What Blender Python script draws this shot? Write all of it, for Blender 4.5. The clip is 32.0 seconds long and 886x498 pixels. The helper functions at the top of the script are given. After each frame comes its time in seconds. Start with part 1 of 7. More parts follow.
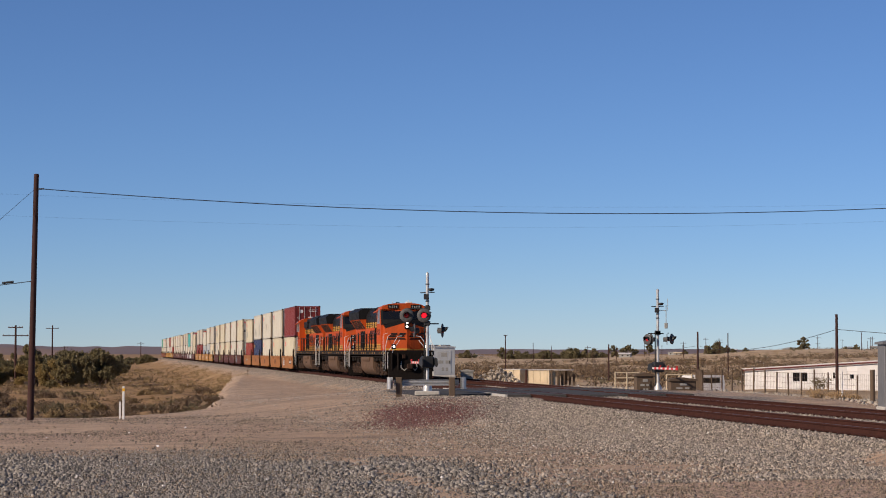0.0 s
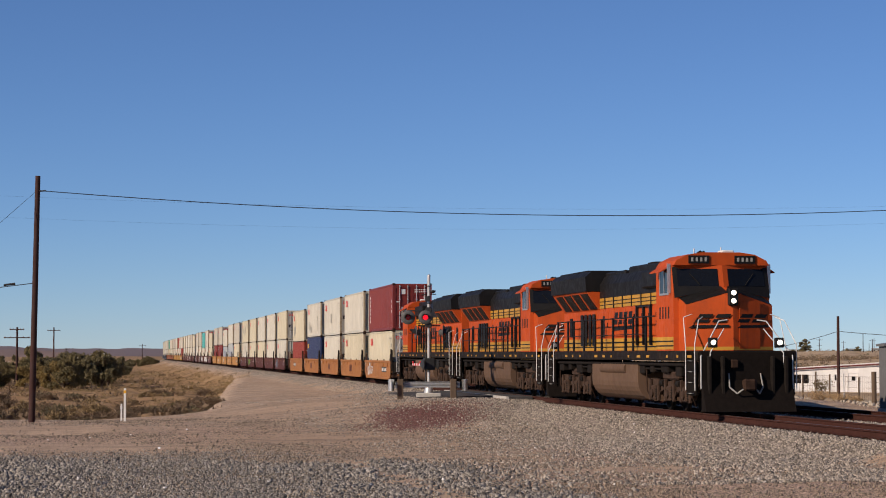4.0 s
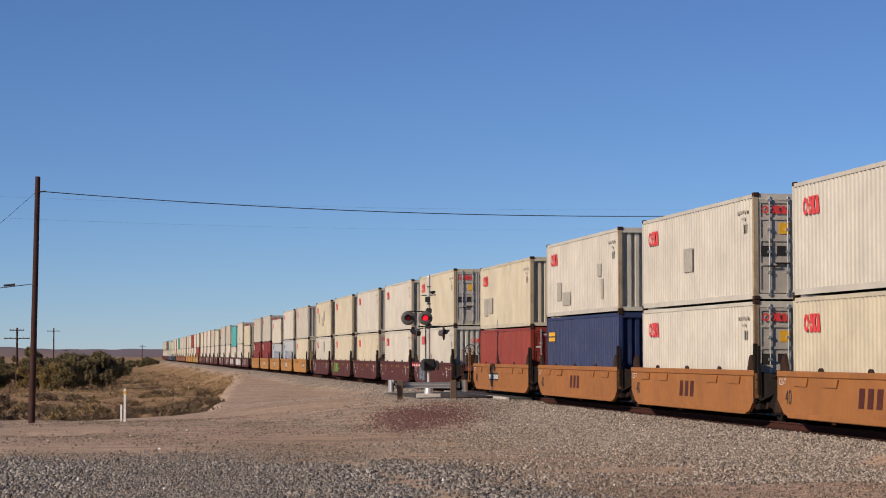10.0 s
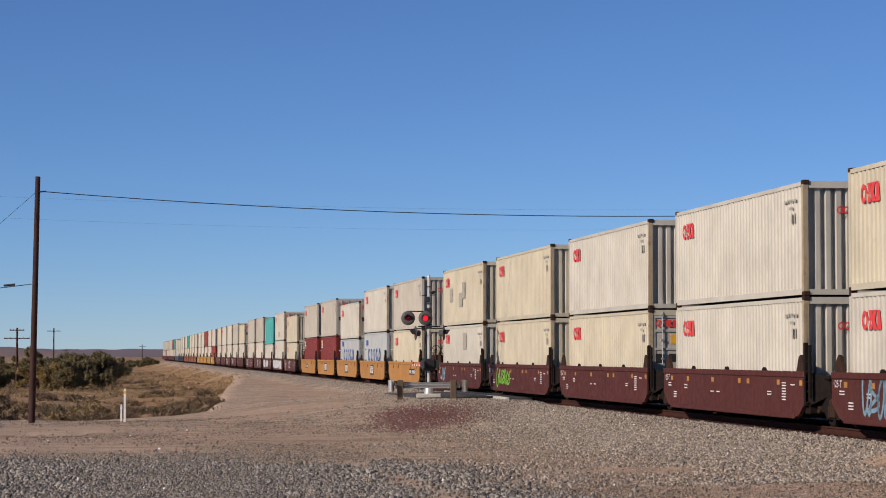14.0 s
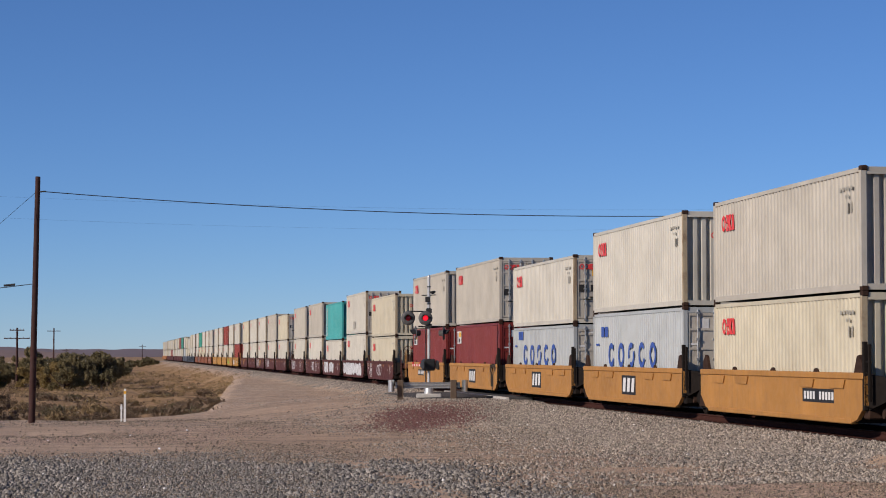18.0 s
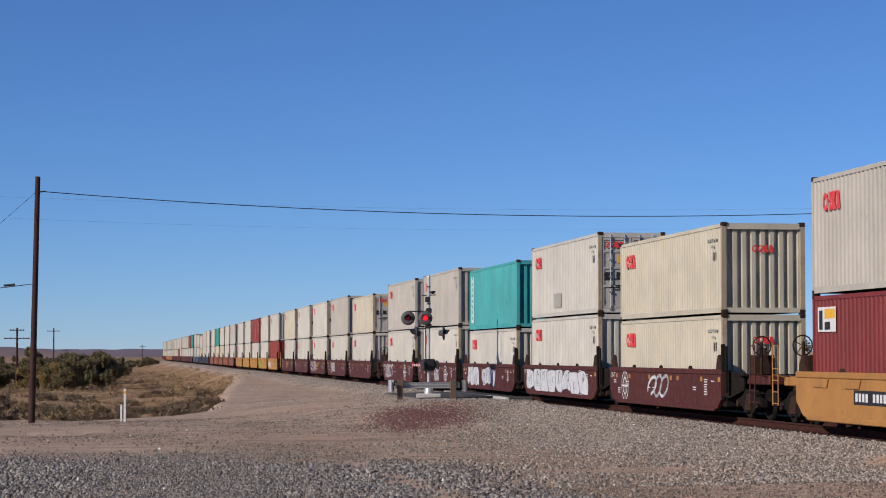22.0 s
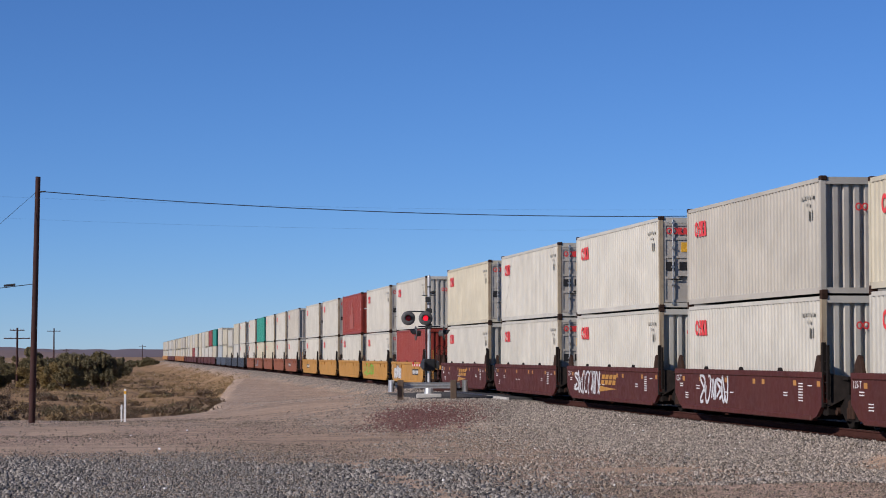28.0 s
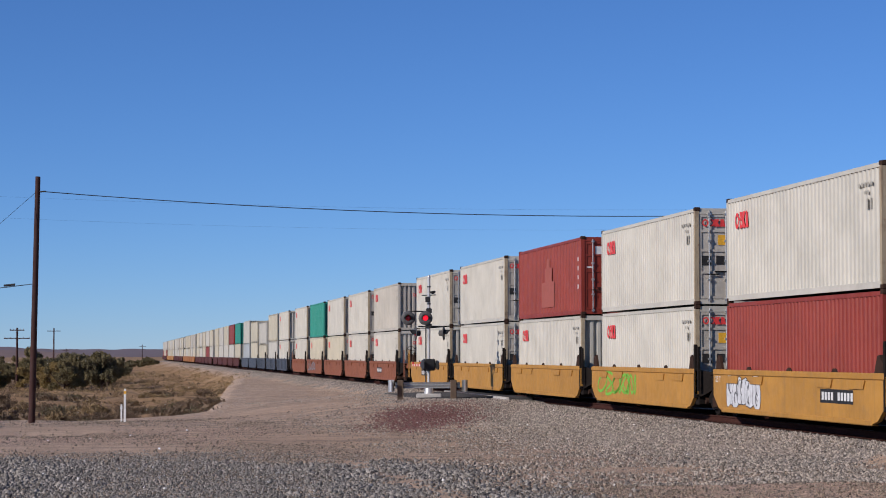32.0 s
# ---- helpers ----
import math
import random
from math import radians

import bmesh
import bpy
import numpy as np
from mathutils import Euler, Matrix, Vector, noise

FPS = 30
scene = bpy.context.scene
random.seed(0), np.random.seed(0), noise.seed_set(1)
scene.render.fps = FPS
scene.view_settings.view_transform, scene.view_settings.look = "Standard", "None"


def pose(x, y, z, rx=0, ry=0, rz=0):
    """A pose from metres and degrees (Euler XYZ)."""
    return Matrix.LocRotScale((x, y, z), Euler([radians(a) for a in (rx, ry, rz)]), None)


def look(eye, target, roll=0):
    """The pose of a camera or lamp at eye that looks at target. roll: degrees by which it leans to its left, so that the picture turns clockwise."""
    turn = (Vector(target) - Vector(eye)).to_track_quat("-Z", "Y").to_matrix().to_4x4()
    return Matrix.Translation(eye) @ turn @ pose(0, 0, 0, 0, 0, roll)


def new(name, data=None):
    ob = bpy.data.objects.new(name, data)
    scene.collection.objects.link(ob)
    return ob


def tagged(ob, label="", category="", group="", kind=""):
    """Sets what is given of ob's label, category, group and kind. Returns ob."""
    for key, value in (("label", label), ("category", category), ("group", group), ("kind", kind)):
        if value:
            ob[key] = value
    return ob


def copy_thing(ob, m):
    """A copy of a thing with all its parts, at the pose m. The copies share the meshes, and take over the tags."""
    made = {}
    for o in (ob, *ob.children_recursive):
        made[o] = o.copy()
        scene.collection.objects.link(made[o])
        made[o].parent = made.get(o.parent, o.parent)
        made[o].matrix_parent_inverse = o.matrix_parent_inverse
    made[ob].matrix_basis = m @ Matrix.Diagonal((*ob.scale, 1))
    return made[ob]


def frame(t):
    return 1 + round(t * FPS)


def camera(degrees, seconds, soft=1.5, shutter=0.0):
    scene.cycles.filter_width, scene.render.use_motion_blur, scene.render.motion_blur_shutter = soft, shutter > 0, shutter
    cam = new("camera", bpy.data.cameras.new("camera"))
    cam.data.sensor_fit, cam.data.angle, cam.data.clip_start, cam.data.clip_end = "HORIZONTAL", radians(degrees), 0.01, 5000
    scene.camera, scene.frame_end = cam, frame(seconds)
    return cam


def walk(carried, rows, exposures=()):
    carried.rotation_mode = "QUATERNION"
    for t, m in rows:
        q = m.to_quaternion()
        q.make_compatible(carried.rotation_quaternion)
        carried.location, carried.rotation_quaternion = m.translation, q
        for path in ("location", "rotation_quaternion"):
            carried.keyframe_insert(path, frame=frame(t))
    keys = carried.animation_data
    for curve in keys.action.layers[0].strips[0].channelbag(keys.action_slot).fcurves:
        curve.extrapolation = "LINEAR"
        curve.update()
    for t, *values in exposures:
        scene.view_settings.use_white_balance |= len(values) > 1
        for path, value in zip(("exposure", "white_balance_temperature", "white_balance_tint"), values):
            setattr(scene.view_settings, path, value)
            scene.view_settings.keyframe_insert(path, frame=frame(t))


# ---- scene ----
# ---------------------------------------------------------------- camera
cam = camera(23.657, 32.0, 1.0)
EYE = (0.0, 0.0, 1.766)


def aim(right, up):
    """The camera's pose, turned by so many thousandths of a degree from its resting direction."""
    return pose(*EYE, 92.857 + up / 1000, 0, -right / 1000)


CAMERA_ROWS = [(0.0, aim(39, -72)), (0.5, aim(30, -48)), (1.0, aim(22, -42)), (1.5, aim(15, -30)), (2.0, aim(14, -28)),
               (3.0, aim(10, -26)), (3.5, aim(2, -24)), (5.5, aim(0, 0)), (11.5, aim(3, 0)), (16.5, aim(0, 0)),
               (23.5, aim(3, 0)), (24.5, aim(-4, 8)), (25.5, aim(-4, 14)), (27.5, aim(-3, 4)), (32.0, aim(0, 0))]
walk(cam, CAMERA_ROWS, [(0.0, -0.03, 6500, 17), (9.0, -0.04, 6450, 17), (16.0, -0.07, 6050, 16), (20.0, -0.14, 5850, 16), (23.0, -0.09, 5650, 16), (32.0, -0.09, 5550, 16)])

# ---------------------------------------------------------------- light
SUN_EL, SUN_AZ = 27.0, 236.0          # azimuth clockwise from the view direction
world = bpy.data.worlds.new("sky")
scene.world = world
world.use_nodes = True
wn = world.node_tree.nodes
sky = wn.new("ShaderNodeTexSky")
sky.sky_type = "NISHITA"
sky.sun_disc = False
sky.sun_elevation, sky.sun_rotation = radians(SUN_EL), radians(SUN_AZ)
sky.altitude, sky.air_density, sky.dust_density, sky.ozone_density = 3000, 1.0, 0.0, 7.5
wn["Background"].inputs["Strength"].default_value = 0.09
world.node_tree.links.new(sky.outputs[0], wn["Background"].inputs["Color"])
sun = new("sun", bpy.data.lights.new("sun", "SUN"))
sun.data.energy, sun.data.angle, sun.data.color = 4.85, radians(0.53), (1.0, 0.865, 0.675)
sun.matrix_world = look((0, 0, 50), Vector((0, 0, 50)) - Vector((math.sin(radians(SUN_AZ)) * math.cos(radians(SUN_EL)),
                        math.cos(radians(SUN_AZ)) * math.cos(radians(SUN_EL)), math.sin(radians(SUN_EL)))))

# ---------------------------------------------------------------- the plan: everything lies along the line of the rails
THETA = radians(8.814)
D = Vector((math.sin(THETA), -math.cos(THETA), 0))      # the way the train goes
N = Vector((math.cos(THETA), math.sin(THETA), 0))       # from the camera's side across the rails
DC = 18.156                                             # camera to the centre of the near track
TRACK_GAP = 4.3
CURVE_S, CURVE_R = -745.0, 900.0
SPEED = 17.6


def on_track(s, a=0.0, z=0.0):
    """The pose at s metres along the line and a metres beyond the near track's centre, facing the way of the train."""
    if s >= CURVE_S:
        p, turn = N * (DC + a) + D * s, 0.0
    else:
        turn = (CURVE_S - s) / CURVE_R
        p = N * (DC + a * math.cos(turn)) + D * CURVE_S - D * (CURVE_R - a) * math.sin(turn) * 1.0 + N * CURVE_R * (1 - math.cos(turn))
    return pose(p.x, p.y, z, 0, 0, -90 + math.degrees(THETA) - math.degrees(turn))


def place(s, a, z=0.0, rz=0.0):
    return on_track(s, a, z) @ pose(0, 0, 0, 0, 0, rz)


# ---------------------------------------------------------------- mesh building
class Geo:
    """Vertices and faces of one mesh."""

    def __init__(self):
        self.v, self.f, self.smooth = [], [], []

    def add(self, verts, faces, smooth=False):
        k = len(self.v)
        self.v += [tuple(p) for p in verts]
        self.f += [tuple(i + k for i in q) for q in faces]
        self.smooth += [smooth] * len(faces)
        return self

    def box(self, x0, x1, y0, y1, z0, z1):
        v = [(x, y, z) for x in (x0, x1) for y in (y0, y1) for z in (z0, z1)]
        return self.add(v, [(0, 1, 3, 2), (4, 6, 7, 5), (0, 4, 5, 1), (2, 3, 7, 6), (0, 2, 6, 4), (1, 5, 7, 3)])

    def bev(self, x0, x1, y0, y1, z0, z1, b=0.02):
        """A box with its edges chamfered."""
        x0, x1, y0, y1, z0, z1 = min(x0, x1), max(x0, x1), min(y0, y1), max(y0, y1), min(z0, z1), max(z0, z1)
        b = min(b, (x1 - x0) * 0.45, (y1 - y0) * 0.45, (z1 - z0) * 0.45)
        bm = bmesh.new()
        bmesh.ops.create_cube(bm, size=1)
        for v in bm.verts:
            v.co = ((x0 + x1) / 2 + v.co.x * (x1 - x0), (y0 + y1) / 2 + v.co.y * (y1 - y0), (z0 + z1) / 2 + v.co.z * (z1 - z0))
        bmesh.ops.bevel(bm, geom=bm.edges[:], offset=b, segments=1, affect="EDGES")
        bm.verts.index_update()
        self.add([v.co for v in bm.verts], [[v.index for v in q.verts] for q in bm.faces])
        bm.free()
        return self

    def prism(self, prof, axis, c0, c1, smooth=False):
        """Extrudes a closed outline of (u, v) along an axis: x takes (y, z), y takes (x, z), z takes (x, y)."""
        def at(u, v, c):
            return (c, u, v) if axis == "x" else (u, c, v) if axis == "y" else (u, v, c)
        n = len(prof)
        v = [at(*p, c0) for p in prof] + [at(*p, c1) for p in prof]
        q = [(i, (i + 1) % n, n + (i + 1) % n, n + i) for i in range(n)]
        self.add(v, q, smooth)
        return self.add(v, [tuple(range(n))[::-1], tuple(range(n, 2 * n))])

    def rod(self, p, q, r=0.02, n=6, r2=None, caps=True):
        p, q = Vector(p), Vector(q)
        w = (q - p).normalized()
        u = w.orthogonal().normalized()
        t = w.cross(u)
        r2 = r if r2 is None else r2
        v = [p + (u * math.cos(k * math.tau / n) + t * math.sin(k * math.tau / n)) * r for k in range(n)]
        v += [q + (u * math.cos(k * math.tau / n) + t * math.sin(k * math.tau / n)) * r2 for k in range(n)]
        self.add(v, [(k, (k + 1) % n, n + (k + 1) % n, n + k) for k in range(n)], n > 5)
        if caps:
            self.add(v, [tuple(range(n))[::-1], tuple(range(n, 2 * n))])
        return self

    def path(self, pts, r=0.02, n=6):
        for a, b in zip(pts, pts[1:]):
            self.rod(a, b, r, n)
        return self

    def lathe(self, prof, n=16, axis="z", at=(0, 0, 0)):
        """Turns an outline of (radius, height) round an axis."""
        v, q = [], []
        for r, h in prof:
            for k in range(n):
                c, s = r * math.cos(k * math.tau / n), r * math.sin(k * math.tau / n)
                p = (c, s, h) if axis == "z" else (h, c, s) if axis == "x" else (c, h, s)
                v.append((p[0] + at[0], p[1] + at[1], p[2] + at[2]))
        for i in range(len(prof) - 1):
            q += [(i * n + k, i * n + (k + 1) % n, (i + 1) * n + (k + 1) % n, (i + 1) * n + k) for k in range(n)]
        self.add(v, q, True)
        m = (len(prof) - 1) * n
        return self.add(v, [tuple(range(n))[::-1], tuple(range(m, m + n))])

    def mesh(self, name, mat):
        me = bpy.data.meshes.new(name)
        me.from_pydata(self.v, [], self.f)
        me.polygons.foreach_set("use_smooth", self.smooth)
        bm = bmesh.new()
        bm.from_mesh(me)
        bmesh.ops.recalc_face_normals(bm, faces=bm.faces[:])
        bm.to_mesh(me)
        bm.free()
        if mat:
            me.materials.append(mat)
        return me


def part(name, geo, material, parent, label="", kind=""):
    """Links a mesh as one object under a thing or a part. geo may also be a ready mesh."""
    me = geo.mesh(name, material) if isinstance(geo, Geo) else geo
    ob = new(name, me)
    ob.parent = parent
    return tagged(ob, label, kind=kind)


def thing(name, label, category, group="", m=None, kind=""):
    ob = new(name)
    ob.empty_display_size = 0.2
    if m is not None:
        ob.matrix_world = m
    return tagged(ob, label, category, group, kind)


def box_geo(*a):
    return Geo().box(*a)


# ---------------------------------------------------------------- materials
TONE = 0.86           # factor on the base colours of all paints, stones and plants


def nodes_of(name):
    m = bpy.data.materials.new(name)
    m.use_nodes = True
    nt = m.node_tree
    return m, nt, nt.nodes, nt.links, nt.nodes["Principled BSDF"]


def coords(nt, scale=(1, 1, 1), shift=True):
    """Object coordinates, shifted at random from object to object."""
    n, l = nt.nodes, nt.links
    tc, mp = n.new("ShaderNodeTexCoord"), n.new("ShaderNodeMapping")
    mp.inputs["Scale"].default_value = scale
    l.new(tc.outputs["Object"], mp.inputs["Vector"])
    if shift:
        oi, mul = n.new("ShaderNodeObjectInfo"), n.new("ShaderNodeVectorMath")
        mul.operation = "SCALE"
        mul.inputs[0].default_value = (37.0, 53.0, 71.0)
        l.new(oi.outputs["Random"], mul.inputs["Scale"])
        l.new(mul.outputs[0], mp.inputs["Location"])
    return mp.outputs[0]


def noise_tex(nt, vec, scale, detail=4, rough=0.6):
    t = nt.nodes.new("ShaderNodeTexNoise")
    t.inputs["Scale"].default_value, t.inputs["Detail"].default_value, t.inputs["Roughness"].default_value = scale, detail, rough
    nt.links.new(vec, t.inputs["Vector"])
    return t.outputs["Fac"]


def ramp(nt, fac, lo, hi, a=0.0, b=1.0):
    r = nt.nodes.new("ShaderNodeMapRange")
    r.clamp = True
    for k, v in zip(("From Min", "From Max", "To Min", "To Max"), (lo, hi, a, b)):
        r.inputs[k].default_value = v
    nt.links.new(fac, r.inputs["Value"])
    return r.outputs[0]


def blend(nt, fac, a, b, mode="MIX"):
    m = nt.nodes.new("ShaderNodeMix")
    m.data_type, m.blend_type = "RGBA", mode
    for sock, val in ((m.inputs["Factor"], fac), (m.inputs["A"], a), (m.inputs["B"], b)):
        if isinstance(val, (int, float)):
            sock.default_value = val
        elif isinstance(val, tuple):
            sock.default_value = (*val, 1) if len(val) == 3 else val
        else:
            nt.links.new(val, sock)
    return m.outputs["Result"]


def mul(nt, a, b):
    m = nt.nodes.new("ShaderNodeMath")
    m.operation = "MULTIPLY"
    for sock, val in zip(m.inputs, (a, b)):
        if isinstance(val, (int, float)):
            sock.default_value = val
        else:
            nt.links.new(val, sock)
    return m.outputs[0]


def bump(nt, bsdf, height, strength=0.3, dist=0.02):
    b = nt.nodes.new("ShaderNodeBump")
    b.inputs["Strength"].default_value, b.inputs["Distance"].default_value = strength, dist
    nt.links.new(height, b.inputs["Height"])
    nt.links.new(b.outputs[0], bsdf.inputs["Normal"])


def paint(name, rgb, rough=0.5, dirt=(0.16, 0.11, 0.075), amount=0.35, streak=0.35, rust=0.0, metal=0.0, vary=0.12, gloss=0.35):
    """Weathered paint: faded patches, vertical streaks of dirt, spots of rust."""
    m, nt, n, l, b = nodes_of(name)
    rgb, dirt = tuple(c * TONE for c in rgb), tuple(c * TONE for c in dirt)
    v = coords(nt)
    vs = coords(nt, (1.0, 1.0, 0.06))
    col = blend(nt, ramp(nt, noise_tex(nt, v, 0.7, 3), 0.3, 0.7), tuple(c * (1 - vary) for c in rgb), tuple(min(1, c * (1 + vary)) for c in rgb))
    oi = n.new("ShaderNodeObjectInfo")
    col = blend(nt, ramp(nt, oi.outputs["Random"], 0, 1, 0.0, 0.16), col, tuple(c * 0.62 for c in rgb))
    col = blend(nt, mul(nt, ramp(nt, noise_tex(nt, v, 1.9, 8, 0.72), 0.5, 0.78), amount), col, dirt)
    col = blend(nt, mul(nt, ramp(nt, noise_tex(nt, vs, 5.0, 5, 0.7), 0.52, 0.75), streak), col, dirt)
    if rust:
        spots = ramp(nt, noise_tex(nt, v, 3.2, 9, 0.75), 0.62, 0.68)
        col = blend(nt, mul(nt, spots, rust), col, (0.16, 0.055, 0.025))
    l.new(col, b.inputs["Base Color"])
    b.inputs["Metallic"].default_value = metal
    b.inputs["Specular IOR Level"].default_value = gloss
    l.new(ramp(nt, noise_tex(nt, v, 4, 4), 0.3, 0.7, rough - 0.1, rough + 0.12), b.inputs["Roughness"])
    bump(nt, b, noise_tex(nt, v, 30, 3), 0.06, 0.01)
    return m


def plain(name, rgb, rough=0.6, metal=0.0, vary=0.2, scale=8.0, bumpy=0.1, gloss=0.3):
    m, nt, n, l, b = nodes_of(name)
    rgb = tuple(c * TONE for c in rgb)
    v = coords(nt)
    col = blend(nt, ramp(nt, noise_tex(nt, v, scale, 6, 0.7), 0.3, 0.7), tuple(c * (1 - vary) for c in rgb), tuple(min(1, c * (1 + vary)) for c in rgb))
    l.new(col, b.inputs["Base Color"])
    b.inputs["Roughness"].default_value, b.inputs["Metallic"].default_value = rough, metal
    b.inputs["Specular IOR Level"].default_value = gloss
    bump(nt, b, noise_tex(nt, v, scale * 5, 4), bumpy, 0.01)
    return m


def glow(name, rgb, strength):
    m, nt, n, l, b = nodes_of(name)
    b.inputs["Base Color"].default_value = (*rgb, 1)
    b.inputs["Emission Color"].default_value = (*rgb, 1)
    b.inputs["Emission Strength"].default_value = strength
    return m


def pebbles(name, tones, rough=0.9):
    """Loose stones: every island of the mesh has a tone of its own."""
    m, nt, n, l, b = nodes_of(name)
    geo = n.new("ShaderNodeNewGeometry")
    r = n.new("ShaderNodeValToRGB")
    r.color_ramp.interpolation = "LINEAR"
    e = r.color_ramp.elements
    for i, c in enumerate(tones):
        k = i / (len(tones) - 1)
        el = e[0] if i == 0 else e[1] if i == len(tones) - 1 else e.new(k)
        el.position, el.color = k, (*(q * TONE for q in c), 1)
    l.new(geo.outputs["Random Per Island"], r.inputs["Fac"])
    v = coords(nt, shift=False)
    col = blend(nt, ramp(nt, noise_tex(nt, v, 60, 3), 0.35, 0.65, 0.0, 0.22), r.outputs[0], (0.14, 0.11, 0.08))
    l.new(col, b.inputs["Base Color"])
    b.inputs["Roughness"].default_value = rough
    return m


def leafy(name, tones, rough=0.8):
    return pebbles(name, tones, rough)


CREAM = paint("cream_paint", (0.585, 0.53, 0.39), 0.55, (0.32, 0.22, 0.12), 0.18, 0.2, 0.28)
WHITE = paint("white_paint", (0.585, 0.553, 0.465), 0.5, (0.32, 0.24, 0.14), 0.16, 0.18, 0.12)
GREYISH = paint("warm_grey_paint", (0.5, 0.46, 0.38), 0.55, (0.3, 0.25, 0.17), 0.16, 0.18, 0.12)
PALE = paint("pale_blue_grey_paint", (0.44, 0.465, 0.46), 0.5, (0.3, 0.22, 0.14), 0.22, 0.25, 0.2)
MAROON = paint("maroon_paint", (0.2, 0.025, 0.02), 0.5, (0.26, 0.09, 0.06), 0.16, 0.18, 0.1)
BRICK = paint("brick_red_paint", (0.27, 0.038, 0.021), 0.5, (0.32, 0.13, 0.08), 0.14, 0.15, 0.1)
NAVY = paint("navy_paint", (0.022, 0.036, 0.105), 0.5, (0.2, 0.17, 0.14), 0.14, 0.2, 0.1)
TEAL = paint("turquoise_paint", (0.07, 0.4, 0.385), 0.5, (0.16, 0.24, 0.2), 0.3, 0.35, 0.3)
GREEN = paint("green_paint", (0.035, 0.28, 0.2), 0.5, (0.2, 0.3, 0.24), 0.14, 0.2, 0.1)
RUST_POST = paint("rust_eaten_post_paint", (0.42, 0.34, 0.22), 0.7, (0.14, 0.065, 0.03), 0.85, 0.9, 0.95)
DOOR_GREY = paint("grey_door_paint", (0.5, 0.46, 0.39), 0.55, (0.14, 0.1, 0.06), 0.3, 0.3, 0.25)
EDGE_DARK = plain("dark_seal", (0.022, 0.02, 0.018), 0.9, 0, 0.2, 8, 0.1, 0.1)
STEEL = plain("galvanised_steel", (0.62, 0.62, 0.6), 0.42, 0.75, 0.15, 14)
LOGO_RED = plain("red_decal", (0.74, 0.06, 0.055), 0.5, 0, 0.1)
LOGO_BLUE = plain("blue_decal", (0.05, 0.1, 0.36), 0.5, 0, 0.1)
DECAL_WHITE = plain("white_decal", (0.72, 0.71, 0.68), 0.6, 0, 0.15)
DECAL_YELLOW = plain("yellow_decal", (0.78, 0.42, 0.03), 0.6, 0, 0.15)
DECAL_DARK = plain("black_decal", (0.025, 0.024, 0.024), 0.6, 0, 0.2)
DECAL_GREY = plain("grey_decal", (0.34, 0.33, 0.3), 0.7, 0, 0.2)
REPAIR = plain("faded_repair_patch", (0.4, 0.375, 0.31), 0.6, 0, 0.2)
REPAINT = plain("lighter_patch", (0.36, 0.1, 0.07), 0.6, 0, 0.15)
SPRAY_WHITE = plain("white_spray_paint", (0.62, 0.62, 0.62), 0.6, 0, 0.25, 5)
SPRAY_GREEN = plain("green_spray_paint", (0.2, 0.5, 0.05), 0.6, 0, 0.25, 5)
SPRAY_BLUE = plain("blue_spray_paint", (0.2, 0.32, 0.4), 0.6, 0, 0.25, 5)
WELL_YELLOW = paint("yellow_wagon_paint", (0.45, 0.215, 0.05), 0.6, (0.2, 0.11, 0.06), 0.4, 0.35, 0.35)
WELL_GOLD = paint("golden_wagon_paint", (0.48, 0.24, 0.04), 0.6, (0.16, 0.1, 0.06), 0.4, 0.35, 0.3)
WELL_ORANGE = paint("weathered_orange_wagon_paint", (0.36, 0.142, 0.036), 0.65, (0.17, 0.085, 0.045), 0.45, 0.4, 0.5)
WELL_RUST = paint("rusty_orange_wagon_paint", (0.26, 0.085, 0.034), 0.65, (0.13, 0.07, 0.05), 0.5, 0.4, 0.6)
WELL_BROWN = paint("brown_wagon_paint", (0.084, 0.0175, 0.0105), 0.65, (0.14, 0.075, 0.05), 0.25, 0.25, 0.25)
WELL_BLUE = paint("slate_blue_wagon_paint", (0.06, 0.075, 0.1), 0.6, (0.2, 0.15, 0.12), 0.35, 0.3, 0.3)
UNDER = plain("grimy_running_gear", (0.015, 0.0115, 0.0095), 0.9, 0.0, 0.35, 6, 0.1, 0.12)
UNDER_RUST = plain("rusty_running_gear", (0.045, 0.025, 0.017), 0.9, 0.0, 0.35, 6, 0.1, 0.12)
TREAD = plain("worn_wheel_steel", (0.35, 0.33, 0.31), 0.4, 0.8)
LOCO_ORANGE = paint("orange_engine_paint", (0.53, 0.078, 0.011), 0.6, (0.1, 0.035, 0.018), 0.42, 0.4, 0.0, 0, 0.1, 0.18)
LOCO_BLACK = paint("black_engine_paint", (0.011, 0.0105, 0.0105), 0.55, (0.05, 0.04, 0.03), 0.25, 0.15, gloss=0.15)
LOCO_SILL = paint("grimy_black_sill_paint", (0.016, 0.012, 0.01), 0.7, (0.07, 0.045, 0.03), 0.45, 0.3, gloss=0.12)
LOCO_YELLOW = paint("yellow_engine_stripe", (0.56, 0.28, 0.025), 0.5, (0.14, 0.08, 0.035), 0.35, 0.3)
TANK = paint("dusty_fuel_tank_paint", (0.135, 0.082, 0.053), 0.75, (0.19, 0.12, 0.075), 0.5, 0.3, gloss=0.15)
TRUCK_DUST = plain("dusty_truck_casting", (0.062, 0.038, 0.027), 0.9, 0.0, 0.4, 6, 0.1, 0.12)
PILOT = plain("sooty_black_steel", (0.012, 0.009, 0.0075), 0.95, 0, 0.3, 8, 0.1, 0.08)
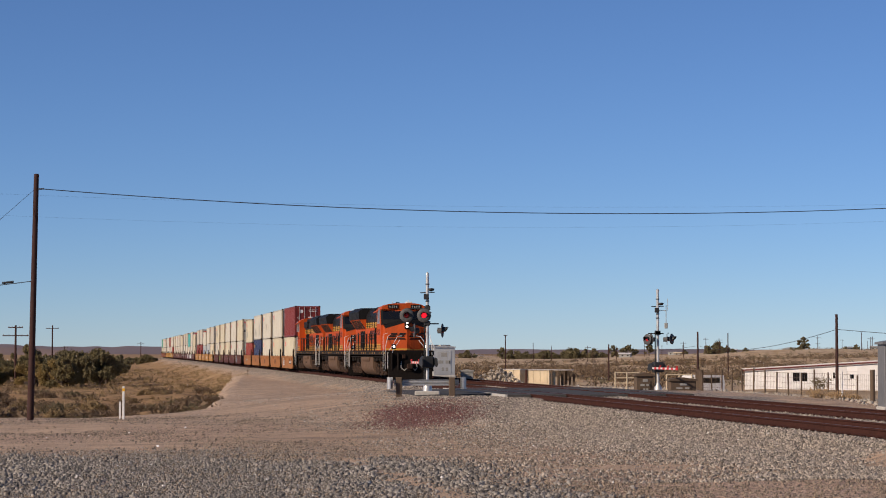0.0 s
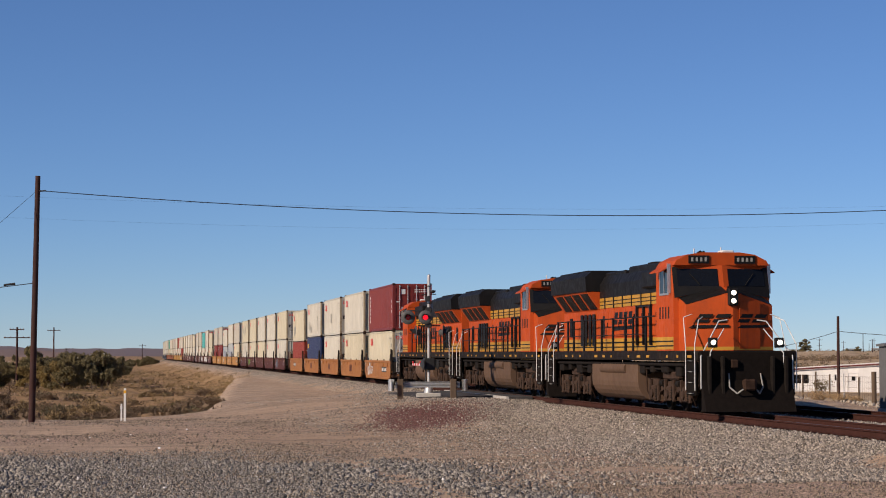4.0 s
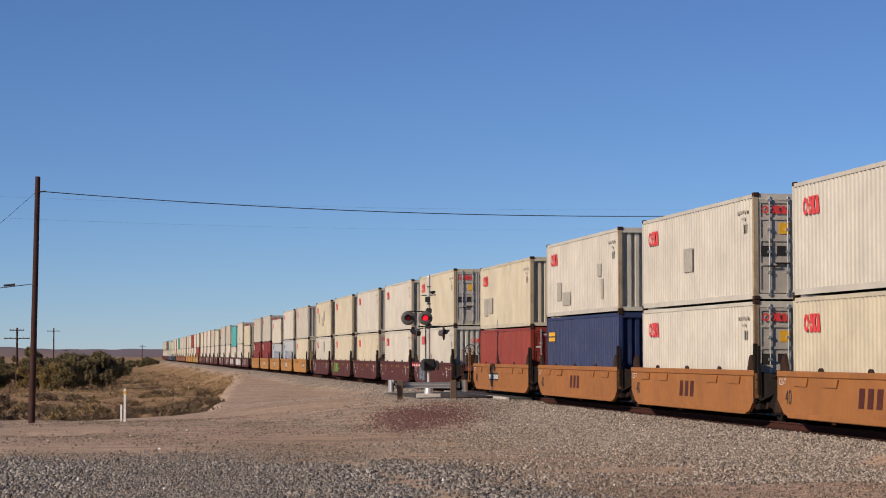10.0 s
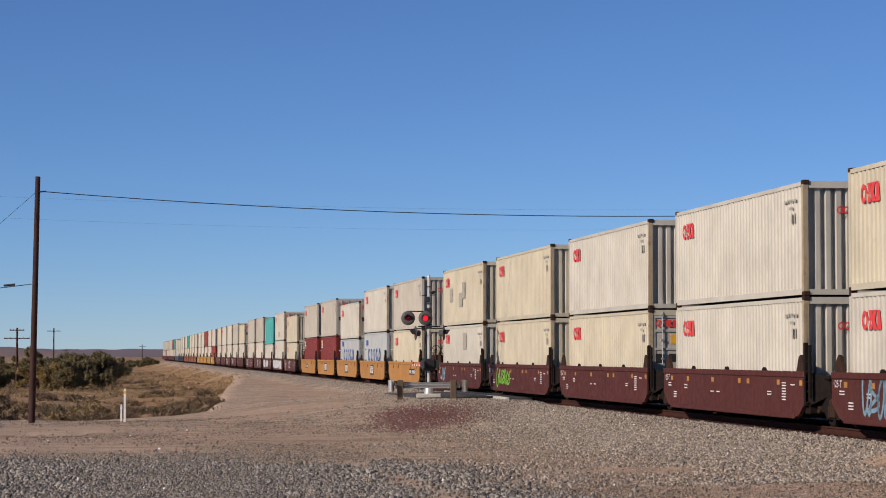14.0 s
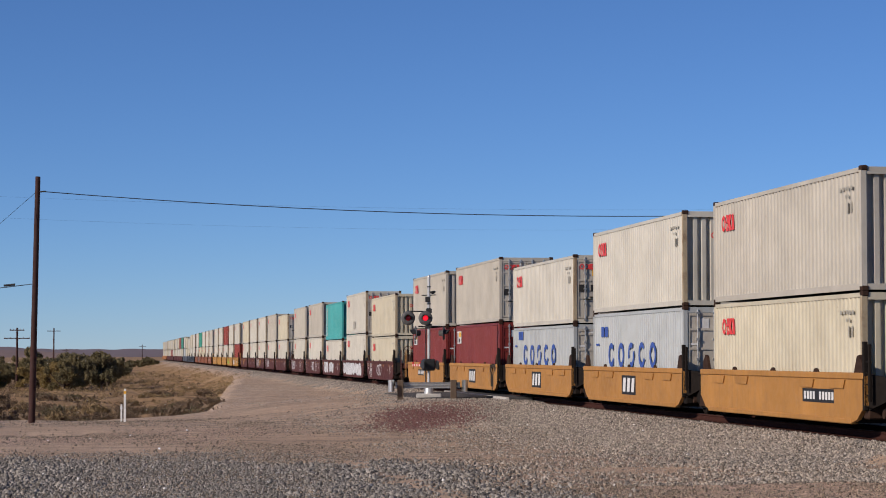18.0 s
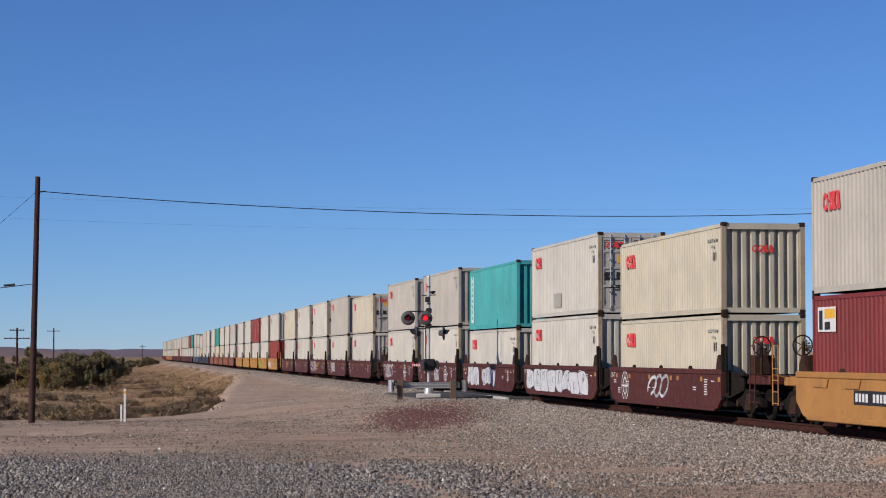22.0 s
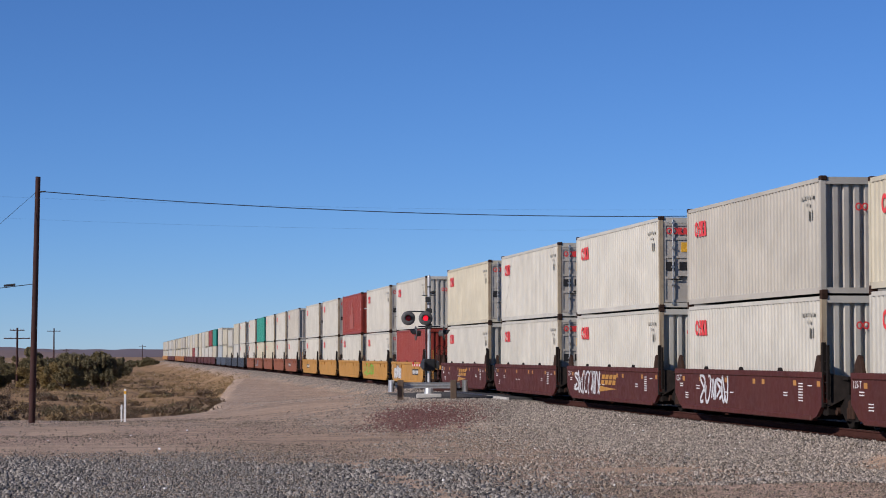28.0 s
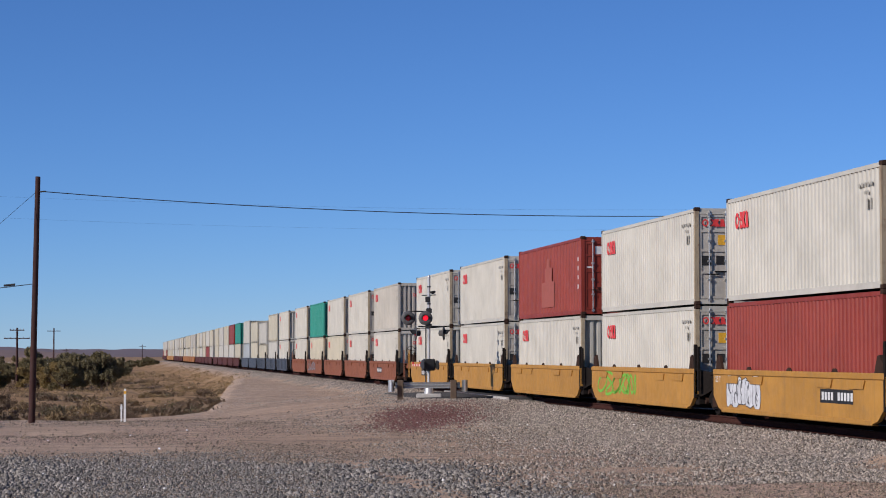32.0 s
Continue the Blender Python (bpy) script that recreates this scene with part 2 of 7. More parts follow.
CABINET_GREY = paint("dull_grey_cabinet_paint", (0.17, 0.17, 0.175), 0.6, (0.1, 0.09, 0.08), 0.2, 0.2)
GLASS = plain("tinted_cab_glass", (0.008, 0.009, 0.011), 0.06, 0.0, 0.1, 2, 0.0)
HEADLIGHT = glow("lit_headlight", (1.0, 0.9, 0.7), 3.0)
RED_LIT = glow("lit_red_lens", (1.0, 0.015, 0.03), 1.0)
RED_DIM = plain("unlit_red_lens", (0.4, 0.02, 0.025), 0.2, 0, 0.1)
RAIL_SIDE = plain("rusty_rail", (0.06, 0.024, 0.018), 0.95, 0.0, 0.25, 5, 0.1, 0.1)
RAIL_TOP = plain("polished_rail_head", (0.24, 0.19, 0.17), 0.5, 0.5, 0.15)
TIE = plain("weathered_tie_wood", (0.045, 0.03, 0.024), 0.95, 0, 0.35, 4, 0.4, 0.1)
POLE_WOOD = paint("creosoted_pole_wood", (0.055, 0.022, 0.017), 0.85, (0.03, 0.018, 0.014), 0.5, 0.5)
POST_WOOD = paint("old_post_wood", (0.13, 0.09, 0.06), 0.9, (0.05, 0.035, 0.025), 0.5, 0.5)
CABLE = plain("black_cable", (0.03, 0.03, 0.032), 0.6)
CONCRETE = plain("pale_concrete", (0.5, 0.47, 0.42), 0.9, 0, 0.15, 5, 0.3)
SIGNAL_BLACK = plain("black_signal_enamel", (0.03, 0.03, 0.03), 0.5)
SIGNAL_GREY = plain("weathered_black_enamel", (0.085, 0.083, 0.082), 0.6, 0, 0.3, 6)
SILVER = paint("silver_signal_paint", (0.62, 0.62, 0.6), 0.4, (0.25, 0.2, 0.15), 0.2, 0.2, 0, 0.4)
ARM_RED = plain("red_reflective", (0.6, 0.03, 0.03), 0.5)
HOUSE_WALL = paint("white_wall_paint", (0.8, 0.78, 0.75), 0.7, (0.5, 0.42, 0.34), 0.12, 0.12)
HOUSE_TRIM = plain("dark_red_trim", (0.13, 0.022, 0.025), 0.7)
ROOFING = plain("pale_roofing", (0.68, 0.65, 0.62), 0.9)
SHED_TAN = paint("tan_shed_paint", (0.7, 0.57, 0.38), 0.7, (0.3, 0.2, 0.12), 0.3, 0.3)
ASPHALT = plain("worn_asphalt", (0.07, 0.066, 0.062), 0.9, 0, 0.3, 3, 0.4)
SPRAY_DARK = plain("dark_spray_paint", (0.05, 0.045, 0.05), 0.6, 0, 0.25, 5)
STONE_GREY = pebbles("grey_gravel", [(0.07, 0.063, 0.056), (0.3, 0.27, 0.235), (0.5, 0.455, 0.395), (0.12, 0.107, 0.094), (0.66, 0.61, 0.53), (0.34, 0.295, 0.24), (0.09, 0.081, 0.072), (0.42, 0.38, 0.33)])
STONE_BALLAST = pebbles("ballast_stone", [(0.09, 0.076, 0.064), (0.56, 0.5, 0.42), (0.22, 0.185, 0.155), (0.78, 0.72, 0.63), (0.4, 0.335, 0.275), (0.11, 0.094, 0.08), (0.62, 0.53, 0.43)])
STONE_RED = pebbles("red_ballast_stone", [(0.15, 0.06, 0.052), (0.3, 0.13, 0.11), (0.45, 0.28, 0.24), (0.2, 0.08, 0.07)])
STONE_MIX = pebbles("brown_gravel", [(0.1, 0.072, 0.052), (0.54, 0.43, 0.32), (0.26, 0.2, 0.15), (0.76, 0.66, 0.53), (0.12, 0.092, 0.07), (0.42, 0.33, 0.24)])
STONE_WHITE = pebbles("white_rubble", [(0.5, 0.44, 0.36), (0.78, 0.72, 0.64), (0.62, 0.54, 0.46), (0.85, 0.8, 0.72), (0.4, 0.33, 0.26)])
LEAF_OLIVE = leafy("olive_foliage", [(0.15, 0.115, 0.04), (0.24, 0.185, 0.064), (0.35, 0.27, 0.1), (0.19, 0.146, 0.05)])
LEAF_DARK = leafy("dark_foliage", [(0.11, 0.09, 0.034), (0.19, 0.15, 0.057), (0.3, 0.235, 0.09), (0.15, 0.118, 0.045)])
LEAF_YELLOW = leafy("yellowing_foliage", [(0.242, 0.16, 0.0408), (0.363, 0.243, 0.0612), (0.449, 0.296, 0.0748), (0.294, 0.198, 0.0544)])
SCRUB_BROWN = leafy("dry_scrub", [(0.13, 0.08, 0.042), (0.21, 0.137, 0.072), (0.33, 0.215, 0.112), (0.165, 0.105, 0.054)])
SCRUB_GOLD = leafy("golden_scrub", [(0.24, 0.158, 0.065), (0.35, 0.243, 0.1), (0.45, 0.325, 0.145), (0.28, 0.187, 0.077)])
SCRUB_GREEN = leafy("sage_scrub", [(0.13, 0.102, 0.05), (0.2, 0.158, 0.072), (0.28, 0.22, 0.105), (0.16, 0.125, 0.058)])
SCRUB_STRAW = leafy("pale_straw_scrub", [(0.42, 0.27, 0.13), (0.6, 0.42, 0.22), (0.7, 0.52, 0.29), (0.5, 0.33, 0.16)])
BARK = plain("brown_bark", (0.09, 0.065, 0.045), 0.95, 0, 0.3, 6, 0.5)


def ground_material():
    m, nt, n, l, b = nodes_of("desert_ground")
    v = coords(nt, shift=False)
    def attr(name):
        a = n.new("ShaderNodeAttribute")
        a.attribute_name = name
        return a.outputs["Fac"]
    big, mid, fine = noise_tex(nt, v, 0.09, 4), noise_tex(nt, v, 0.9, 6, 0.7), noise_tex(nt, v, 14, 5, 0.75)
    dirt = blend(nt, ramp(nt, big, 0.35, 0.65), (0.5, 0.348, 0.232), (0.58, 0.418, 0.29))
    dirt = blend(nt, ramp(nt, mid, 0.42, 0.68, 0, 0.6), dirt, (0.34, 0.242, 0.172))
    dirt = blend(nt, ramp(nt, fine, 0.48, 0.7, 0, 0.5), dirt, (0.2, 0.145, 0.105))
    ruts = coords(nt, (0.09, 0.9, 1.0), shift=False)
    dirt = blend(nt, ramp(nt, noise_tex(nt, ruts, 1.0, 6, 0.7), 0.5, 0.62, 0, 0.7), dirt, (0.2, 0.15, 0.115))
    trodden = attr("bare")
    flecks = n.new("ShaderNodeTexVoronoi")
    flecks.inputs["Scale"].default_value = 15
    l.new(v, flecks.inputs["Vector"])
    fs = n.new("ShaderNodeSeparateColor")
    l.new(flecks.outputs["Color"], fs.inputs[0])
    dirt = blend(nt, mul(nt, ramp(nt, fs.outputs[1], 0.62, 0.7, 0, 0.8), mul(nt, ramp(nt, mid, 0.36, 0.56), ramp(nt, trodden, 0, 1, 1, 0.25))), dirt, (0.13, 0.098, 0.077))
    dirt = blend(nt, mul(nt, ramp(nt, fs.outputs[2], 0.8, 0.86, 0, 0.8), mul(nt, ramp(nt, mid, 0.34, 0.55), ramp(nt, trodden, 0, 1, 1, 0.3))), dirt, (0.58, 0.49, 0.4))
    cells = n.new("ShaderNodeTexVoronoi")
    cells.inputs["Scale"].default_value = 26
    l.new(v, cells.inputs["Vector"])
    sep = n.new("ShaderNodeSeparateColor")
    l.new(cells.outputs["Color"], sep.inputs[0])
    grit = ramp(nt, sep.outputs[0], 0, 1, 0.18, 1.8)
    # ground under the grey gravel: shade between the stones put into its dark colour
    grey = blend(nt, 1.0, (0.1, 0.09, 0.08), grit, "MULTIPLY")
    tan = blend(nt, 1.0, (0.27, 0.225, 0.185), grit, "MULTIPLY")
    red = blend(nt, 1.0, (0.21, 0.11, 0.095), grit, "MULTIPLY")
    mixg = blend(nt, 1.0, (0.39, 0.275, 0.2), grit, "MULTIPLY")
    edge = ramp(nt, mid, 0.3, 0.7, -0.35, 0.35)
    def soft(name, lo=0.35, hi=0.65):
        add = n.new("ShaderNodeMath")
        l.new(mul(nt, attr(name), ramp(nt, trodden, 0, 1, 1, 0.15)) if name in ("mixed", "grey", "ballast") else attr(name), add.inputs[0])
        l.new(edge, add.inputs[1])
        return ramp(nt, add.outputs[0], lo, hi)
    col = blend(nt, mul(nt, soft("mixed"), 0.9), dirt, mixg)
    col = blend(nt, soft("ballast"), col, tan)
    col = blend(nt, soft("grey"), col, grey)
    col = blend(nt, soft("red"), col, red)
    dry = blend(nt, ramp(nt, noise_tex(nt, v, 0.05, 5, 0.65), 0.35, 0.65), (0.28, 0.168, 0.082), (0.37, 0.242, 0.126))
    dry = blend(nt, ramp(nt, noise_tex(nt, v, 0.35, 6, 0.75), 0.5, 0.64), dry, (0.13, 0.085, 0.045))
    col = blend(nt, soft("field"), col, dry)
    pale = blend(nt, ramp(nt, noise_tex(nt, v, 0.03, 5, 0.65), 0.35, 0.65), (0.4, 0.285, 0.175), (0.52, 0.39, 0.255))
    pale = blend(nt, ramp(nt, noise_tex(nt, v, 0.2, 6, 0.75), 0.52, 0.64), pale, (0.17, 0.115, 0.068))
    col = blend(nt, soft("straw"), col, pale)
    l.new(col, b.inputs["Base Color"])
    b.inputs["Roughness"].default_value = 0.95
    b.inputs["Specular IOR Level"].default_value = 0.2
    rough = n.new("ShaderNodeMath")
    l.new(mul(nt, fine, 0.5), rough.inputs[0])
    l.new(mul(nt, cells.outputs["Distance"], -0.6), rough.inputs[1])
    bump(nt, b, rough.outputs[0], 0.8, 0.045)
    return m


GROUND = ground_material()
# ---------------------------------------------------------------- ground
def sm(v, lo, hi):
    t = np.clip((v - lo) / (hi - lo), 0, 1)
    return t * t * (3 - 2 * t)


def wave(x, y, size, seed):
    """Smooth uneven ground of about -1 to 1, by sines of odd lengths."""
    r = np.random.RandomState(seed)
    out = 0
    for k in range(7):
        a, w, p = r.uniform(0, 6.28), r.uniform(0.6, 1.9), r.uniform(0, 6.28)
        out = out + np.sin((x * math.cos(a) + y * math.sin(a)) * w / size * 6.28 + p)
    return out / 4.5


def to_line(x, y):
    """World to distance ahead of the camera along the line, and across from the near track's centre."""
    s = x * D.x + y * D.y
    a = x * N.x + y * N.y - DC
    q = np.maximum(CURVE_S - s, 0)
    return -s, a - q * q / (2 * CURVE_R)


def bank(r, a):
    """Metres past the edge of the bare dirt, where the ground drops to the scrub; below 0 on the dirt."""
    return r - (88 + np.clip(a + 19, 0, 5.7) * 2 + np.clip(a + 13.3, 0, 8) * 15)


def ground_z(x, y):
    x, y = np.asarray(x, float), np.asarray(y, float)
    r, a = to_line(x, y)
    near = 0.15 - 0.5 * sm(r, 2, 32) - 0.35 * sm(r, 30, 62) - 0.32 * sm(r, 70, 92) * sm(-a, 8, 18)
    near = near + 0.05 * wave(x, y, 9, 3) + 0.02 * wave(x, y, 2.5, 4)
    near = near + 0.3 * np.exp(-((r - 80) / 7) ** 2 - ((a + 7.5) / 3.2) ** 2)
    edge = bank(r, a) + 5.0 * wave(x, y, 19, 15)
    near = near - 1.5 * sm(edge, 0, 30) + sm(edge, 4, 30) * (0.35 * wave(x, y, 22, 5) + 0.2 * wave(x, y, 7, 6))
    back = sm(r, 122, 165)
    far = -0.55 - 0.25 * back - (1.85 - 0.25 * back) * sm(a + 5.0 * back, 15.5, 31) + 0.06 * wave(x, y, 8, 7) + sm(a, 30, 60) * 0.3 * wave(x, y, 40, 8)
    hill = 4.6 * sm(x / np.maximum(y, 1), 0.05, 0.18) * sm(y, 330, 900) + 1.2 * sm(y, 250, 500) * sm(a, 60, 120) * wave(x, y, 130, 9)
    z = np.where(a < 2, near, far + np.where(a > 20, hill, 0))
    cross = sm(r, 77, 86) * (1 - sm(r, 103, 110))
    z = z + (-0.14 - z) * cross * np.where(a < 2, 1 - sm(-a, 4.5, 14), 1 - sm(a, 9.5, 18))
    bed = -0.205 - np.where(a < 2, np.maximum(-a - 2.0, 0), np.maximum(a - TRACK_GAP - 2.0, 0)) * 0.34
    bed = np.maximum(bed, -3.2)
    return np.maximum(z, bed)


def spread(lo, hi, fine_lo, fine_hi, step, grow):
    """Grid lines: even steps in the middle stretch, growing outwards."""
    mid = list(np.arange(fine_lo, fine_hi, step))
    up, down, d = [mid[-1]], [mid[0]], step
    while up[-1] < hi:
        d *= grow
        up.append(up[-1] + d)
    d = step
    while down[-1] > lo:
        d *= grow
        down.append(down[-1] - d)
    return np.array(down[:0:-1] + mid + up[1:])


def bare(x, y):
    """Where wheels and feet have left packed dirt between the gravel: 1 bare, 0 stony."""
    x, y = np.asarray(x, float), np.asarray(y, float)
    n = 0.35 * wave(x, y, 3.2, 41) + 0.2 * wave(x, y, 1.3, 42)
    out = 0.0 * x
    for cx, cy, rx, ry in ((-6.0, 93, 4.0, 12), (-8.8, 55, 3.6, 3.6), (3.4, 40, 1.7, 1.6), (0.0, 49, 1.9, 2.6), (-14, 70, 5, 4), (-3.5, 62, 2.5, 4), (9.5, 42, 2.5, 2.5)):
        out = np.maximum(out, 1.25 - np.hypot((x - cx) / rx, (y - cy) / ry) + n)
    t = np.clip((44 - y) / 13, 0, 1)
    out = np.maximum(out, 1.2 - np.hypot((x - (-1.9 + 2.1 * t)) / 0.42, (y - (44 - 13 * t)) / 2.4) + n)
    return np.clip(out * 1.4, 0, 1)


def build_ground():
    xs, ys = spread(-2600, 2600, -22, 30, 0.4, 1.07), spread(-60, 4600, 18, 130, 0.45, 1.045)
    X, Y = np.meshgrid(xs, ys)
    Z = ground_z(X, Y)
    nx, ny = len(xs), len(ys)
    me = bpy.data.meshes.new("ground")
    co = np.stack([X, Y, Z], -1).reshape(-1, 3)
    i = np.arange(nx * ny).reshape(ny, nx)
    quads = np.stack([i[:-1, :-1], i[:-1, 1:], i[1:, 1:], i[1:, :-1]], -1).reshape(-1, 4)
    me.from_pydata(co.tolist(), [], quads.tolist())
    me.polygons.foreach_set("use_smooth", [True] * len(quads))
    r, a = to_line(co[:, 0], co[:, 1])
    x, y = co[:, 0], co[:, 1]
    side = np.where(a < 2, -a, a - TRACK_GAP)
    ragged = 1.6 * wave(x, y, 11, 12)
    masks = {
        "ballast": 1 - sm(side + 0.8 * wave(x, y, 6, 13), 3.0 - 0.9 * sm(r, 104, 115), 6.5 - 2.4 * sm(r, 104, 115)),
        "mixed": sm(x, -7 + 0.12 * y, 6) * (1 - sm(r, 66, 84)) + 0.6 * sm(-a, 9, 14) * sm(r, 50, 60) * (1 - sm(r, 70, 80)),
        "grey": (1 - sm(y + 2.4 * ragged + 2.0 * wave(x, y, 3.5, 14) + 3.0 * wave(x, x * 0, 7, 77), 41, 51)) * (1 - sm(x + 0.16 * (y - 32) + ragged * 0.3, -0.6, 2.2)) * (0.8 + 0.2 * np.clip(0.6 + wave(x, y, 4.5, 31), 0, 1)),
        "red": 1.15 * np.exp(-((r - 76 - 2.2 * (a + 7)) / 6) ** 2 - ((a + 6.8) / 2.9) ** 2),
        "field": np.where(a < 2, sm(bank(r, a), 2, 30) * sm(-a, 3.2, 5.4), sm(a, 18, 34)),
    }
    masks["bare"] = bare(x, y)
    masks["straw"] = np.where(a > 2, sm(a, 18, 34), 0)
    for k, val in masks.items():
        me.attributes.new(k, "FLOAT", "POINT").data.foreach_set("value", np.clip(val, 0, 1).astype(np.float32))
    me.materials.append(GROUND)
    tagged(new("ground", me), "dry tan desert ground with gravel and dirt tracks", "ground", kind="structure")


build_ground()


def stones(name, label, mat, pts, size, seed, heap=None):
    """Loose stones as one mesh of eight-sided chips."""
    r = np.random.RandomState(seed)
    pts = pts[r.rand(len(pts)) > 0.9 * bare(pts[:, 0], pts[:, 1])]
    n = len(pts)
    base = np.array([(1, 0, 0), (-1, 0, 0), (0, 1, 0), (0, -1, 0), (0, 0, 1), (0, 0, -1)], float)
    tri = np.array([(0, 2, 4), (2, 1, 4), (1, 3, 4), (3, 0, 4), (2, 0, 5), (1, 2, 5), (3, 1, 5), (0, 3, 5)])
    sc = size[0] + (size[1] - size[0]) * r.rand(n) ** 2
    v = base[None] * sc[:, None, None] * r.uniform(0.65, 1.25, (n, 6, 1)) * np.array([1, 0.8, 0.62])
    v = v + r.uniform(-0.3, 0.3, (n, 6, 3)) * sc[:, None, None]
    q = r.normal(size=(n, 4))
    q /= np.linalg.norm(q, axis=1)[:, None]
    w, x, y, z = q.T
    R = np.stack([1 - 2 * (y * y + z * z), 2 * (x * y - z * w), 2 * (x * z + y * w), 2 * (x * y + z * w), 1 - 2 * (x * x + z * z),
                  2 * (y * z - x * w), 2 * (x * z - y * w), 2 * (y * z + x * w), 1 - 2 * (x * x + y * y)], -1).reshape(n, 3, 3)
    v = np.einsum("nij,nkj->nki", R, v)
    z0 = ground_z(pts[:, 0], pts[:, 1]) + sc * 0.22
    if heap:
        z0 += heap[3] * np.maximum(0, 1 - np.hypot(pts[:, 0] - heap[0], (pts[:, 1] - heap[1])) / heap[2]) * r.rand(n)
    v += np.stack([pts[:, 0], pts[:, 1], z0], -1)[:, None]
    f = (tri[None] + (np.arange(n) * 6)[:, None, None]).reshape(-1, 3)
    me = bpy.data.meshes.new(name)
    me.vertices.add(n * 6)
    me.vertices.foreach_set("co", v.reshape(-1).astype(np.float32))
    me.loops.add(n * 24)
    me.loops.foreach_set("vertex_index", f.reshape(-1).astype(np.int32))
    me.polygons.add(n * 8)
    me.polygons.foreach_set("loop_start", (np.arange(n * 8) * 3).astype(np.int32))
    me.update(calc_edges=True)
    me.materials.append(mat)
    return tagged(new(name, me), label, "gravel", kind="stuff")


def line_points(n, r0, r1, a0, a1, seed, fall=1.0):
    """Random places between two distances ahead and two offsets across, denser near the camera for fall above 1."""
    g = np.random.RandomState(seed)
    r = r0 + (r1 - r0) * g.rand(n) ** fall
    a = a0 + (a1 - a0) * g.rand(n)
    return np.stack([D.x * -r + N.x * (DC + a), D.y * -r + N.y * (DC + a)], -1)


def spill(p, seed):
    """Thins stones out away from the rails."""
    g = np.random.RandomState(seed)
    r, a = to_line(p[:, 0], p[:, 1])
    heap = np.exp(-((r - 76 - 2.2 * (a + 7)) / 6) ** 2 - ((a + 6.8) / 2.9) ** 2)
    return p[(g.rand(len(p)) < 1.05 - sm(-a + 1.2 * wave(p[:, 0], p[:, 1], 7, seed), 3.2, 9.5) * 0.95) & (g.rand(len(p)) > 0.8 * heap)]


def build_gravel():
    g = np.random.RandomState(5)
    y = 23 + 30 * g.rand(190000) ** 1.35
    x = y * g.uniform(-0.235, 0.1, len(y))
    rag = 1.6 * wave(x, y, 11, 12)
    keep = (y + rag * 2.4 + 3.0 * wave(x, x * 0, 7, 77) < 47.0 + g.normal(0, 2.4, len(y))) & (x + 0.16 * (y - 32) + rag * 0.3 < 0.8 + g.normal(0, 0.6, len(y)))
    thin = 0.5 + 0.5 * wave(x, y, 5, 31)
    keep &= g.rand(len(y)) < 0.45 + 0.55 * thin
    stones("gravel_patch", "loose grey crushed gravel on the dirt turnout", STONE_GREY, np.stack([x, y], -1)[keep], (0.013, 0.038), 1)
    # coarser stones pushed into two low windrows
    y = g.uniform(25, 48, 26000)
    u = np.where(g.rand(len(y)) < 0.35, g.normal(-0.2, 0.022, len(y)), g.normal(-0.09 + (48 - y) * 0.0062, 0.03, len(y)))
    x = u * y
    keep = (wave(x, y, 6, 36) + g.normal(0, 0.4, len(y)) > -0.2) & (y + 1.6 * wave(x, y, 11, 12) * 2 < 47)
    stones("gravel_windrow", "coarse grey crushed stone pushed into low ridges", STONE_GREY, np.stack([x, y], -1)[keep], (0.026, 0.07), 11)
    stones("track_ballast", "pale crushed stone ballast beside the near rail", STONE_BALLAST,
           spill(line_points(150000, 34, 112, -11.5, -1.15, 2, 1.6), 21), (0.02, 0.054), 2)
    stones("track_ballast", "crushed stone ballast between the two tracks", STONE_BALLAST,
           line_points(9000, 42, 120, 1.2, 3.1, 3, 1.5), (0.03, 0.06), 3)
    stones("track_ballast", "crushed stone ballast along the embankment", STONE_BALLAST, line_points(7000, 104, 260, -3.9, -1.2, 4, 1.6), (0.03, 0.065), 4)
    p = line_points(30000, 64, 97, -12.0, -3.0, 5)
    r, a = to_line(p[:, 0], p[:, 1])
    keep = np.exp(-((r - 76 - 2.2 * (a + 7)) / 6) ** 2 - ((a + 6.8) / 2.9) ** 2) > g.uniform(0.12, 1.0, len(r))
    stones("red_ballast", "dark red crushed ballast heaped by the signal", STONE_RED, p[keep], (0.022, 0.055), 5)
    y = 25 + 53 * g.rand(110000) ** 1.4
    x = y * g.uniform(-0.235, 0.235, len(y))
    r, a = to_line(x, y)
    keep = (a < -3.5) & (g.rand(len(y)) < 0.4 + 0.6 * np.clip(wave(x, y, 8, 33) + 0.3, 0, 1)) & (x > -7 + g.normal(0, 1.5, len(y)))
    stones("scattered_gravel", "brown gravel scattered over the packed dirt", STONE_MIX, np.stack([x, y], -1)[keep], (0.012, 0.038), 6)
    y = 44 + 46 * g.rand(34000)
    x = y * g.uniform(-0.235, -0.02, len(y))
    keep = g.rand(len(y)) < np.clip(wave(x, y, 9, 34) * 1.1, 0.2, 1)
    stones("scattered_gravel", "small dark stones strewn over the dirt road", STONE_MIX, np.stack([x, y], -1)[keep], (0.016, 0.055), 7)
    p = line_points(16000, 60, 150, 11.8, 18.5, 8)
    r, a = to_line(p[:, 0], p[:, 1])
    keep = wave(p[:, 0], p[:, 1], 9, 35) + g.normal(0, 0.4, len(r)) > 0.0
    stones("rubble", "pale broken rubble heaped along the fence", STONE_WHITE, p[keep], (0.035, 0.15), 8)
    y = g.normal(166, 1.2, 420)
    x = g.normal(4.5, 0.85, 420)
    stones("rubble", "white broken rubble pile beyond the crossing", STONE_WHITE, np.stack([x, y], -1), (0.08, 0.24), 9, (4.5, 166, 2.6, 1.5))


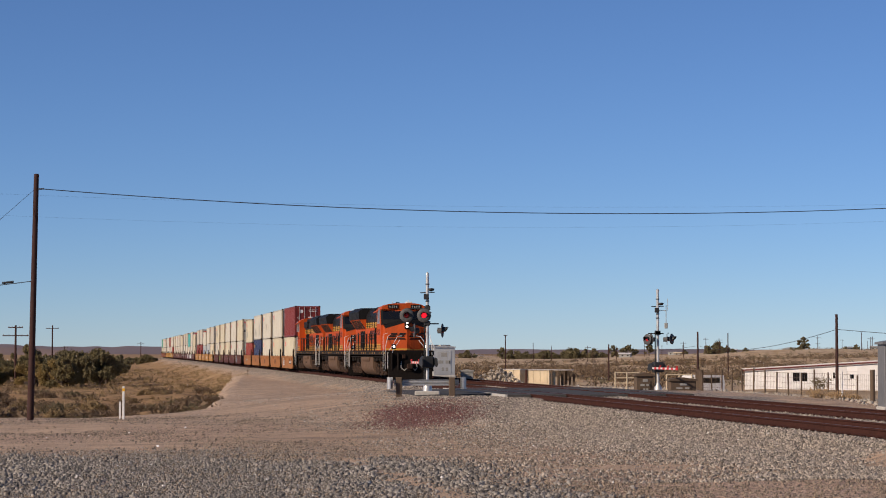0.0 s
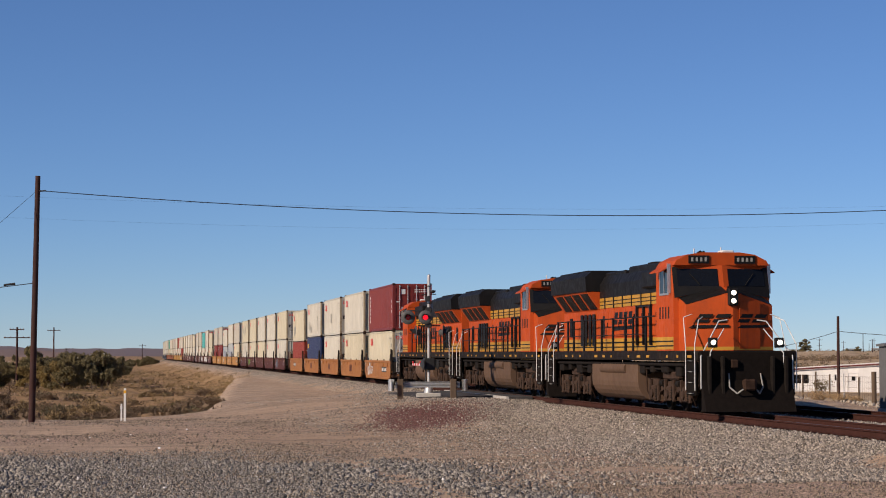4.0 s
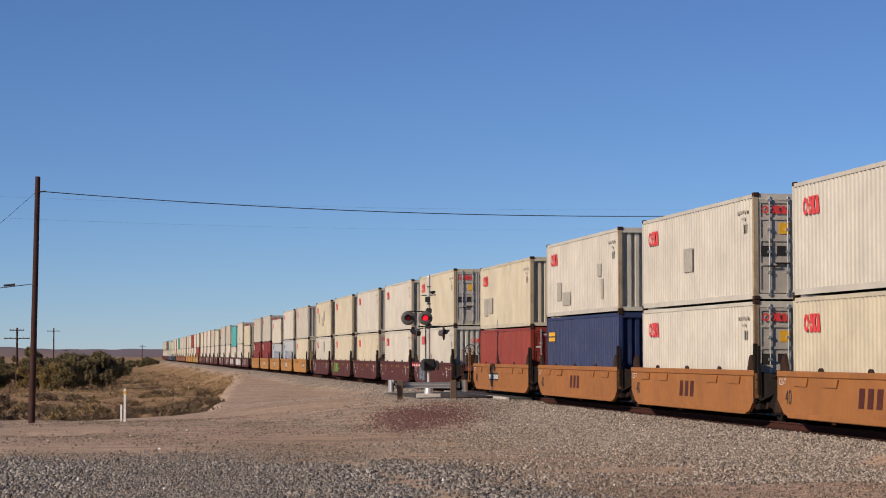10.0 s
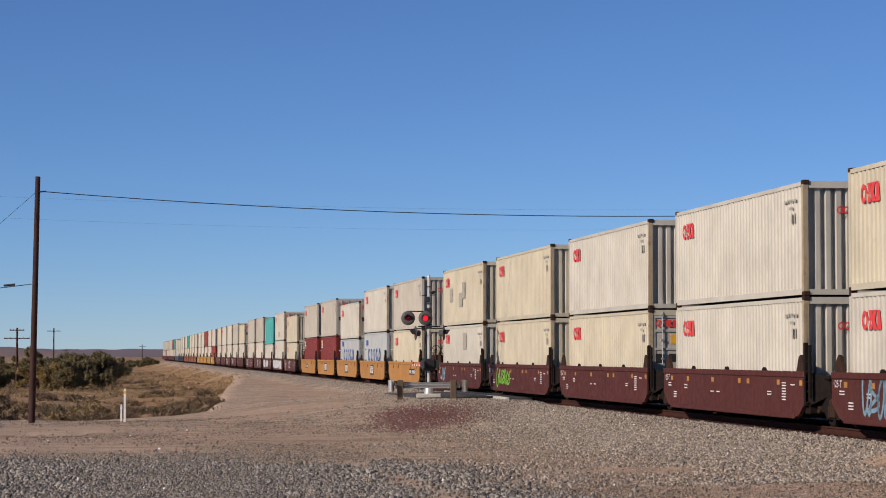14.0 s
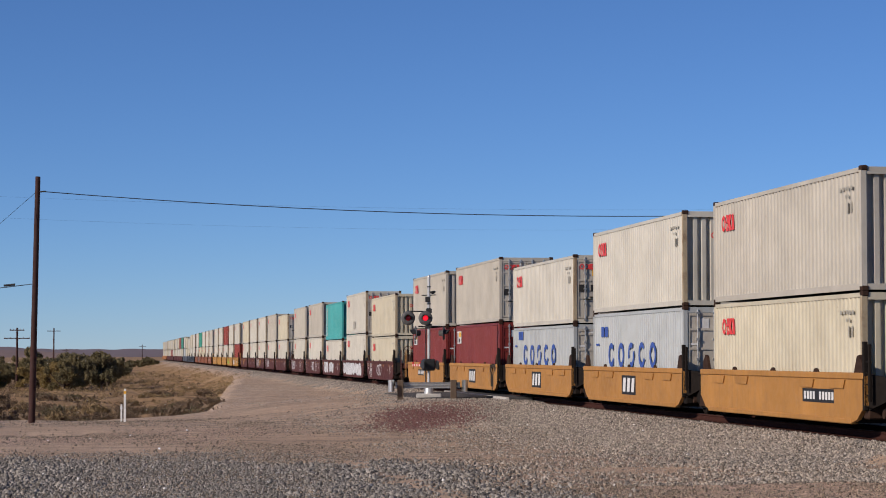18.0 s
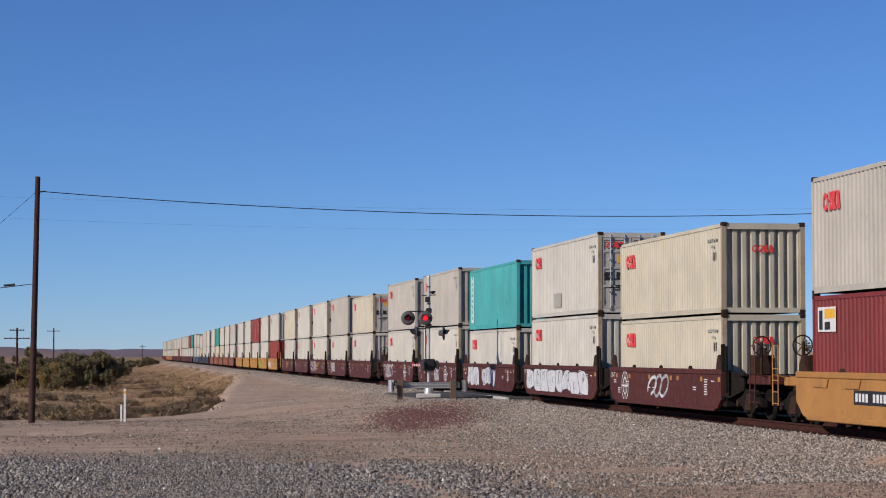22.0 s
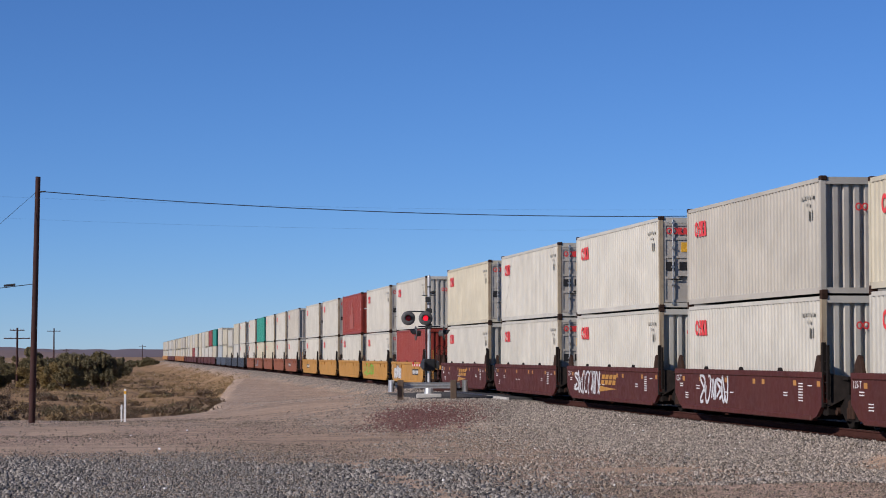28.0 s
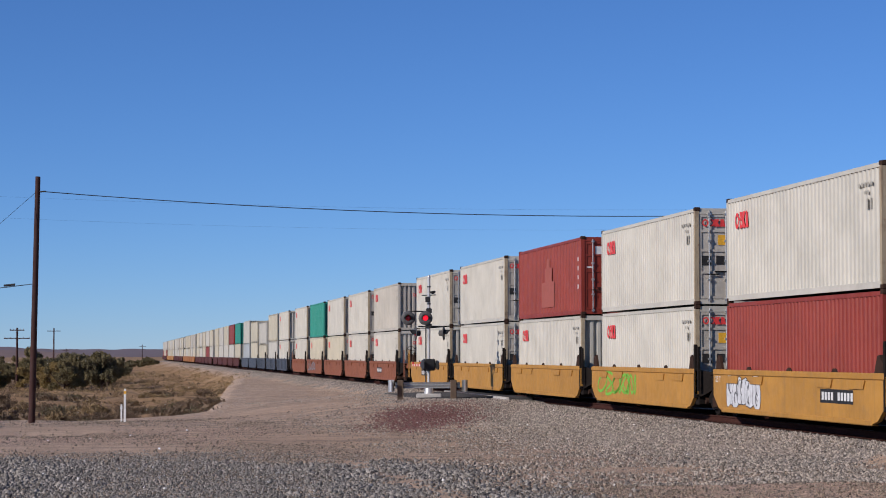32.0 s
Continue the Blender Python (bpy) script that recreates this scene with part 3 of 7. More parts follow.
build_gravel()


# ---------------------------------------------------------------- the two tracks
def rail_outline():
    return [(-0.076, -0.186), (0.076, -0.186), (0.076, -0.172), (0.012, -0.145), (0.009, -0.05), (0.036, -0.036), (0.036, -0.004),
            (0.03, 0.0), (-0.03, 0.0), (-0.036, -0.004), (-0.036, -0.036), (-0.009, -0.05), (-0.012, -0.145), (-0.076, -0.172)]


def build_track(a0, label):
    steps = [40.0, 0.0] + [-k * 25.0 for k in range(1, 62)]
    track = thing("railway_track", label, "track", "railway tracks", kind="structure")
    prof = rail_outline()
    for side in (-0.754, 0.754):
        geo, top = Geo(), Geo()
        for i, s in enumerate(steps):
            m = on_track(s, a0)
            geo.v += [tuple(m @ Vector((0, -side + u, w - 0.002))) for u, w in prof]
            top.v += [tuple(m @ Vector((0, -side + u, 0.001))) for u in (-0.03, 0.03)]
        k = len(prof)
        for i in range(len(steps) - 1):
            geo.f += [(i * k + j, i * k + (j + 1) % k, (i + 1) * k + (j + 1) % k, (i + 1) * k + j) for j in range(k)]
            top.f.append((2 * i, 2 * i + 1, 2 * i + 3, 2 * i + 2))
        geo.smooth, top.smooth = [False] * len(geo.f), [False] * len(top.f)
        rail = part("rail", geo, RAIL_SIDE, track, "rusty brown steel rail")
        part("rail_head", top, RAIL_TOP, rail, "polished running surface")
    tie = Geo().bev(-0.115, 0.115, -1.28, 1.28, -0.36, -0.19, 0.012).mesh("tie", TIE)
    count = 0
    s = -36.0
    while s > -150 and count < 170:
        ob = part("tie", tie, TIE, track)
        ob.matrix_local = on_track(s + random.uniform(-0.03, 0.03), a0, random.uniform(-0.01, 0.01))
        s -= 0.52
        count += 1
    rest = Geo()
    while s > -320:
        m = on_track(s, a0)
        g = Geo().box(-0.115, 0.115, -1.28, 1.28, -0.36, -0.19)
        rest.add([m @ Vector(p) for p in g.v], g.f)
        s -= 0.52
    tagged(part("tie_row", rest, TIE, track, "far row of wooden ties"), kind="stuff")
    plate = Geo()
    for k in range(170):
        s2 = -38.0 - 0.52 * k
        m = on_track(s2, a0)
        for side in (-0.754, 0.754):
            g = Geo().box(-0.09, 0.09, side - 0.18, side + 0.18, -0.192, -0.17)
            plate.add([m @ Vector(p) for p in g.v], g.f)
    tagged(part("tie_plates", plate, RAIL_SIDE, track, "rusty tie plates"), kind="stuff")


build_track(0.0, "near railway track, rusty rails on wooden ties")
build_track(TRACK_GAP, "second railway track, rusty rails on wooden ties")


def build_crossing():
    """Concrete and rubber panels between and beside the rails, and the asphalt leading up."""
    road = thing("level_crossing", "concrete and asphalt road crossing over two tracks", "crossing", m=on_track(-95.5, 0), kind="structure")
    slab = Geo().bev(-1.2, 1.2, -0.64, 0.64, -0.18, -0.012, 0.015).mesh("panel", ASPHALT)
    for a in (0.0, TRACK_GAP):
        for k in range(7):
            ob = part("panel", slab, CONCRETE, road)
            ob.matrix_local = pose(-7.3 + 2.43 * k, a, 0)
    wide = Geo().bev(-1.2, 1.2, -0.5, 0.5, -0.18, -0.014, 0.015).mesh("panel", ASPHALT)
    for a in (-1.36, TRACK_GAP + 1.36):
        for k in range(7):
            ob = part("panel", wide, ASPHALT, road)
            ob.matrix_local = pose(-7.3 + 2.43 * k, a, 0)
    for k in range(7):
        part("edge_beam", Geo().bev(-8.45 + 2.43 * k, -6.15 + 2.43 * k, -1.98, -1.87, -0.2, -0.015, 0.01), CONCRETE, road, "pale concrete edge")
    part("asphalt", Geo().bev(-8.4, 8.4, 1.0, TRACK_GAP - 1.0, -0.2, -0.02, 0.01), ASPHALT, road, "dark worn asphalt strip")
    part("approach", Geo().prism([(-1.9, -0.025), (-1.9, -0.3), (-5.2, -0.35), (-5.2, -0.11)], "x", -6.6, 5.2), ASPHALT, road, "dark worn asphalt strip")


build_crossing()
# ---------------------------------------------------------------- shipping containers
CL, CW, CH = 12.19, 2.438, 2.896
PROTOS = {}
TONES = {"cream_paint": "cream", "white_paint": "off-white", "warm_grey_paint": "warm grey", "pale_blue_grey_paint": "pale blue-grey", "maroon_paint": "maroon",
         "brick_red_paint": "brick red", "navy_paint": "navy blue", "turquoise_paint": "turquoise", "green_paint": "green"}


def corrugated(length, height, pitch, depth, flat=0.42):
    """An upright trapezoid-ribbed sheet from x = 0 to length; ribs stand towards -y."""
    n = max(2, round(length / pitch))
    p = length / n
    us = []
    for i in range(n):
        x = i * p
        us += [(x, 0.0), (x + p * (0.5 - flat / 2 - 0.1), 0.0), (x + p * (0.5 - flat / 2 + 0.02), depth), (x + p * (0.5 + flat / 2 - 0.02), depth), (x + p * (0.5 + flat / 2 + 0.1), 0.0)]
    us.append((length, 0.0))
    g = Geo()
    k = len(us)
    v = [(x, y, 0) for x, y in us] + [(x, y, height) for x, y in us]
    v += [(x, y + 0.02, 0) for x, y in us] + [(x, y + 0.02, height) for x, y in us]
    q = []
    for i in range(k - 1):
        q += [(i, i + 1, k + i + 1, k + i), (2 * k + i, 3 * k + i, 3 * k + i + 1, 2 * k + i + 1)]
    return g.add(v, q)


def turned(geo, m):
    g = Geo()
    g.v, g.f, g.smooth = [tuple(m @ Vector(p)) for p in geo.v], geo.f, geo.smooth
    return g


def ring(y, cx, cz, r, w, sx=1.0, n=14, axis="y", t=0.004):
    """A flat ring standing in the plane across y (or across x)."""
    g = Geo()
    v, q = [], []
    for k in range(n):
        c, s = math.cos(k * math.tau / n), math.sin(k * math.tau / n)
        for rr in (r, r - w):
            p = (cx + c * rr * sx, y, cz + s * rr) if axis == "y" else (y, cx + c * rr * sx, cz + s * rr)
            v.append(p)
    for k in range(n):
        j = (k + 1) % n
        q.append((2 * k, 2 * j, 2 * j + 1, 2 * k + 1))
    return g.add(v, q)


def side_logo(cx, cz, h):
    """A red emblem of a ring, two wedges and a block, as on the container's flank (flat, across y)."""
    g = Geo()
    y = -CW / 2 - 0.012
    def quad(*pts):
        g.add([(cx + u * h, y, cz + v * h) for u, v in pts], [tuple(range(len(pts)))])
    ring_part = ring(y, cx - 0.95 * h, cz, h * 0.5, h * 0.24, 0.85)
    g.add(ring_part.v, ring_part.f)
    quad((-0.42, -0.5), (0.12, -0.5), (-0.12, 0.0), (0.12, 0.5), (-0.42, 0.5), (-0.2, 0.0))
    quad((0.22, -0.5), (0.76, -0.5), (0.5, 0.0), (0.76, 0.5), (0.22, 0.5), (0.02, 0.0))
    quad((0.84, -0.5), (1.4, -0.5), (1.2, 0.5), (0.84, 0.5))
    # thin webs link the four
    g.f += [(0, 2, 33), (30, 39, 31), (35, 36, 40)]
    g.smooth += [False] * 3
    return g


def end_logo(x, cy, cz, h):
    """The same emblem as seen on the end: two linked rings and two open shapes."""
    g = Geo()
    for k, w in ((-1.25, 1), (-0.42, 1)):
        r = ring(x, cy - k * h * -1, cz, h * 0.5, h * 0.2, 0.85, axis="x")
        g.add(r.v, r.f)
    for u, pts in ((0.42, ((-0.42, -0.5), (0.3, -0.5), (0.1, 0.0), (0.3, 0.5), (-0.42, 0.5))),
                   (1.2, ((-0.36, -0.5), (0.36, -0.5), (0.1, 0.5), (-0.36, 0.5)))):
        g.add([(x, cy + (u + a) * h, cz + b * h) for a, b in pts], [tuple(range(len(pts)))])
    # thin webs link the four
    g.f += [(0, 2, 28 + 14), (28, 30, 60), (57, 58, 61)]
    g.smooth += [False] * 3
    return g


def bars(pts):
    """Flat rectangles on the near flank: (x0, x1, z0, z1, off)."""
    g = Geo()
    for x0, x1, z0, z1 in pts:
        y = -CW / 2 - 0.011
        g.add([(x0, y, z0), (x1, y, z0), (x1, y, z1), (x0, y, z1)], [(0, 1, 2, 3)])
    return g


def container(paint_mat, end, logo, words, fine=True, ch=CH):
    """One 40-foot container, its base centre at the origin. end: doors or ribs at its forward end."""
    tone = TONES[paint_mat.name]
    c = thing("shipping_container", f"{tone} corrugated shipping container, {words}", "shipping container", "containers on the train")
    h = CW / 2
    for sgn in (-1, 1):
        sheet = corrugated(CL - 0.3, ch - 0.32, 0.278, 0.034) if fine else box_geo(0, CL - 0.3, 0.0, 0.03, 0, ch - 0.32)
        m = pose(-CL / 2 + 0.15, -h + 0.012, 0.18) if sgn < 0 else pose(CL / 2 - 0.15, h - 0.012, 0.18, 0, 0, 180)
        part("side_wall", turned(sheet, m), paint_mat, c)
        part("bottom_rail", Geo().box(-CL / 2 + 0.1, CL / 2 - 0.1, sgn * h, sgn * (h - 0.06), 0.03, 0.18), paint_mat, c)
        part("top_rail", Geo().box(-CL / 2 + 0.1, CL / 2 - 0.1, sgn * h, sgn * (h - 0.06), ch - 0.14, ch - 0.04), paint_mat, c)
    part("roof", Geo().box(-CL / 2 + 0.15, CL / 2 - 0.15, -h + 0.05, h - 0.05, ch - 0.09, ch - 0.05), paint_mat, c)
    part("underframe", Geo().box(-CL / 2 + 0.15, CL / 2 - 0.15, -h + 0.07, h - 0.07, 0.05, 0.16), EDGE_DARK, c)
    for ex in (-1, 1):
        for sgn in (-1, 1):
            g = Geo().box(ex * (CL / 2 - 0.02), ex * (CL / 2 - 0.15), sgn * h, sgn * (h - 0.13), 0.1, ch - 0.1)
            p = part("corner_post", g, RUST_POST if ex > 0 and paint_mat in (CREAM, WHITE) else paint_mat, c)
            for z0 in (0.0, ch - 0.118):
                cast = Geo().bev(ex * CL / 2, ex * (CL / 2 - 0.178), sgn * (h + 0.004), sgn * (h - 0.162), z0, z0 + 0.118, 0.015)
                part("corner_casting", cast, UNDER_RUST, p, "dark worn corner fitting")
        x0, x1 = ex * (CL / 2 - 0.03), ex * (CL / 2 - 0.13)
        part("header", Geo().box(x0, x1, -h + 0.14, h - 0.14, ch - 0.2, ch - 0.03), paint_mat, c)
        part("door_sill", Geo().box(x0, x1, -h + 0.14, h - 0.14, 0.03, 0.17), paint_mat, c)
    door_mat = DOOR_GREY if paint_mat in (CREAM, WHITE, GREYISH, PALE) else paint_mat
    for ex in (1, -1):
        has_doors = (end == "doors") == (ex == 1)
        if has_doors:
            x = ex * (CL / 2 - 0.07)
            for sgn in (-1, 1):
                y0, y1 = sgn * 0.012, sgn * (h - 0.14)
                g = Geo().box(x - ex * 0.03, x, y0, y1, 0.19, ch - 0.21)
                if fine:
                    # raised border and three cross ribs leave four shallow panels
                    for za, zb in ((0.19, 0.27), (0.93, 1.0), (1.58, 1.65), (2.16, 2.23), (ch - 0.29, ch - 0.21)):
                        g.box(x, x + ex * 0.03, y0, y1, za, zb)
                    for ya, yb in ((y0, y0 + sgn * 0.07), (y1 - sgn * 0.07, y1)):
                        g.box(x, x + ex * 0.028, ya, yb, 0.19, ch - 0.21)
                door = part("door", g, door_mat, c, "steel door leaf with shallow panels")
                if fine:
                    part("door_gasket", Geo().box(x - ex * 0.02, x + ex * 0.012, y1, y1 + sgn * 0.03, 0.17, ch - 0.19), EDGE_DARK, door)
                    for yb in (0.27, 0.78):
                        bar = Geo().rod((x + ex * 0.06, sgn * yb, 0.1), (x + ex * 0.06, sgn * yb, ch - 0.1), 0.022, 6)
                        for zc in (0.16, 0.75, 1.3, 1.9, ch - 0.2):
                            bar.box(x + ex * 0.0, x + ex * 0.085, sgn * yb - 0.05, sgn * yb + 0.05, zc - 0.03, zc + 0.03)
                        part("locking_bar", bar, STEEL, door, "galvanised locking bar")
                    hnd = Geo().box(x + ex * 0.05, x + ex * 0.08, sgn * 0.22, sgn * 0.62, 0.97, 1.01).box(x + ex * 0.05, x + ex * 0.08, sgn * 0.5, sgn * 0.84, 0.89, 0.93)
                    part("handle", hnd, EDGE_DARK, door, "dark locking handles")
            if fine and logo == "red" and ex == 1:
                part("emblem", end_logo(CL / 2 - 0.03, -0.62, ch - 0.46, 0.22), LOGO_RED, c, "red emblem shapes")
                for y0, y1, z0, z1 in ((-1.0, -0.72, 1.18, 1.46), (-0.56, -0.32, 1.2, 1.46)):
                    part("placard", Geo().box(x + 0.004, x + 0.016, y0, y1, z0, z1), DECAL_DARK, c, "dark square placard")
                part("placard", Geo().box(x + 0.004, x + 0.016, -0.5, -0.18, 1.78, 2.08), DECAL_YELLOW, c, "yellow warning placard")
                k = Geo()
                for z in (ch - 0.4, ch - 0.52):
                    for q in range(5):
                        k.box(x + 0.004, x + 0.012, 0.18 + q * 0.14, 0.28 + q * 0.14, z, z + 0.07)
                part("markings", k, DECAL_DARK, c, "small dark marking bars", "stuff")
            elif fine and ex == 1:
                k = Geo()
                for z in (ch - 0.42, ch - 0.55):
                    for q in range(6):
                        k.box(x + 0.004, x + 0.012, 0.16 + q * 0.13, 0.25 + q * 0.13, z, z + 0.06)
                k.box(x + 0.004, x + 0.014, -0.68, -0.42, 2.2, 2.52).box(x + 0.004, x + 0.014, -1.0, -0.75, 1.72, 1.78)
                part("markings", k, DECAL_WHITE, c, "small white marking bars", "stuff")
        else:
            sheet = corrugated(CW - 0.26, ch - 0.36, 0.27, 0.11, 0.36) if fine else box_geo(0, CW - 0.26, 0, 0.03, 0, ch - 0.36)
            m = pose(CL / 2 - 0.09, -h + 0.13, 0.17, 0, 0, 90) if ex == 1 else pose(-CL / 2 + 0.09, h - 0.13, 0.17, 0, 0, -90)
            wall = part("end_wall", turned(sheet, m), DOOR_GREY if paint_mat is GREYISH else paint_mat, c, "deeply ribbed end wall")
            if fine and logo == "red" and ex == 1:
                part("emblem", end_logo(CL / 2 - 0.04, 0.0, ch - 0.75, 0.2), LOGO_RED, c, "red emblem shapes")
    if not fine:
        return c
    if logo == "red":
        part("emblem", side_logo(-CL / 2 + 1.5, ch - 0.68, 0.45), LOGO_RED, c, "red emblem shapes")
        k = [(CL / 2 - 1.5 + 0.2 * q, CL / 2 - 1.36 + 0.2 * q, ch - 0.52, ch - 0.43) for q in range(5)]
        k += [(CL / 2 - 1.1 + 0.2 * q, CL / 2 - 0.98 + 0.2 * q, ch - 0.7, ch - 0.62) for q in range(2)]
        k += [(CL / 2 - 0.95, CL / 2 - 0.86, ch - 1.05, ch - 0.8), (CL / 2 - 0.72, CL / 2 - 0.63, ch - 1.05, ch - 0.8)]
        part("markings", bars(k), REPAIR, c, "faint grey marking bars", "stuff")
    elif logo == "letters":
        # five bold blue rings; the first and fourth stand open to the right, the third is cut at two places
        for k in range(5):
            r = ring(-CW / 2 - 0.012, -CL / 2 + 2.8 + k * 1.42, 1.42, 0.42, 0.17, 1.0, 18)
            gaps = {0: (17, 0, 1), 3: (17, 0, 1), 2: (1, 2, 10, 11)}.get(k, ())
            part("emblem", Geo().add(r.v, [q for j, q in enumerate(r.f) if j not in gaps]), LOGO_BLUE, c, "bold blue round shape")
        part("emblem", bars([(-CL / 2 + 1.3, -CL / 2 + 1.75, 2.05, 2.4), (-CL / 2 + 1.85, -CL / 2 + 2.3, 2.05, 2.4), (-CL / 2 + 0.5, -CL / 2 + 1.0, 1.75, 1.82)]), LOGO_BLUE, c,
             "small blue square shapes", "stuff")
    elif logo == "square":
        part("placard", bars([(-CL / 2 + 0.45, -CL / 2 + 1.75, 1.98, 2.58)]), DECAL_WHITE, c, "white square placard")
        g = bars([(-CL / 2 + 0.55, -CL / 2 + 0.8, 2.03, 2.5), (-CL / 2 + 0.95, -CL / 2 + 1.35, 2.03, 2.22)])
        g.v = [(x, y - 0.003, z) for x, y, z in g.v]
        part("emblem", g, DECAL_DARK, c, "dark emblem shapes")
        g = bars([(-CL / 2 + 0.95, -CL / 2 + 1.68, 2.3, 2.53)])
        g.v = [(x, y - 0.003, z) for x, y, z in g.v]
        part("emblem", g, DECAL_YELLOW, c, "yellow emblem shape")
    elif logo == "upright":
        g = bars([(-CL / 2 + 0.75, -CL / 2 + 0.98, ch - 0.75 - 0.26 * k, ch - 0.56 - 0.26 * k) for k in range(7)] + [(CL / 2 - 0.5, CL / 2 - 0.36, ch - 1.2 - 0.3 * k, ch - 1.05 - 0.3 * k) for k in range(3)])
        part("markings", g, DECAL_WHITE, c, "upright row of white marking bars", "stuff")
    elif logo == "panel":
        part("placard", bars([(-CL / 2 + 0.6, -CL / 2 + 1.3, 0.35, ch - 0.35)]), DECAL_WHITE, c, "tall white panel with teal bars")
        g = bars([(-CL / 2 + 0.78, -CL / 2 + 1.12, 0.5 + 0.27 * k, 0.66 + 0.27 * k) for k in range(8)])
        g.v = [(x, y - 0.003, z) for x, y, z in g.v]
        part("markings", g, TEAL, c, "upright row of turquoise bars", "stuff")
    elif logo == "label":
        part("placard", bars([(-CL / 2 + 0.5, -CL / 2 + 1.7, ch - 0.75, ch - 0.6), (-CL / 2 + 0.5, -CL / 2 + 1.7, ch - 0.95, ch - 0.8)]), DECAL_YELLOW, c, "yellow marking bars")
    elif logo == "patch":
        part("repaint", bars([(-1.2, 1.3, 0.4, 1.4), (-0.5, 0.8, 1.4, 1.95), (-0.2, 0.4, 1.95, 2.3)]), REPAINT, c, "lighter repainted patches")
        part("markings", bars([(CL / 2 - 0.6, CL / 2 - 0.45, ch - 0.9 - 0.34 * k, ch - 0.75 - 0.34 * k) for k in range(4)]), DECAL_WHITE, c, "white marking bars", "stuff")
    return c


def far_container(paint_mat, end, words, ch):
    """The same box in fewer parts, for the stretch of the train that stays far off."""
    tone = TONES[paint_mat.name]
    c = thing("shipping_container", f"{tone} corrugated shipping container, {words}", "shipping container", "containers on the train")
    h = CW / 2
    for sgn in (-1, 1):
        part("side_wall", Geo().box(-CL / 2 + 0.12, CL / 2 - 0.12, sgn * (h - 0.012), sgn * (h - 0.05), 0.1, ch - 0.1), paint_mat, c)
    part("roof", Geo().box(-CL / 2 + 0.1, CL / 2 - 0.1, -h + 0.05, h - 0.05, ch - 0.09, ch - 0.04), paint_mat, c)
    g = Geo()
    for ex in (-1, 1):
        for sgn in (-1, 1):
            g.box(ex * CL / 2, ex * (CL / 2 - 0.16), sgn * h, sgn * (h - 0.14), 0, ch)
            g.box(-CL / 2 + 0.16, CL / 2 - 0.16, sgn * h, sgn * (h - 0.06), 0.03, 0.17).box(-CL / 2 + 0.16, CL / 2 - 0.16, sgn * h, sgn * (h - 0.06), ch - 0.14, ch - 0.02)
    part("frame", g, paint_mat, c)
    door_mat = DOOR_GREY if paint_mat in (CREAM, WHITE, GREYISH, PALE) else paint_mat
    for ex in (1, -1):
        if (end == "doors") == (ex == 1):
            for sgn in (-1, 1):
                part("door", Geo().box(ex * (CL / 2 - 0.04), ex * (CL / 2 - 0.1), sgn * 0.012, sgn * (h - 0.14), 0.1, ch - 0.1), door_mat, c)
        else:
            sheet = corrugated(CW - 0.26, ch - 0.2, 0.27, 0.08, 0.36)
            m = pose(CL / 2 - 0.09, -h + 0.13, 0.1, 0, 0, 90) if ex == 1 else pose(-CL / 2 + 0.09, h - 0.13, 0.1, 0, 0, -90)
            part("end_wall", turned(sheet, m), paint_mat, c)
    return c


def patches(c, spec, mat=None):
    """Odd-coloured repair patches on the near flank of one container."""
    part("repair_patch", bars(spec), mat or REPAIR, c, "faded repair patches")


def get_container(paint_mat, end, logo, words, fine, m, ch):
    key = (paint_mat.name, end, logo, words, fine, ch)
    if key not in PROTOS:
        PROTOS[key] = container(paint_mat, end, logo, words, fine, ch) if fine else far_container(paint_mat, end, words, ch)
    return copy_thing(PROTOS[key], m)


# ---------------------------------------------------------------- wagons
def wheelset(x, r=0.42):
    g = Geo()
    for sgn in (-1, 1):
        y = sgn * 0.7
        g.lathe([(0.08, y - sgn * 0.01), (r * 0.35, y), (r * 0.8, y + sgn * 0.02), (r * 0.86, y + sgn * 0.07), (r, y + sgn * 0.07), (r, y + sgn * 0.02), (r + 0.025, y + sgn * 0.0), (r + 0.025, y - sgn * 0.03), (0.08, y - sgn * 0.03)],
                20, "y", (x, 0, r))
    return g.rod((x, -0.98, r), (x, 0.98, r), 0.075, 8)


def bogie(parent, x, big=False):
    """A two-axle truck with cast side frames, springs and bearing caps."""
    t = part("truck", Geo().bev(x - 0.2, x + 0.2, -1.1, 1.1, 0.42, 0.7, 0.04), UNDER_RUST, parent, "cast steel two-axle truck")
    wb = 0.89
    for sgn in (-1, 1):
        y0, y1 = sgn * 0.9, sgn * 1.06
        prof = [(x - wb - 0.25, 0.52), (x - wb + 0.22, 0.62), (x - 0.3, 0.82), (x + 0.3, 0.82), (x + wb - 0.22, 0.62), (x + wb + 0.25, 0.52), (x + wb + 0.25, 0.36), (x + wb - 0.25, 0.36),
                (x + 0.45, 0.2), (x - 0.45, 0.2), (x - wb + 0.25, 0.36), (x - wb - 0.25, 0.36)]
        side = part("side_frame", Geo().prism(prof, "y", y0, y1), UNDER, t)
        g = Geo()
        for dx in (-0.16, 0, 0.16):
            g.rod((x + dx, sgn * 1.075, 0.26), (x + dx, sgn * 1.075, 0.52), 0.06, 8)
        part("spring", g, UNDER_RUST, side)
        for dx in (-wb, wb):
            part("bearing_cap", Geo().rod((x + dx, sgn * 1.05, 0.42), (x + dx, sgn * 1.13, 0.42), 0.1, 10), UNDER_RUST, side)
    for dx in (-wb, wb):
        part("wheelset", wheelset(x + dx, 0.42), UNDER, t)
    return t


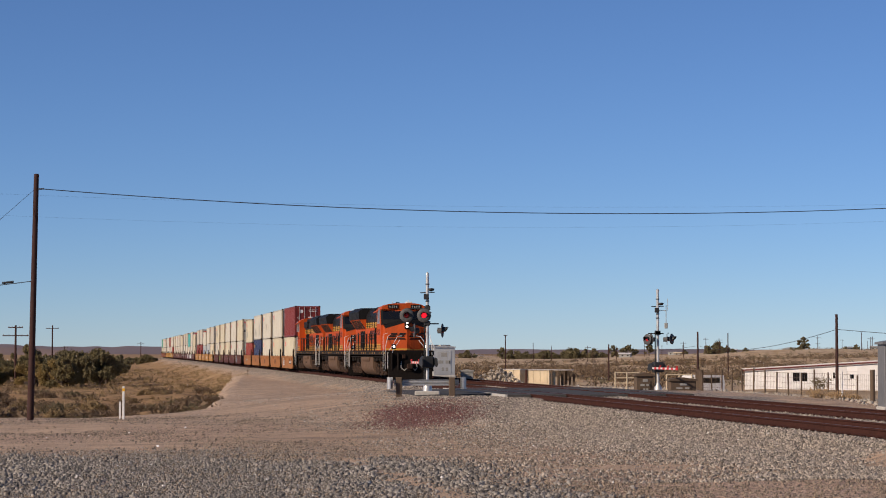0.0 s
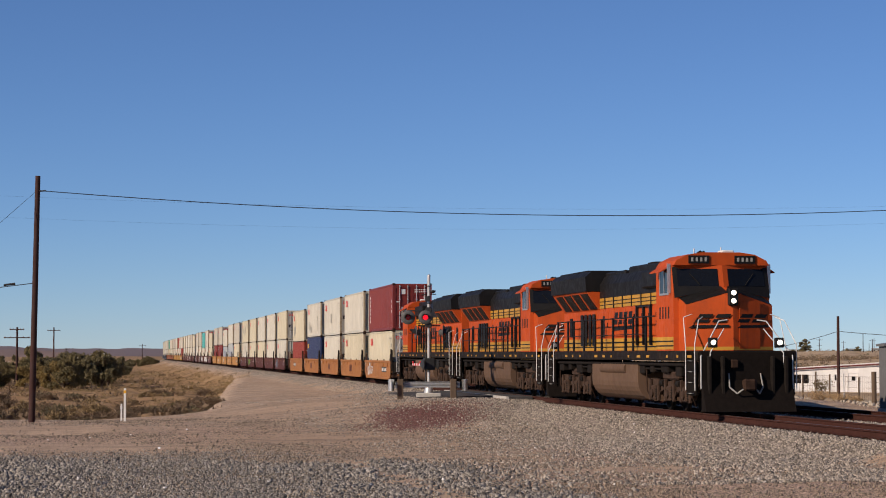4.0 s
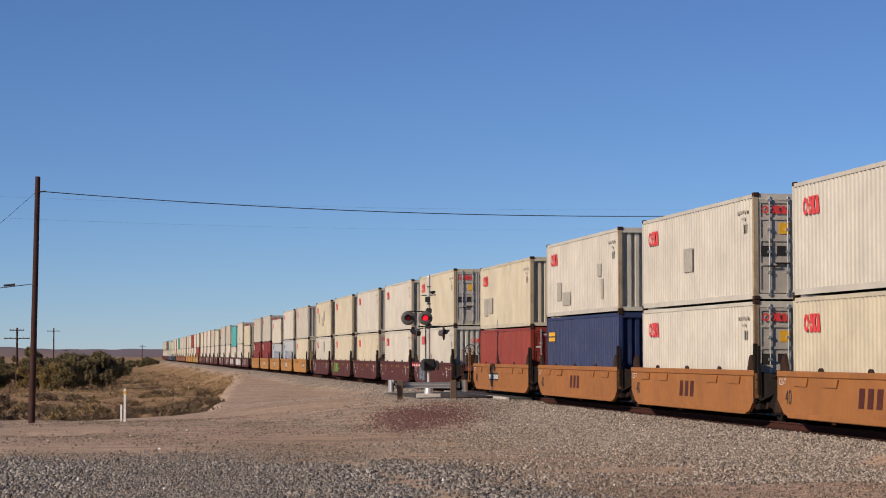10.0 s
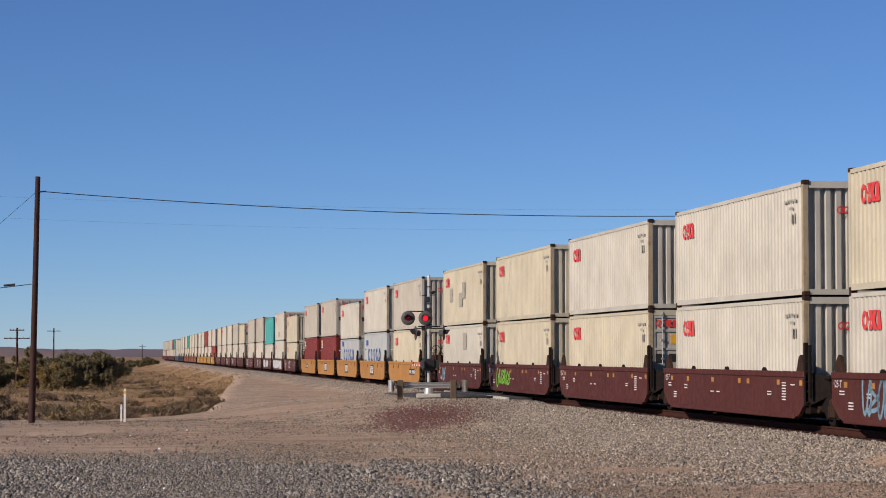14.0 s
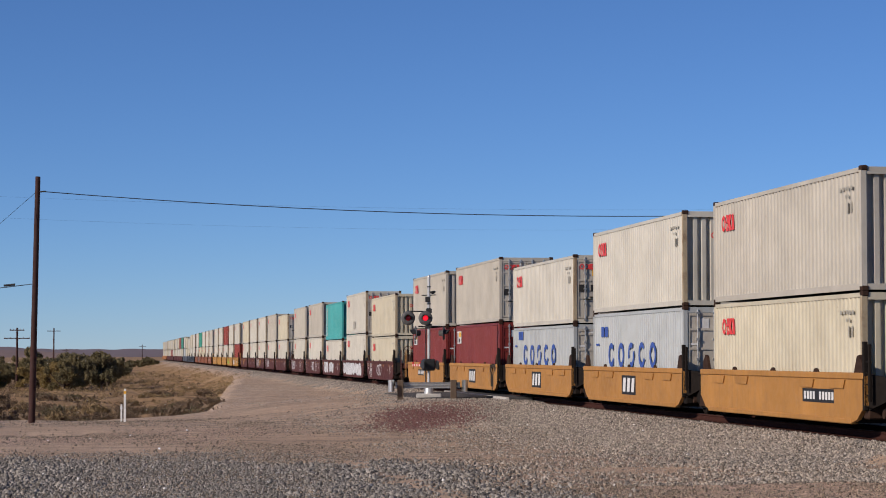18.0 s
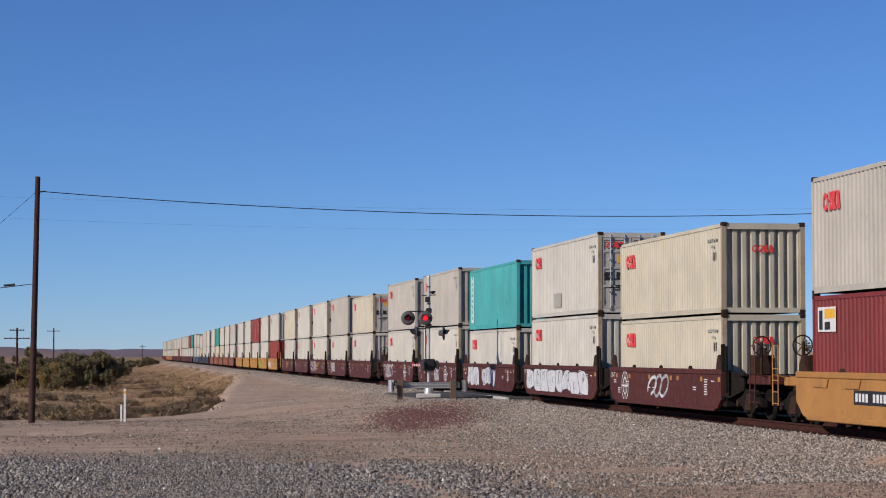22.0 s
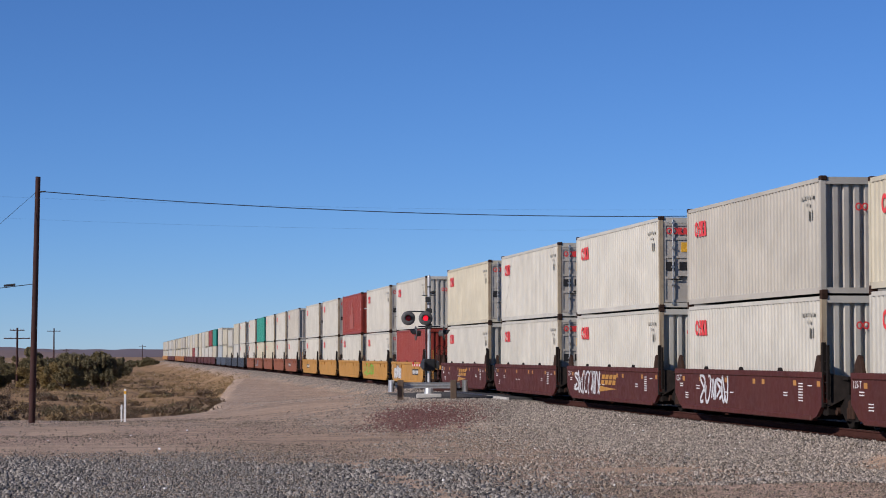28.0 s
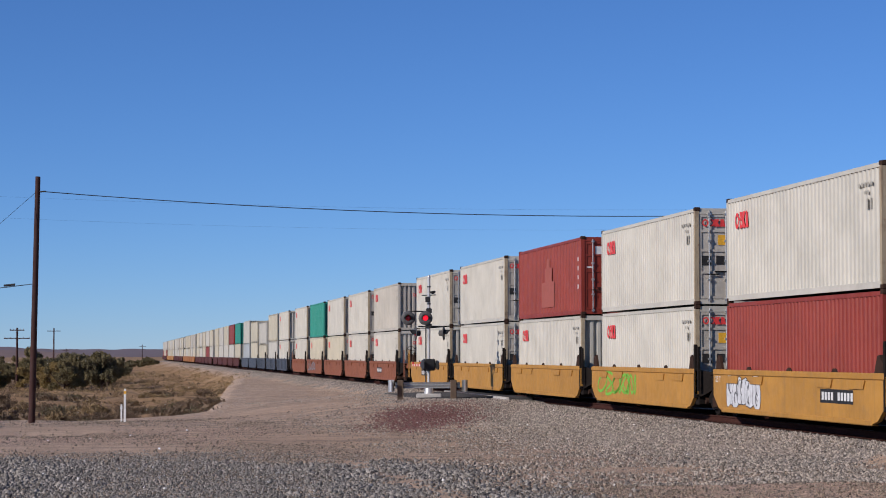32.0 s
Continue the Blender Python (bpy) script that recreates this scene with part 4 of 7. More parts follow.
def ring_tube(c, r, w, n=14):
    """A hand wheel's rim and spokes standing across x."""
    g = Geo()
    pts = [(c[0], c[1] + r * math.cos(k * math.tau / n), c[2] + r * math.sin(k * math.tau / n)) for k in range(n + 1)]
    g.path(pts, w, 5)
    for k in (0, 3, 6, 9, 12):
        g.rod(c, pts[k], w * 0.7, 4)
    return g.v, g.f


def swoops(seed, x0, x1, z0, z1, n, w=0.05):
    """Sprayed looping strokes as flat ribbons on the wagon's near side."""
    r = random.Random(seed)
    g = Geo()
    for k in range(n):
        cx = x0 + (x1 - x0) * (k + 0.5) / n
        ax, az, p = (x1 - x0) / n * r.uniform(0.4, 0.75), (z1 - z0) * r.uniform(0.3, 0.5), r.uniform(0, 6)
        cz = (z0 + z1) / 2
        m1, m2 = r.choice((1, 2)), r.choice((1, 2, 3))
        prev = None
        for i in range(26):
            t = i / 25 * math.tau * r.choice((1.0,)) * 0.85 + p
            c = Vector((cx + ax * math.cos(t * m1), 0, cz + az * math.sin(t * m2 + 0.5)))
            if prev is not None:
                dd = (c - prev)
                nn = Vector((-dd.z, 0, dd.x))
                nn = nn.normalized() * w if nn.length > 1e-6 else Vector((w, 0, 0))
                y = -WELL_W - 0.006
                g.add([(prev.x - nn.x, y, prev.z - nn.z), (c.x - nn.x, y, c.z - nn.z), (c.x + nn.x, y, c.z + nn.z), (prev.x + nn.x, y, prev.z + nn.z)], [(0, 1, 2, 3)])
            prev = c
    return g


WELL_W, WELL_TOP, UNIT = 1.43, 1.34, 15.436
LETTERS = {}


def lettering(body, size, x0, z0):
    """Readable capitals, lying flat on the wagon's near side."""
    if body not in LETTERS:
        cu = bpy.data.curves.new("lettering", "FONT")
        cu.body, cu.size = body, 1.0
        ob = new("lettering", cu)
        me = bpy.data.meshes.new_from_object(ob)
        LETTERS[body] = ([v.co.copy() for v in me.vertices], [tuple(p.vertices) for p in me.polygons])
        bpy.data.objects.remove(ob)
        bpy.data.meshes.remove(me)
        bpy.data.curves.remove(cu)
    co, faces = LETTERS[body]
    return Geo().add([(x0 + c.x * size, -WELL_W - 0.006, z0 + c.y * size) for c in co], faces)


def bubbles(seed, x0, x1, z0, z1, n):
    """Fat sprayed letters: filled lobes, their dark outlines and inner strokes, as two flat meshes."""
    r = random.Random(seed * 7 + 3)
    fill, line = Geo(), Geo()
    step = (x1 - x0) / n
    for k in range(n):
        cx, w = x0 + step * (k + 0.5), step * r.uniform(0.62, 0.8)
        lo, hi = z0 + r.uniform(-0.08, 0.08), z1 + r.uniform(-0.05, 0.05)
        cz, h, p, q = (lo + hi) / 2, (hi - lo) / 2, r.uniform(0, 6.28), r.choice((2, 3))
        lean, m = r.uniform(-0.12, 0.2), 22
        def at(f, a):
            c, s_ = math.cos(a), math.sin(a)
            e = f * (1 + 0.16 * math.sin(q * a + p) + 0.06 * math.sin(5 * a + 2 * p))
            x = math.copysign(abs(c) ** 0.72, c) * w * e
            z = min(max(math.copysign(abs(s_) ** 0.6, s_) * h * e, z0 - cz), z1 - cz)
            return cx + x + lean * z, cz + z
        y = -WELL_W - 0.006 - 0.0006 * k
        rim = [at(1.0, j * math.tau / m) for j in range(m)]
        fill.add([(x, y, z) for x, z in rim], [tuple(range(m))])
        inner = [at(0.93, j * math.tau / m) for j in range(m)]
        v = [(x, y - 0.0003, z) for pair in zip(rim, inner) for x, z in pair]
        line.add(v, [(2 * j, 2 * ((j + 1) % m), 2 * ((j + 1) % m) + 1, 2 * j + 1) for j in range(m)])
        for _ in range(r.choice((2, 3))):
            ax, az, bw = cx + r.uniform(-0.3, 0.3) * w, cz + r.uniform(-0.45, 0.45) * h, r.uniform(0.12, 0.26)
            a0, a1 = r.uniform(0, 3), r.uniform(3.2, 5.4)
            pts = [(ax + bw * 0.6 * math.cos(a0 + (a1 - a0) * j / 8), az + bw * math.sin(a0 + (a1 - a0) * j / 8)) for j in range(9)]
            for (xa, za), (xb, zb) in zip(pts, pts[1:]):
                d = math.hypot(xb - xa, zb - za) or 1
                ux, uz = -(zb - za) / d * 0.024, (xb - xa) / d * 0.024
                line.add([(xa - ux, y - 0.0004, za - uz), (xb - ux, y - 0.0004, zb - uz), (xb + ux, y - 0.0004, zb + uz), (xa + ux, y - 0.0004, za + uz)], [(0, 1, 2, 3)])
    return fill, line


def wbars(spec):
    g = Geo()
    for x0, x1, z0, z1 in spec:
        y = -WELL_W - 0.004
        g.add([(x0, y, z0), (x1, y, z0), (x1, y, z1), (x0, y, z1)], [(0, 1, 2, 3)])
    return g


def well_unit(mat, kind, first, last, words, fine=True):
    """One well of an articulated stack wagon. kind: smooth, ribbed. first, last: whether a coupler end lies ahead or behind."""
    w = thing("well_wagon", f"{words} articulated stack wagon with a deep well", "railway wagon", "wagons of the train")
    hx = 6.75
    dark = UNDER_RUST
    for sgn in (-1, 1):
        y0, y1 = sgn * WELL_W, sgn * (WELL_W - 0.1)
        prof = [(-hx, 0.62), (-hx + 0.5, 0.28), (-hx + 0.9, 0.2), (hx - 0.9, 0.2), (hx - 0.5, 0.28), (hx, 0.62), (hx, WELL_TOP - 0.06), (hx - 0.1, WELL_TOP), (-hx + 0.1, WELL_TOP), (-hx, WELL_TOP - 0.06)]
        side = part("side_sill", Geo().prism(prof, "y", y0, y1), mat, w, "steel side wall of the well")
        part("top_chord", Geo().bev(-hx + 0.05, hx - 0.05, sgn * (WELL_W + 0.035), sgn * (WELL_W - 0.13), WELL_TOP - 0.14, WELL_TOP + 0.012, 0.02), mat, side)
        part("bottom_chord", Geo().bev(-hx + 0.85, hx - 0.85, sgn * (WELL_W + 0.03), sgn * (WELL_W - 0.16), 0.17, 0.3, 0.02), mat, side)
        if fine:
            if sgn < 0 and kind == "smooth":
                # pressed pockets under wide low flaps
                for x in (-4.9, -2.7, 2.7, 4.9):
                    part("pocket", Geo().prism([(x - 0.62, WELL_TOP - 0.16), (x + 0.62, WELL_TOP - 0.16), (x + 0.5, WELL_TOP - 0.36), (x - 0.5, WELL_TOP - 0.36)], "y", y0 - 0.035, y0), mat, side, "pressed pocket plate")
            if sgn < 0:
                for x in (-3.4, 0.0, 3.4):
                    g = Geo().prism([(x - 0.2, WELL_TOP), (x + 0.2, WELL_TOP), (x + 0.15, WELL_TOP + 0.07), (x + 0.06, WELL_TOP + 0.1), (x - 0.06, WELL_TOP + 0.1), (x - 0.15, WELL_TOP + 0.07)], "y", y0, y0 + 0.03)
                    part("guide", g, UNDER_RUST if kind == "smooth" else UNDER, side, "low container guide")
            if kind == "ribbed":
                for x in (-5.4, -3.6, -1.8, 0.0, 1.8, 3.6, 5.4):
                    part("rib", Geo().bev(x - 0.05, x + 0.05, sgn * (WELL_W + 0.05), sgn * WELL_W, 0.3, WELL_TOP - 0.14, 0.01), mat, side)
    part("floor", Geo().box(-hx + 0.6, hx - 0.6, -WELL_W + 0.1, WELL_W - 0.1, 0.2, 0.3), UNDER, w)
    for ex in (-1, 1):
        coupler = first if ex > 0 else last
        # most end frames are near-black: the gap's shade put into their colour
        end = part("end_frame", Geo().bev(ex * hx, ex * (hx - 0.35), -WELL_W + 0.1, WELL_W - 0.1, 0.3, 1.1, 0.03).bev(ex * (hx - 0.05), ex * (hx + 0.75), -0.5, 0.5, 0.62, 1.02, 0.04), dark if fine and coupler and kind == "smooth" else UNDER, w)
        if fine:
            # brackets and stanchions that hold the stack's lower corner
            for sgn in (-1, 1):
                g = Geo().prism([(ex * (hx - 0.75), WELL_TOP), (ex * (hx - 0.15), WELL_TOP), (ex * (hx - 0.2), WELL_TOP + 0.22), (ex * (hx - 0.42), WELL_TOP + 0.42), (ex * (hx - 0.55), WELL_TOP + 0.38)],
                                "y", sgn * (WELL_W - 0.02), sgn * (WELL_W - 0.1))
                part("bracket", g, dark, end)
                if ex > 0:
                    g = Geo().bev(hx - 0.12, hx + 0.0, sgn * (WELL_W + 0.01), sgn * (WELL_W - 0.09), 0.5, WELL_TOP + 0.72, 0.015)
                    g.bev(hx + 0.16, hx + 0.24, sgn * (WELL_W - 0.02), sgn * (WELL_W - 0.09), 0.7, WELL_TOP + 0.66, 0.012)
                    for z in (0.6, 0.85, 1.1, 1.35, 1.6):
                        g.rod((hx - 0.02, sgn * (WELL_W - 0.04), z), (hx + 0.2, sgn * (WELL_W - 0.04), z), 0.014, 5)
                    part("ladder", g, UNDER, end, "dark ladder stanchion")
            part("walkway", Geo().bev(ex * (hx + 0.02), ex * (hx + 0.8), -1.1, 1.1, 1.16, 1.22, 0.01), UNDER, end)
            # end plates taper in towards the joint, in the same near-black
            for sgn in (-1,):
                v = [(ex * hx, sgn * (WELL_W - 0.1), 0.5), (ex * hx, sgn * (WELL_W - 0.1), WELL_TOP - 0.02), (ex * (hx + 0.62), sgn * 1.0, WELL_TOP - 0.1), (ex * (hx + 0.62), sgn * 1.0, 0.78)]
                v += [(a, b - sgn * 0.05, c) for a, b, c in v]
                part("end_plate", Geo().add(v, [(0, 1, 2, 3), (4, 7, 6, 5), (0, 4, 5, 1), (1, 5, 6, 2), (2, 6, 7, 3), (3, 7, 4, 0)]), UNDER, end, "near-black tapering end plate")
        if coupler:
            p2 = part("platform", Geo().bev(ex * (hx + 0.05), ex * 9.35, -0.9, 0.9, 0.95, 1.2, 0.03), mat if fine else UNDER, w)
            if fine:
                part("coupler", Geo().bev(ex * 9.3, ex * 9.72, -0.14, 0.14, 0.72, 0.98, 0.04).bev(ex * 8.6, ex * 9.35, -0.2, 0.2, 0.7, 1.0, 0.03), UNDER_RUST, p2)
                for sgn in (-1, 1):
                    g = Geo()
                    g.path([(ex * 9.2, sgn * 1.25, 0.45), (ex * 9.2, sgn * 1.25, 2.0), (ex * 8.75, sgn * 1.25, 2.0), (ex * 8.75, sgn * 1.25, 0.45)], 0.018, 5)
                    for z in (0.5, 0.8, 1.1, 1.4, 1.7):
                        g.rod((ex * 9.2, sgn * 1.25, z), (ex * 8.75, sgn * 1.25, z), 0.014, 5)
                    g.rod((ex * 9.2, sgn * 1.25, 1.25), (ex * 9.2, sgn * 0.8, 1.15), 0.02, 5)
                    part("end_ladder", g, mat, p2, "steel end ladder")
                g = Geo().rod((ex * 8.2, -0.75, 1.2), (ex * 8.2, -0.75, 2.1), 0.05, 6).add(*ring_tube((ex * 8.25, -0.75, 2.0), 0.26, 0.02))
                g.bev(ex * 7.6, ex * 8.0, -0.9, -0.3, 1.2, 1.75, 0.03).rod((ex * 7.4, -0.4, 1.2), (ex * 7.4, -0.4, 1.95), 0.06, 6)
                part("brake_gear", g, UNDER_RUST, p2, "hand brake wheel and valve box")
            bogie(w, ex * 8.05)
    if not last:
        bogie(w, -UNIT / 2)
        part("joint", Geo().bev(-hx - 0.05, -UNIT / 2 - 0.4, -0.42, 0.42, 0.62, 1.12, 0.05), UNDER, w, "articulated joint casting")
    if not first:
        part("joint", Geo().bev(hx + 0.05, UNIT / 2 - 0.4, -0.42, 0.42, 0.6, 1.14, 0.05), UNDER, w, "articulated joint casting")
    if fine and kind == "dotted":
        g = wbars([(-5.9 + 1.3 * k + (0.5 if k % 2 else 0), -5.66 + 1.3 * k + (0.5 if k % 2 else 0), 1.0, 1.13) for k in (0, 1, 3, 5, 6, 8, 9)])
        part("reflector", g, WELL_YELLOW, w, "dull yellow reflector patches", "stuff")
        g = wbars([(x, x + 0.34, z, z + 0.028) for x, z in [(4.9, 0.62 + 0.07 * q) for q in range(7)] + [(-5.6, 0.5 + 0.07 * q) for q in range(3)] + [(-4.4, 0.86), (-4.4, 0.78), (-1.6, 0.72), (-1.0, 0.72), (3.7, 0.8), (3.7, 0.73), (5.6, 1.0), (-6.2, 0.9), (-6.2, 0.83)]] + [(1.2, 1.7, 1.2, 1.25), (-2.9, -2.4, 1.2, 1.25), (3.4, 3.9, 1.2, 1.25)])
        part("markings", g, DECAL_WHITE, w, "small white marking bars", "stuff")
    return w


WORDS = {"cream_paint": "rust-streaked", "white_paint": "sun-bleached", "warm_grey_paint": "faintly streaked"}
# wells whose containers are of the lower kind: (lower, upper)
LOWER_KIND = {12: (1, 1), 15: (1, 1), 4: (1, 0), 17: (1, 0), 20: (0, 1), 37: (1, 1), 38: (0, 1)}
O, C_, W_, G_, P_, M_, B_, NV, T_, GN = None, CREAM, WHITE, GREYISH, PALE, MAROON, BRICK, NAVY, TEAL, GREEN
# per well: upper paint, end, emblem; lower paint, end, emblem
CARGO = [
    (M_, "doors", "upright", C_, "doors", "red"), (W_, "ribs", "red", C_, "ribs", "red"), (W_, "doors", "red", W_, "doors", "red"), (W_, "ribs", "red", NV, "ribs", "label"), (C_, "ribs", "red", B_, "doors", "none"),
    (C_, "doors", "red", W_, "ribs", "red"), (W_, "ribs", "red", W_, "ribs", "red"), (W_, "ribs", "red", C_, "doors", "red"), (C_, "ribs", "red", C_, "ribs", "red"), (C_, "ribs", "red", W_, "ribs", "red"),
    (G_, "ribs", "red", C_, "ribs", "red"), (W_, "ribs", "red", P_, "doors", "letters"), (W_, "doors", "red", P_, "doors", "letters"), (G_, "doors", "red", M_, "doors", "square"), (G_, "ribs", "red", M_, "doors", "square"),
    (C_, "ribs", "red", C_, "ribs", "red"), (W_, "doors", "red", W_, "ribs", "red"), (T_, "ribs", "panel", W_, "ribs", "red"), (G_, "ribs", "red", W_, "ribs", "red"), (G_, "ribs", "red", W_, "ribs", "red"),
    (C_, "doors", "red", W_, "ribs", "red"), (G_, "ribs", "red", W_, "ribs", "red"), (W_, "doors", "red", W_, "ribs", "red"), (W_, "doors", "red", W_, "doors", "red"), (C_, "doors", "red", W_, "ribs", "red"),
    (W_, "ribs", "red", B_, "ribs", "none"), (W_, "doors", "red", W_, "doors", "red"), (B_, "doors", "patch", W_, "ribs", "red"), (W_, "doors", "red", W_, "doors", "red"), (W_, "doors", "red", W_, "ribs", "red"),
    (G_, "ribs", "red", W_, "ribs", "red"), (W_, "doors", "red", W_, "doors", "red"), (W_, "ribs", "red", C_, "doors", "red"), (GN, "ribs", "none", C_, "ribs", "red"), (W_, "ribs", "red", W_, "ribs", "red"),
    (W_, "ribs", "red", W_, "ribs", "red"), (C_, "doors", "red", W_, "ribs", "red"), (W_, "doors", "red", C_, "ribs", "red"), (C_, "doors", "red", C_, "ribs", "red"), (W_, "ribs", "red", P_, "ribs", "red"),
    (GN, "ribs", "none", C_, "ribs", "red"), (B_, "ribs", "none", W_, "ribs", "red"), (C_, "ribs", "red", W_, "ribs", "red"), (W_, "doors", "red", W_, "ribs", "red"), (C_, "doors", "red", C_, "ribs", "red"),
    (C_, "doors", "red", W_, "ribs", "red"), (W_, "doors", "red", B_, "ribs", "none"), (C_, "ribs", "red", C_, "ribs", "red"), (W_, "ribs", "red", W_, "ribs", "red"), (C_, "doors", "red", C_, "ribs", "red"),
]
# per five-well wagon: paint, pattern, words
CARS = [(WELL_ORANGE, "smooth", "weathered orange"), (WELL_BROWN, "dotted", "dark brown"), (WELL_YELLOW, "smooth", "yellow-orange"), (WELL_BROWN, "dotted", "dark brown"), (WELL_BROWN, "dotted", "dark brown"),
        (WELL_GOLD, "smooth", "golden yellow"), (WELL_RUST, "smooth", "rusty orange"), (WELL_BLUE, "ribbed", "slate blue"), (WELL_BROWN, "dotted", "dark brown"), (WELL_BROWN, "dotted", "dark brown"),
        (WELL_ORANGE, "smooth", "weathered orange"), (WELL_BROWN, "dotted", "dark brown"), (WELL_YELLOW, "smooth", "yellow-orange"), (WELL_BROWN, "dotted", "dark brown")]
FIRST_S, CAR_LEN = -212.06, 81.695
MOVERS = []          # (object, place along the train at the start, height)
BASE_Z = 0.333


def decorate(w, car, i):
    """What is painted on single wells: emblem blocks, number panels, sprayed scrawls."""
    if car in (0, 2) and i % 5 in (1, 2, 3):
        g = wbars([(-0.95, 0.95, 0.45, 1.08)])
        if car == 2:
            part("number_panel", g, DECAL_DARK, w, "black emblem panel")
        g = Geo()
        y = -WELL_W - 0.008
        for k in (-0.58, 0.0, 0.58):
            g.add([(k - 0.22, y, 0.54), (k + 0.14, y, 0.54), (k + 0.24, y, 1.0), (k - 0.12, y, 1.0)], [(0, 1, 2, 3)])
        part("emblem", g, DECAL_WHITE if car == 2 else WELL_BROWN, w, "emblem shapes on the side")
    if i in (0, 4, 10, 14, 25, 29, 30):
        x = 2.4 if i in (0, 10, 25) else -2.6
        part("number_panel", wbars([(x, x + 2.3, 0.62, 0.95)]), DECAL_DARK, w, "black panel with pale bars")
        g = wbars([(x + 0.12 + 0.22 * k + (0.25 if k > 3 else 0), x + 0.27 + 0.22 * k + (0.25 if k > 3 else 0), 0.69, 0.88) for k in range(9)])
        g.v = [(a, b - 0.003, c) for a, b, c in g.v]
        part("markings", g, DECAL_WHITE, w, "pale marking bars", "stuff")
    scrawl = {0: (-5.0, -2.4, SPRAY_WHITE, 5), 5: (-4.6, -2.8, SPRAY_BLUE, 4), 8: (-4.8, -1.6, SPRAY_GREEN, 5), 16: (-5.2, 2.6, SPRAY_WHITE, 9), 17: (-5.5, 1.2, SPRAY_WHITE, 9), 18: (-0.6, 0.9, SPRAY_WHITE, 3),
              19: (-5.6, -2.2, SPRAY_WHITE, 5), 15: (-1.4, 0.8, SPRAY_WHITE, 3), 21: (-4.0, -1.2, SPRAY_WHITE, 5), 22: (-5.3, -1.5, SPRAY_WHITE, 7), 25: (-5.0, -1.2, SPRAY_WHITE, 7), 26: (-5.6, -0.4, SPRAY_GREEN, 5),
              9: (-4.9, -4.2, SPRAY_BLUE, 2), 33: (-5.4, 1.0, SPRAY_BLUE, 5)}
    fat = {16: [(-5.9, 5.2, 8)], 17: [(-5.2, -2.3, 4), (-1.2, 1.9, 4)], 25: [(-5.4, -2.4, 5)]}
    for x0, x1, n in fat.get(i, ()):
        fill, line = bubbles(i + int(x1), x0, x1, 0.33, WELL_TOP - 0.15, n)
        body = part("graffiti", fill, SPRAY_WHITE, w, "fat white sprayed letters with dark outlines")
        part("outline", line, SPRAY_DARK, body, "dark sprayed outlines")
    if i < 26 and car != 2:
        part("load_mark", lettering("125-T", 0.24, -6.62, 1.0), DECAL_WHITE, w, "small white load lettering")
    if car == 0:
        part("length_mark", lettering("40", 0.52, -6.1, 0.52), DECAL_DARK, w, "large dark length figures")
    if i in (22, 24):
        # four slanting dull gold blocks over a long wedge
        g, y = Geo(), -WELL_W - 0.007
        for k in range(4):
            x = -1.2 + k * 0.56
            g.add([(x, y, 0.74), (x + 0.44, y, 0.74), (x + 0.54, y, 0.89), (x + 0.1, y, 0.89)], [(0, 1, 2, 3)])
            g.add([(x + 0.12, y, 0.93), (x + 0.56, y, 0.93), (x + 0.66, y, 1.08), (x + 0.22, y, 1.08)], [(0, 1, 2, 3)])
        g.add([(-1.5, y, 0.48), (1.1, y, 0.6), (-1.3, y, 0.68)], [(0, 1, 2)])
        part("emblem", g, WELL_GOLD, w, "dull gold slanted emblem with a wedge")
    if i in scrawl and i not in fat:
        x0, x1, mat, n = scrawl[i]
        part("graffiti", swoops(i, x0, x1, 0.36, 1.24, n, 0.05 if n < 6 else 0.045), mat, w, "sprayed looping scrawl")
    if i in (16, 18, 19, 15):
        g = Geo()
        x = {15: -4.6, 16: 4.0, 18: 3.1, 19: 3.2}[i]
        for rr, ww in ((0.5, 0.05), (0.3, 0.05)):
            q = ring(-WELL_W - 0.009, x, 0.74, rr, ww, 0.95, 18)
            g.add(q.v, q.f)
        for x0, x1, z0, z1 in ((x - 0.42, x + 0.42, 0.71, 0.77), (x - 0.03, x + 0.03, 0.32, 1.16)):
            g.add([(x0, -WELL_W - 0.007, z0), (x1, -WELL_W - 0.007, z0), (x1, -WELL_W - 0.007, z1), (x0, -WELL_W - 0.007, z1)], [(0, 1, 2, 3)])
        part("emblem", g, DECAL_WHITE, w, "round white emblem with a cross")


